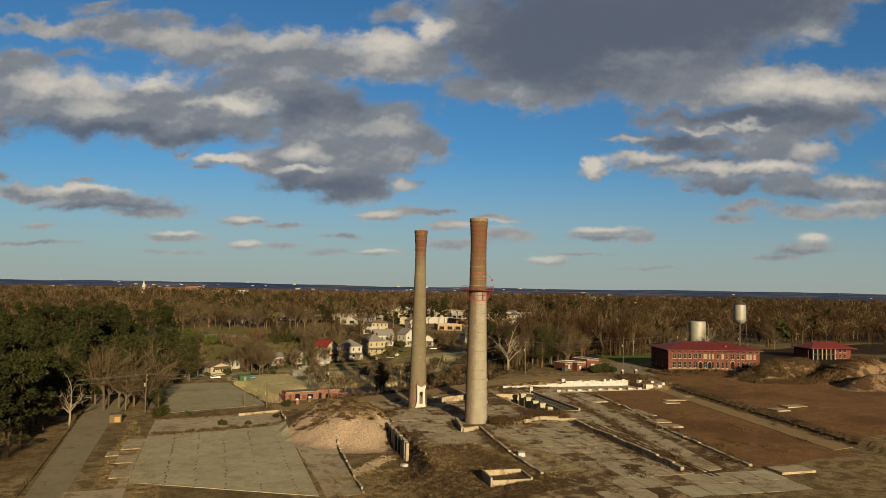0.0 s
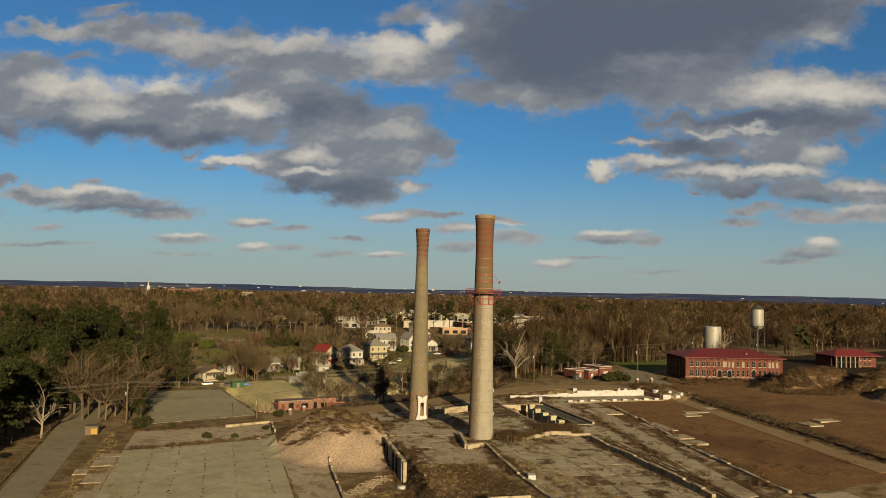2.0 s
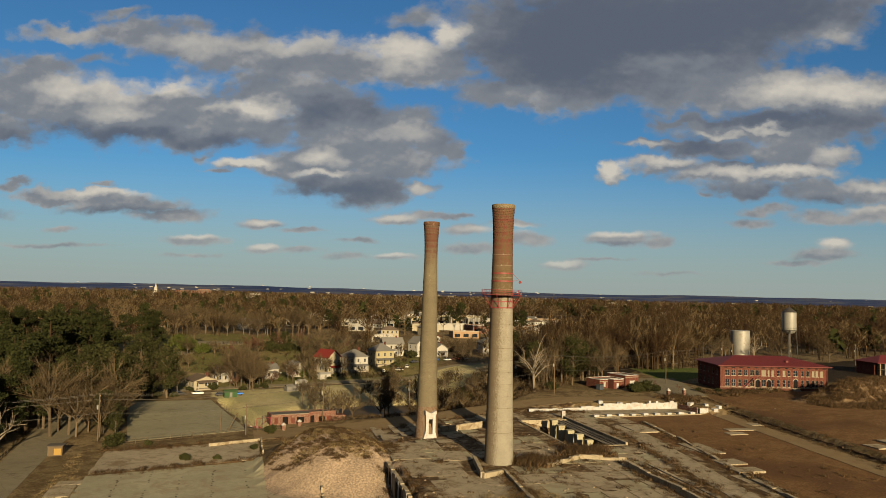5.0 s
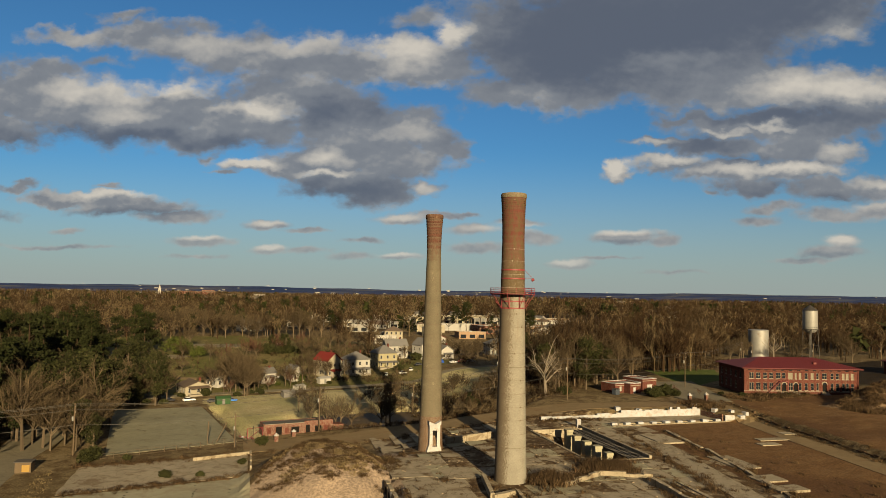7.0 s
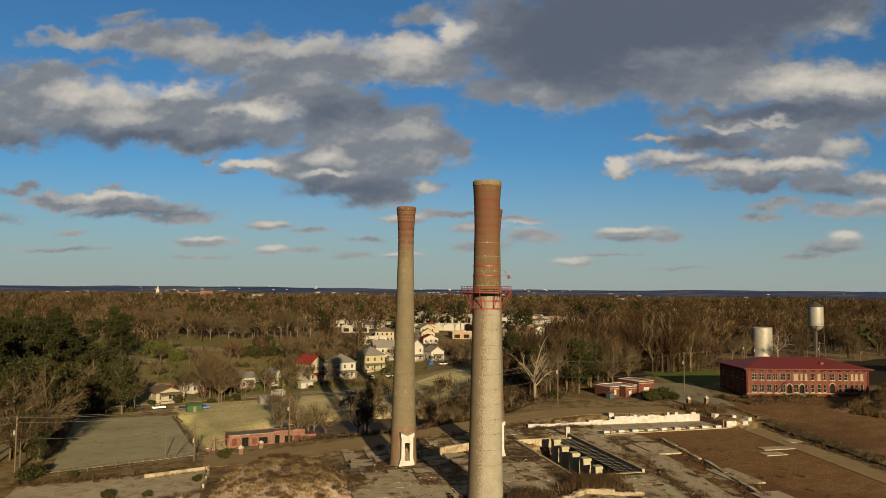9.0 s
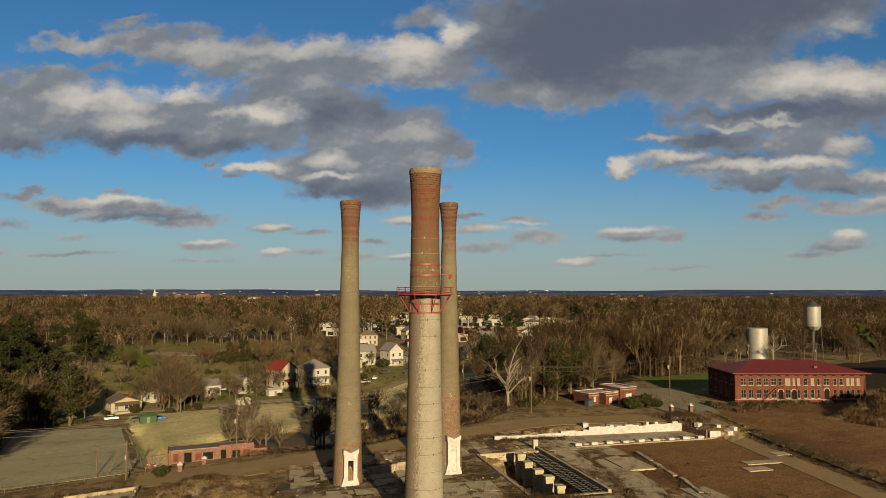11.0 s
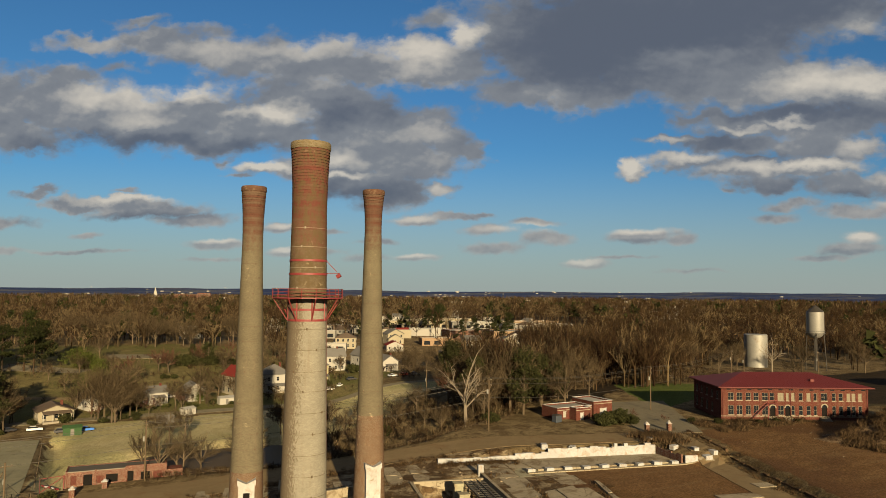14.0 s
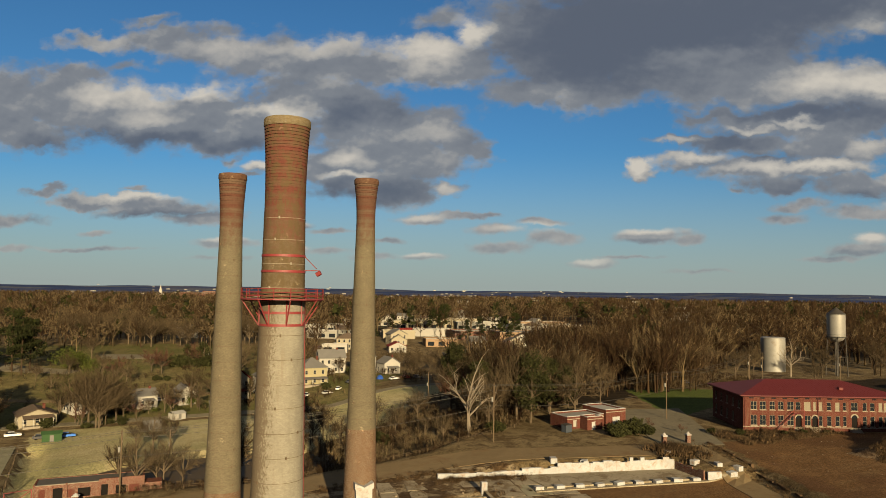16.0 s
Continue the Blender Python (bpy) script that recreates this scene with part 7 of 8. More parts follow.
commercial(346.0, 520.0, -9, 66, 26, 6.5, TAN_BLOCK, FLAT_ROOF, "long tan block warehouse with a flat roof", bays=False)
commercial(300.0, 540.0, -9, 24, 22, 6.0, DULL_RED, FLAT_ROOF, "red and pale shop building with a flat roof")
commercial(253.0, 552.0, -14, 22, 14, 5.5, CREAM_SIDING, FLAT_ROOF, "cream shop building with a pale roof", bays=False)
commercial(282.0, 566.0, -14, 34, 16, 5.0, PALE_BLOCK, FLAT_ROOF, "white block building with a pale flat roof", bays=False)
commercial(304.0, 640.0, -8, 52, 18, 6.5, CREAM_SIDING, DARK_ROOF, "row of shops with pale fascias")
commercial(352.0, 634.0, -8, 36, 18, 6.0, PALE_BLOCK, FLAT_ROOF, "row of shops with pale fascias")
commercial(226.0, 628.0, -20, 44, 22, 5.5, PALE_BLOCK, DARK_ROOF, "broad shop with a dark flat roof")
commercial(202.0, 560.0, -20, 20, 12, 5.0, PALE_BLOCK, FLAT_ROOF, "small white roadside shop")
commercial(238.0, 600.0, -20, 16, 12, 5.0, PALE_BLOCK, DARK_ROOF, "small white roadside shop")
commercial(392.0, 590.0, -8, 60, 22, 6.0, PALE_BLOCK, FLAT_ROOF, "long pale shop building with a flat roof")
commercial(420.0, 640.0, -8, 44, 20, 6.0, TAN_BLOCK, FLAT_ROOF, "long pale shop building with a flat roof")
commercial(190.0, 482.0, -20, 14, 10, 4.5, PALE_BLOCK, FLAT_ROOF, "small white roadside shop")
commercial(262.0, 500.0, -12, 20, 12, 4.8, TAN_BLOCK, DARK_ROOF, "small brown shop with a dark roof")
commercial(276.0, 700.0, -12, 40, 18, 6.0, PALE_BLOCK, FLAT_ROOF, "pale shop building behind the main row")
commercial(214.0, 710.0, -16, 36, 18, 6.5, PALE_BLOCK, FLAT_ROOF, "pale shop building behind the main row")
commercial(180.0, 650.0, -20, 30, 16, 6.0, PALE_BLOCK, FLAT_ROOF, "pale shop building behind the main row")
commercial(360.0, 700.0, -8, 46, 18, 6.5, CREAM_SIDING, DARK_ROOF, "cream shop building behind the main row")
rng = random.Random(71)
for i in range(26):
    u, d_ = rng.uniform(0.30, 0.62), rng.uniform(440, 900)
    az = math.atan(u)
    x, y = 60 + d_ * math.sin(az), 60 + d_ * math.cos(az)
    house(x, y, rng.uniform(-30, 30), rng.uniform(8, 13), rng.uniform(8, 11), rng.choice((3.2, 3.4, 6.2)), rng.uniform(2.4, 3.6), rng.choice((WHITE_SIDING, WHITE_SIDING, CREAM_SIDING, PALE_BLOCK)), rng.choice((GREY_SHINGLE, BROWN_SHINGLE, GREY_SHINGLE, RED_SHINGLE)),
          "small pale timber house near the shops", hip=rng.random() < 0.4, along=rng.choice("xy"), stack=False)
for i in range(9):
    u, d_ = rng.uniform(-0.02, 0.95), rng.uniform(900, 2000)
    az = math.atan(u)
    x, y = 60 + d_ * math.sin(az), 60 + d_ * math.cos(az)
    commercial(x, y, rng.uniform(-25, 25), rng.uniform(15, 40), rng.uniform(12, 18), rng.uniform(9, 13), rng.choice((PALE_BLOCK, TAN_BLOCK, PALE_BLOCK)), rng.choice((FLAT_ROOF, DARK_ROOF)), "far pale building above the woods", bays=False)

# pale roofs scattered to the horizon
rng = random.Random(83)
bm = boxed(-0.5, -0.5, 0.0, 0.5, 0.5, 1.0)
bmesh.ops.triangulate(bm, faces=bm.faces[:])
roof_v, roof_f = np.array([tuple(v.co) for v in bm.verts]) * np.array([2.2, 1.0, 0.55]) + np.array([0.0, 0.0, 1.6]), np.array([[v.index for v in f.verts] for f in bm.faces])
bm.free()
far_town = []
for i in range(120):
    az, d_ = radians(rng.choice((rng.uniform(-6, 60), rng.gauss(8, 6), rng.gauss(30, 5)))), rng.uniform(1500, 4300)
    far_town.append((60 + d_ * math.sin(az), 60 + d_ * math.cos(az), rng.uniform(3.5, 7.5), rng.uniform(-0.4, 0.4), 0))
tagged(stamp("distant_town", far_town, [(roof_v, roof_f)], [PALE_BLOCK], "tiny pale buildings scattered towards the hills"), category="buildings")
# church with a white spire, far off
ch = thing("church", at(138, 2000, 0, 1), "far white church with a pointed spire", "church")
part("nave", boxed(-9, -12, 0, 9, 14, 14), PALE_BLOCK, ch)
bm = bmesh.new()
gable_roof(bm, -9, -12, 9, 14, 14.2, 7, 0.5, 0.3, "y")
part("roof", bm, GREY_SHINGLE, ch)
part("tower", boxed(-3.5, -17, 0, 3.5, -12.01, 24), WHITE_SIDING, ch)
bm = bmesh.new()
lathe(bm, [(3.2, 24.0), (0.15, 36.0)], 8, 0, -14.5)
part("spire", bm, WHITE_SIDING, ch)
bt = thing("office_block", at(222, 1900, -10, 1), "far broad brick institutional building", "building")
part("wall_body", boxed(-42, -12, 0, 42, 12, 18), DULL_RED, bt)
part("roof", boxed(-43, -13, 18.01, 43, 13, 18.6), DARK_ROOF, bt)
part("upper_block", boxed(10, -8, 18.61, 40, 8, 22), DULL_RED, bt)


# second red-roofed building, east
def annex():
    L, D, E = 27.0, 12.0, 6.2
    t = thing("brick_building", pose(361.0, 254.5, ground_z(361, 255) - 0.3, 0, 0, -17), "brick hall with a red hipped roof and pale porch columns", "building")
    holes = [(2 + i * 2.9, 3.6 + i * 2.9, z0, z0 + 1.7) for i in range(8) for z0 in (1.0, 4.0)]
    bm = bmesh.new()
    pierced(bm, 0, L, 0, E, 0, 0.4, holes)
    wf = part("front_wall", bm, RED_BRICK, t)
    for h_ in holes:
        window_unit(wf, *h_, 0.0, GLASS_DARK, STONE_TRIM, True, 0)
    for dims in ((0, 0.41, 0, 0.4, D, E), (L - 0.4, 0.41, 0, L, D, E), (0.41, D - 0.4, 0, L - 0.41, D, E)):
        part("wall", boxed(*dims), RED_BRICK, t)
    bm = bmesh.new()
    hip_roof(bm, 0, -2.5, L, D, E + 0.3, 3.2, 1.0, 0.3)
    part("roof", bm, RED_ROOF, t)
    part("porch_floor", boxed(0.5, -3.0, 3.1, 15.0, -0.01, 3.35), DARK_STEEL, t)
    # flat black sheet in place of the shade inside the porch
    part("porch_screen", boxed(0.5, -1.4, 0, 15.0, -1.2, E), BLACKISH, t, "black panel standing in for the shaded porch")
    for i in range(6):
        x = 1.0 + i * 2.75
        part("porch_column", boxed(x - 0.2, -2.8, 0, x + 0.2, -2.4, E), STONE_TRIM, t)


annex()


# small red brick gatehouse
def gatehouse():
    t = thing("brick_gatehouse", pose(195.6, 256.5, 1.7, 0, 0, 4) @ Matrix.Diagonal((0.8, 0.85, 1.0, 1.0)), "low red brick gatehouse with white parapets and a flat roof", "building")
    L, D, E = 25.0, 10.5, 3.8

    def block(x0, y0, x1, y1, h, holes, nm):
        bm = bmesh.new()
        pierced(bm, x0, x1, 0, h, y0, y0 + 0.3, holes)
        wf = part(nm, bm, RED_BRICK, t)
        for xa, xb, za, zb in holes:
            g = part("door" if za < 0.5 else "window", boxed(xa, y0 + 0.14, za, xb, y0 + 0.18, zb), WHITEWALL if za < 0.5 else PALE_BLOCK, wf, "boarded white door" if za < 0.5 else "")
            part("window_frame", boxed(xa - 0.08, y0 - 0.04, zb, xb + 0.08, y0 + 0.13, zb + 0.16), WHITE_SIDING, g)
        for dims in ((x0, y0 + 0.301, 0, x0 + 0.3, y1, h), (x1 - 0.3, y0 + 0.301, 0, x1, y1, h), (x0 + 0.301, y1 - 0.3, 0, x1 - 0.301, y1, h)):
            part("wall", boxed(*dims), RED_BRICK, t)
        part("roof", boxed(x0 + 0.301, y0 + 0.301, h - 0.6, x1 - 0.301, y1 - 0.301, h - 0.35), FLAT_ROOF, t)
        for dims in ((x0 - 0.1, y0 - 0.1, h, x1 + 0.1, y0 + 0.35, h + 0.18), (x0 - 0.1, y1 - 0.35, h, x1 + 0.1, y1 + 0.1, h + 0.18), (x0 - 0.1, y0 + 0.351, h, x0 + 0.35, y1 - 0.351, h + 0.18), (x1 - 0.35, y0 + 0.351, h, x1 + 0.1, y1 - 0.351, h + 0.18)):
            part("parapet", boxed(*dims), WHITEWALL, t)
        part("band", boxed(x0 - 0.04, y0 - 0.05, h - 0.75, x1 + 0.04, y0 - 0.004, h - 0.55), STONE_TRIM, t)
    block(0, 1.5, 16.0, D, E, [(2.6, 4.0, 1.0, 2.6), (12.6, 14.2, 0.05, 2.4)], "front_wall")
    block(5.5, -2.2, 12.0, 1.48, E + 0.2, [(7.4, 9.0, 0.05, 2.5)], "porch_wall")
    block(16.02, 0.5, L, D + 2, E + 1.2, [(19.0, 22.4, 0.05, 2.8)], "hall_wall")


gatehouse()

# long red brick shed below the road
t = thing("brick_shed", pose(68.8, 261.3, ground_z(78, 262) - 0.3, 0, 0, -0.5), "long low dull red brick shed with boarded openings", "shed")
holes = [(1.0, 2.2, 0.6, 2.6), (3.6, 5.4, 0.2, 2.7), (6.3, 7.6, 0.7, 2.3), (8.2, 10.6, 0.6, 2.4), (12.6, 13.9, 0.2, 2.7), (15.4, 17.4, 0.6, 2.3), (18.0, 20.0, 0.6, 2.3)]
bm = bmesh.new()
pierced(bm, 0, 12.2, 0, 3.4, 0, 0.35, [h_ for h_ in holes if h_[1] < 12])
pierced(bm, 12.2, 21.0, 0, 3.9, 0, 0.35, [h_ for h_ in holes if h_[1] > 12])
wf = part("front_wall", bm, DULL_RED, t)
for i, (xa, xb, za, zb) in enumerate(holes):
    part("boarded_opening", boxed(xa, 0.16, za, xb, 0.22, zb), BLACKISH if i in (1, 3, 4, 5) else RED_BRICK, wf)
for dims in ((0, 0.351, 0, 0.35, 6.5, 3.4), (20.65, 0.351, 0, 21.0, 6.5, 3.9), (0.351, 6.15, 0, 20.649, 6.5, 3.4)):
    part("wall", boxed(*dims), DULL_RED, t)
part("roof", boxed(0.1, 0.36, 3.1, 20.6, 6.14, 3.3), DARK_ROOF, t)
for x in (0.0, 5.9, 12.1, 20.6):
    part("pilaster", chamfered(x, -0.15, 0, x + 0.4, -0.003, 3.7, 0.03), DULL_RED, t)
part("coping", boxed(-0.05, -0.1, 3.403, 12.19, 0.4, 3.52), STONE_TRIM, t)
part("side_wing", boxed(21.02, 0.5, 0, 24.5, 4.0, 2.2), DULL_RED, t)


def pillar(x, y, h, w, label):
    t = thing("gate_pillar", at(x, y, -10, 0.2), label, "pillar", "gate pillars")
    part("shaft", chamfered(-w, -w, 0, w, w, h * 0.72, 0.03), DULL_RED, t)
    part("cap", chamfered(-w - 0.12, -w - 0.12, h * 0.72 + 0.003, w + 0.12, w + 0.12, h * 0.82, 0.03), WHITEWALL, t)
    bm = bmesh.new()
    lathe(bm, [(w + 0.05, h * 0.82 + 0.003), (w * 0.7, h * 0.93), (0.08, h * 1.02)], 10)
    part("finial", bm, WHITEWALL, t)


pillar(208.2, 234.0, 3.0, 0.5, "brick gate pillar with a white pointed cap")
pillar(214.8, 232.9, 3.0, 0.5, "brick gate pillar with a white pointed cap")
pillar(70.8, 252.8, 2.5, 0.55, "brick gate pillar with a white cap")
pillar(76.9, 257.7, 2.2, 0.55, "brick gate pillar with a white cap")

# water tanks
t = thing("standpipe_tank", pose(375.5, 347.5, ground_z(375, 347) - 0.3) @ Matrix.Diagonal((1, 1, 1.14, 1)), "weathered silver steel standpipe tank", "water tank")
bm = bmesh.new()
lathe(bm, [(5.6, 0), (5.6, 14.6), (5.3, 14.8)], 40)
part("shell", bm, GALVANISED, t, smooth=True)
for z in (3.6, 7.2, 10.8, 14.4):
    bm = bmesh.new()
    lathe(bm, [(5.6, z), (5.68, z), (5.68, z + 0.15), (5.6, z + 0.15)], 40)
    part("seam_ring", bm, GALVANISED, t)
t = thing("water_tower", pose(386.5, 321.5, ground_z(386, 321) - 0.3) @ Matrix.Diagonal((1, 1, 1.05, 1)), "silver steel water tower on braced legs with a conical roof", "water tower")
bm = bmesh.new()
lathe(bm, [(0.5, 15.2), (2.59, 16.0), (3.85, 17.6), (3.92, 18.0), (3.92, 27.6)], 40)
part("tank", bm, GALVANISED, t, smooth=True)
bm = bmesh.new()
lathe(bm, [(4.14, 27.6), (0.2, 30.6)], 24)
part("roof", bm, DARK_STEEL, t)
for i in range(4):
    a_ = math.pi / 4 + i * math.pi / 2
    part("leg", rods([((4.59 * math.cos(a_), 4.59 * math.sin(a_), 0), (3.70 * math.cos(a_), 3.70 * math.sin(a_), 18.0))], 0.2, 8), DARK_STEEL, t)
    b_ = a_ + math.pi / 2
    for z0, z1 in ((0.5, 8.5), (9.0, 17.0)):
        part("brace", rods([((4.51 * math.cos(a_), 4.51 * math.sin(a_), z0), (4.07 * math.cos(b_), 4.07 * math.sin(b_), z1))], 0.06, 5), DARK_STEEL, t)
    part("girt", rods([((4.22 * math.cos(a_), 4.22 * math.sin(a_), 8.8), (4.22 * math.cos(b_), 4.22 * math.sin(b_), 8.8))], 0.1, 5), DARK_STEEL, t)
part("riser", rods([((0, 0, 0), (0, 0, 15.3))], 0.4, 10), DARK_STEEL, t)
bm = bmesh.new()
lathe(bm, [(3.96, 17.6), (4.59, 17.6), (4.59, 17.75), (3.96, 17.75)], 32)
part("walkway", bm, DARK_STEEL, t)
part("walkway_rail", rods([((4.55 * math.cos(i * 0.3927), 4.55 * math.sin(i * 0.3927), 18.7), (4.55 * math.cos(i * 0.3927 + 0.3927), 4.55 * math.sin(i * 0.3927 + 0.3927), 18.7)) for i in range(16)], 0.04, 4), DARK_STEEL, t)


# ---------------------------------------------------------------- poles, wires, fences
def power_pole(x, y, h, turn=80.0, arms=2):
    t = thing("power_pole", at(x, y, turn, 0.3), "weathered timber power pole with cross arms", "pole", "power poles")
    part("pole", rods([((0, 0, 0), (0, 0, h + 0.3))], 0.17, 8), POLE_WOOD, t)
    for i in range(arms):
        z = h - 0.5 - i * 1.5
        arm = part("cross_arm", boxed(-1.3, -0.24, z - 0.07, 1.3, -0.12, z + 0.07), POLE_WOOD, t)
        for px in (-1.15, -0.45, 0.45, 1.15):
            part("insulator", rods([((px, -0.18, z + 0.07), (px, -0.18, z + 0.3))], 0.06, 6), STONE_TRIM, arm)
    if arms:
        part("transformer", rods([((0.0, 0.42, h - 4.2), (0.0, 0.42, h - 3.1))], 0.26, 10), GALVANISED, t)


POLES = [(-42.0, 262.0, 12.5), (19.6, 254.3, 13.2), (85.0, 259.6, 13.4), (169.1, 250.6, 14.4), (233.0, 261.4, 14.0), (318.0, 309.0, 13.0)]
for x, y, h in POLES:
    power_pole(x, y, h, 90 if x < 200 else 60)
for x, y, h in ((129.0, 291.0, 11.0), (176.0, 310.0, 12.0), (207.0, 285.0, 12.0), (322.0, 306.0, 12.0), (309.0, 340.0, 11.0), (96.5, 301.0, 5.5), (58.8, 249.6, 9.0), (-16.0, 215.0, 11.0), (360.0, 300.0, 12.0), (400.0, 290.0, 12.0)):
    power_pole(x, y, h, 20, 1)
for k in range(len(POLES) - 1):
    (xa, ya, ha), (xb, yb, hb) = POLES[k], POLES[k + 1]
    for dz, off in ((-0.3, 1.1), (-0.3, -1.1), (-1.8, 0.9), (-5.5, 0.0)):
        za, zb = ground_z(xa, ya) + ha + dz, ground_z(xb, yb) + hb + dz
        run = [Vector((xa + (xb - xa) * i / 10, ya + (yb - ya) * i / 10 + off, za + (zb - za) * i / 10 - 6.0 * (i / 10) * (1 - i / 10))) for i in range(11)]
        w_ob = part("power_line", tube(run, 0.045, 3), DARK_STEEL)
        tagged(w_ob, "dark sagging power line between timber poles", "cable", "power lines")


def fence(points, h, spacing, label, rails=2):
    t = thing("fence", pose(0, 0, 0), label, "fence", "fences")
    for (ax, ay), (bx_, by_) in zip(points, points[1:]):
        ln = math.hypot(bx_ - ax, by_ - ay)
        n_ = max(1, int(ln / spacing))
        q = [Vector((ax + (bx_ - ax) * i / n_, ay + (by_ - ay) * i / n_, 0)) for i in range(n_ + 1)]
        for v in q:
            v.z = ground_z(v.x, v.y)
        for v in q[:-1]:
            part("post", rods([(v - Vector((0, 0, 0.3)), v + Vector((0, 0, h)))], 0.06, 5), POLE_WOOD, t)
        for r_ in range(rails):
            z = h * (1.0 - 0.42 * r_)
            part("rail", tube([v + Vector((0, 0, z)) for v in q], 0.035, 4), POLE_WOOD, t)


fence([(26, 247), (44, 250.5), (59.6, 254), (70, 253)], 1.5, 3.0, "weathered wire fence along the car park", 3)
fence([(62.6, 264), (58.9, 317)], 1.2, 3.5, "timber post fence beside the car park")
fence([(90.5, 259.5), (101, 255.5), (114.5, 249.5), (131, 249.0)], 0.9, 3.0, "pale guard rail along the works road")
fence([(136, 249.5), (153, 251.5), (170, 258), (186, 266)], 0.9, 3.0, "pale guard rail along the works road")
fence([(-17, 118), (-9.3, 175), (-0.5, 250)], 1.5, 3.0, "dark fence beside the lane", 3)
fence([(280, 222), (296, 214), (312, 208)], 1.6, 2.5, "dark yard fence at the office corner", 3)

# striped barrier by the shed
bar = thing("striped_barrier", pose(63.4, 271.5, ground_z(64, 271)), "red and white striped road barrier", "barrier")
for i in range(5):
    q = Vector((0.75 * i, -0.95 * i, 0.75))
    part("bar_piece", rods([(q, q + Vector((0.74, -0.94, 0)))], 0.22, 6), WHITEWALL if i % 2 else RUST_RED, bar)
for q in (Vector((0.3, -0.4, 0)), Vector((3.3, -4.2, 0))):
    part("leg", rods([(q - Vector((0, 0, 0.2)), q + Vector((0, 0, 0.8)))], 0.07, 5), DARK_STEEL, bar)
gate = thing("gate_frame", pose(64.0, 259.8, ground_z(65, 260)), "rusty red steel gate frame", "gate")
part("gate_post", rods([((0, 0, -0.2), (0, 0, 3.4))], 0.12, 6), RUST_RED, gate)
part("gate_post", rods([((4.6, 1.4, -0.2), (4.6, 1.4, 3.4))], 0.12, 6), RUST_RED, gate)
part("gate_bar", rods([((0, 0, 3.3), (4.6, 1.4, 3.3)), ((0, 0, 0.3), (4.6, 1.4, 3.2))], 0.08, 5), RUST_RED, gate)
for x, y in ((59.2, 250.5), (64.5, 254.0)):
    pp = thing("guy_post", pose(x, y, ground_z(x, y)), "leaning steel guy post", "post")
    part("post", rods([((0, 0, -0.3), (0, 0, 4.5))], 0.09, 5), DARK_STEEL, pp)
    part("guy", rods([((0, 0, 4.4), (3.6, 1.5, 0.0))], 0.04, 4), DARK_STEEL, pp)

t = thing("skip_bin", at(193.5, 255.0, 12), "dark blue steel waste bin beside the gatehouse", "bin")
part("bin_body", chamfered(-1.1, -0.9, 0, 1.1, 0.9, 1.9, 0.06), plain("blue_grey_steel", (0.06, 0.075, 0.10), 0.6, 0.3), t)
part("bin_lid", chamfered(-1.2, -1.0, 1.905, 1.2, 1.0, 2.1, 0.05), DARK_STEEL, t)
for x, y, lean in ((52.5, 256.0, 1.0), (55.0, 257.0, 26.0)):
    t = thing("leaning_post", at(x, y, 70) @ pose(0, 0, 0, lean, 0, 0), "weathered timber post by the car park edge", "post", "old posts")
    part("shaft", rods([((0, 0, -0.3), (0, 0, 6.2))], 0.14, 7), POLE_WOOD, t)

# kiosk by the lane
t = thing("guard_kiosk", pose(10.3, 240.8, ground_z(10, 241) - 0.1, 0, 0, -12), "small dark guard hut with a yellow plywood panel", "hut")
bm = bmesh.new()
pierced(bm, -1.7, 1.7, 0, 2.5, -1.2, -1.1, [(-0.3, 1.4, 0.3, 1.9)])
part("front", bm, POLE_WOOD, t)
part("panel", boxed(-0.28, -1.17, 0.32, 1.38, -1.11, 1.88), YELLOW_BOARD, t, "yellow plywood panel")
for dims in ((-1.7, -1.09, 0, -1.6, 1.2, 2.5), (1.6, -1.09, 0, 1.7, 1.2, 2.5), (-1.59, 1.1, 0, 1.59, 1.2, 2.5)):
    part("side", boxed(*dims), POLE_WOOD, t)
part("roof", chamfered(-2.0, -1.6, 2.503, 2.0, 1.5, 2.7, 0.04), DARK_ROOF, t)


# ---------------------------------------------------------------- vehicles
def car_paint(name, colour):
    n, b = surface(name, 0.3)
    n.plug(n.mix(n.noise(world_place(n), 3.0), colour, tuple(c_ * 0.85 for c_ in colour)), b.inputs["Base Color"])
    b.inputs["Specular IOR Level"].default_value = 0.5
    return MATS[name]


PAINTS = {"white": car_paint("white_car_paint", (0.50, 0.50, 0.49)), "blue": car_paint("blue_car_paint", (0.03, 0.12, 0.42)), "dark": car_paint("dark_car_paint", (0.03, 0.03, 0.035)),
          "silver": car_paint("silver_car_paint", (0.45, 0.46, 0.47)), "red": car_paint("red_car_paint", (0.32, 0.04, 0.03))}


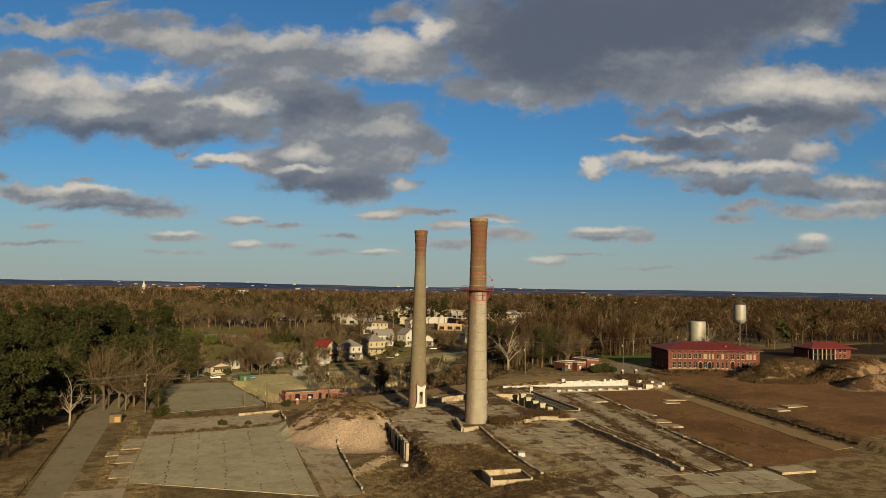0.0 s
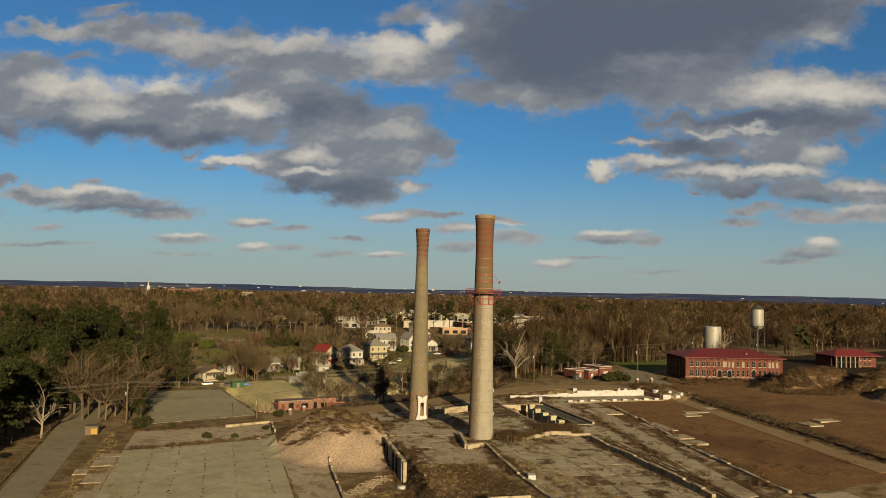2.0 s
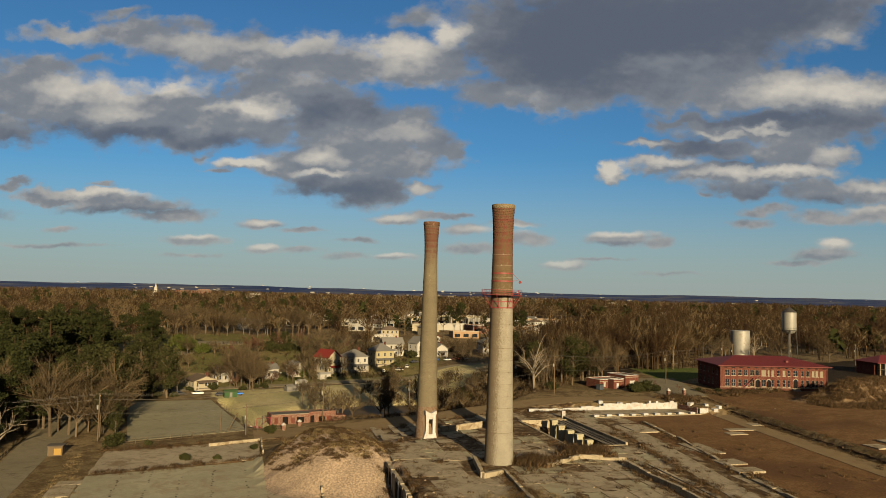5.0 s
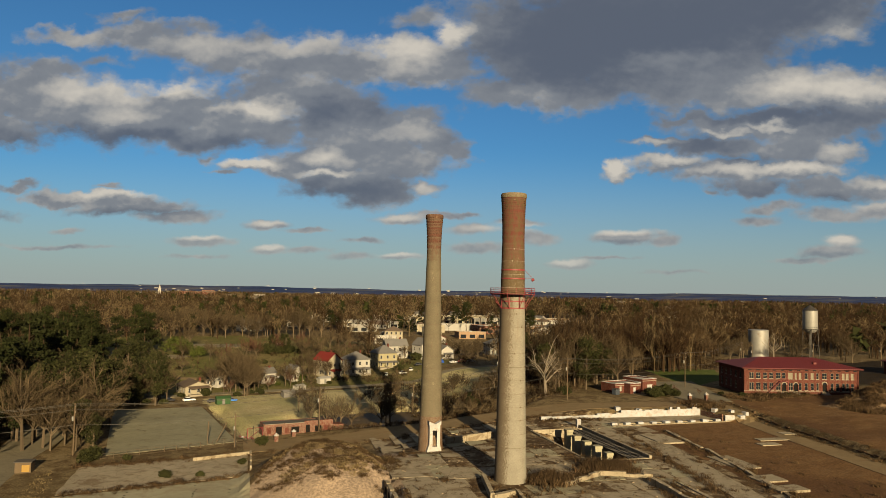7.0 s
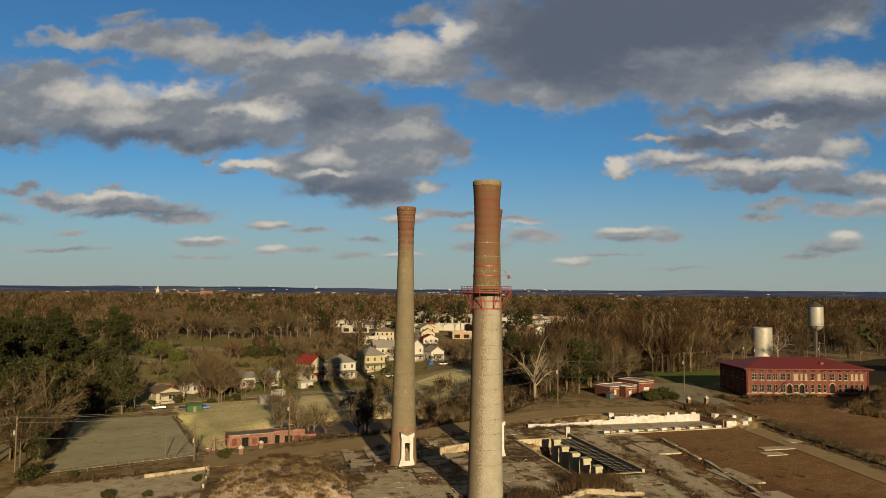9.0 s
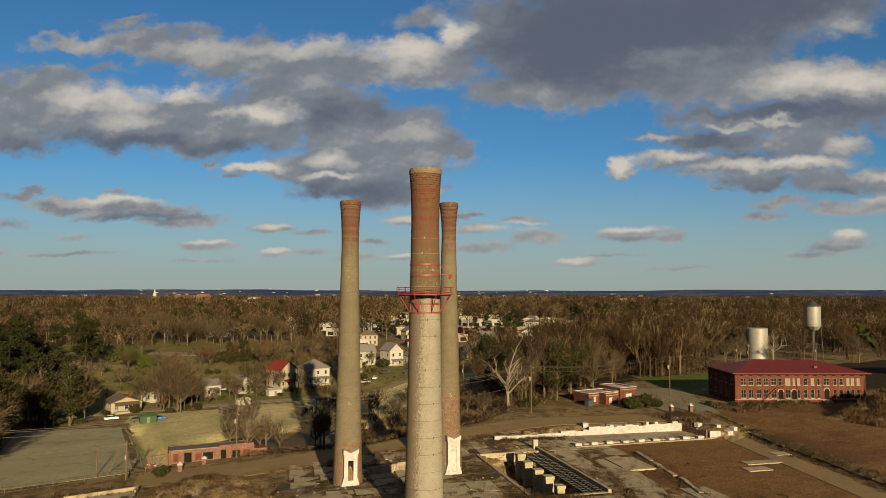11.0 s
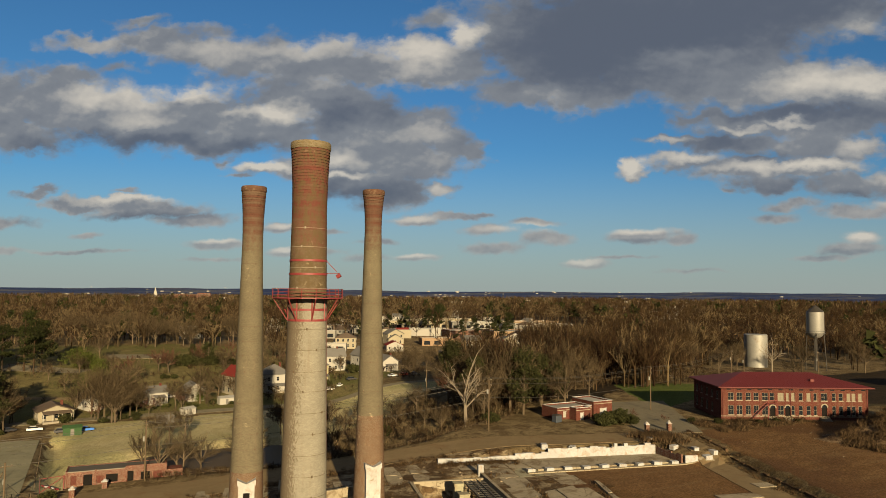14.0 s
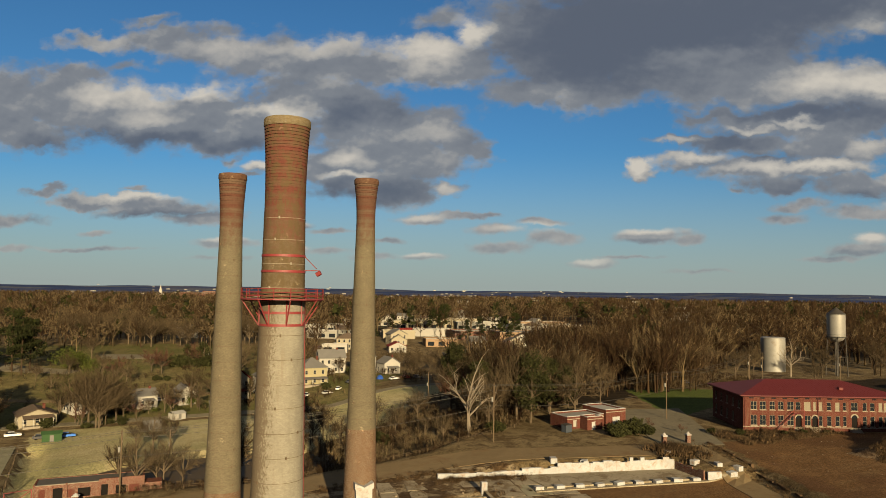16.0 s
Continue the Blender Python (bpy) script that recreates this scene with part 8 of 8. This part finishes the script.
def car(x, y, turn, colour):
    t = thing("parked_car", at(x, y, turn), colour + " parked car beside the street", "car", "parked cars")
    bm = bmesh.new()
    prof = [(-2.2, 0.35), (2.2, 0.35), (2.25, 0.75), (1.2, 0.92), (-1.9, 0.95), (-2.25, 0.8)]
    lo = [bm.verts.new((px, -0.88, pz)) for px, pz in prof]
    hi = [bm.verts.new((px, 0.88, pz)) for px, pz in prof]
    bm.faces.new(lo)
    bm.faces.new(hi[::-1])
    for i in range(len(prof)):
        j = (i + 1) % len(prof)
        bm.faces.new((lo[i], hi[i], hi[j], lo[j]))
    body = part("body", bm, PAINTS[colour], t)
    bm = bmesh.new()
    lo = [bm.verts.new((px, py, 0.94)) for px, py in ((1.1, -0.82), (1.1, 0.82), (-1.8, 0.82), (-1.8, -0.82))]
    hi = [bm.verts.new((px, py, 1.42)) for px, py in ((0.4, -0.66), (0.4, 0.66), (-1.3, 0.66), (-1.3, -0.66))]
    bm.faces.new(hi)
    for i in range(4):
        bm.faces.new((lo[i], lo[(i + 1) % 4], hi[(i + 1) % 4], hi[i]))
    part("cabin_glass", bm, GLASS_DARK, t)
    part("roof_panel", boxed(-1.28, -0.66, 1.425, 0.38, 0.66, 1.47), PAINTS[colour], t)
    for px in (-1.35, 1.4):
        for py in (-0.86, 0.66):
            wheel = part("wheel", rods([((px, py, 0.33), (px, py + 0.2, 0.33))], 0.33, 12), TYRE, t)


for row in ((55.0, 334.0, 10, "white"), (69.5, 328.0, 8, "blue"), (63.0, 327.5, 5, "dark"), (48.0, 334.5, 40, "dark"), (158.0, 372.0, 20, "silver"), (163.0, 374.0, 60, "white"), (170.0, 380.0, 10, "dark"),
            (188.0, 377.0, 15, "silver"), (194.0, 379.0, 30, "red"), (199.0, 378.0, 5, "dark"), (96.0, 377.0, 20, "silver"), (120.0, 480.0, 0, "white"), (296.0, 322.0, 10, "dark"), (150.0, 374.0, 70, "white"),
            (282.0, 600.0, 0, "silver"), (290.0, 602.0, 0, "dark"), (298.0, 600.0, 0, "white"), (310.0, 604.0, 0, "red"), (318.0, 606.0, 0, "silver"), (186.0, 500.0, 30, "dark"), (192.0, 505.0, 30, "white"), (198.0, 510.0, 30, "silver")):
    car(*row)
tp = thing("tarpaulin", at(183.0, 381.0, 0), "bright blue tarpaulin over a heap", "tarpaulin")
bm = bmesh.new()
lathe(bm, [(1.6, -0.1), (1.3, 0.9), (0.6, 1.6), (0.1, 1.8)], 7)
part("sheet", bm, BLUE_TARP, tp)

# red ladder and hoist on the tallest chimney
for z0, z1 in ((2.5, 14.0), (14.05, 26.0), (26.05, 38.4)):
    a_ = radians(14)
    c_ = Vector((math.cos(a_), math.sin(a_), 0))
    s_ = Vector((-math.sin(a_), math.cos(a_), 0)) * 0.25
    lad = part("ladder", rods([(c_ * (rad_f(z0) + 0.22) + s_ * k + Vector((0, 0, z0)), c_ * (rad_f(z1) + 0.22) + s_ * k + Vector((0, 0, z1))) for k in (-1, 1)], 0.05, 4), RUST_RED, front, "rusty red steel ladder")
    zz = z0 + 0.4
    while zz < z1:
        part("rung", rods([(c_ * (rad_f(zz) + 0.22) - s_ + Vector((0, 0, zz)), c_ * (rad_f(zz) + 0.22) + s_ + Vector((0, 0, zz)))], 0.03, 4), RUST_RED, lad)
        zz += 0.8
hc = Vector((0.89, -0.456, 0))
hoist = part("hoist_arm", rods([(hc * 2.4 + Vector((0, 0, 42.0)), hc * 4.2 + Vector((0, 0, 42.0))), (hc * 2.4 + Vector((0, 0, 43.7)), hc * 3.9 + Vector((0, 0, 42.2)))], 0.05, 5), RUST_RED, front, "red steel hoist arm")
part("floodlight", rods([(hc * 3.9 + Vector((0, 0, 41.5)), hc * 4.4 + Vector((0, 0, 41.8)))], 0.28, 8), RUST_RED, hoist, "red floodlight housing")

# bushes and small trees round the works
rng = random.Random(91)
for x, y, k, s_ in ((88, 297, "bare", 0.7), (217, 250, "russet", 0.38), (222, 243, "russet", 0.3), (230, 241, "bush", 0.6), (236, 236, "bush", 0.6), (246, 231, "bush", 0.45), (252, 230, "bush", 0.5), (258, 228, "bush", 0.4),
                    (66, 250, "bush", 1.0), (32, 245, "bush", 0.6), (57.5, 230, "bush", 0.6), (40, 224, "bush", 0.7), (47, 222, "bush", 0.5), (118, 386, "spring", 1.0), (106, 368, "spring", 0.8), (70, 440, "spring", 1.2),
                    (60, 452, "spring", 1.3), (80, 420, "russet", 1.2), (98, 432, "russet", 1.3), (112, 446, "russet", 1.3), (120, 448, "bush", 1.8), (126, 444, "bush", 1.6), (153, 290, "bush", 1.4), (176, 262, "bush", 1.2),
                    (160, 380, "bush", 1.1), (177, 398, "bush", 1.6), (300, 520, "pine", 0.8), (286, 512, "pine", 0.75), (317, 508, "pine", 0.6), (150, 286, "pine", 0.28), (96, 341, "bush", 0.7), (84, 342, "bush", 0.6), (238, 330, "bare", 0.9),
                    (320, 318, "bare", 1.05), (340, 330, "bare", 1.1), (362, 326, "dead", 1.15), (352, 338, "bare", 1.0), (306, 335, "bare", 1.0), (372, 318, "bare", 1.0), (330, 345, "bare", 1.1), (400, 306, "bare", 1.1), (410, 320, "bare", 1.2), (345, 300, "bare", 0.8)):
    tree(k, x, y, s_)
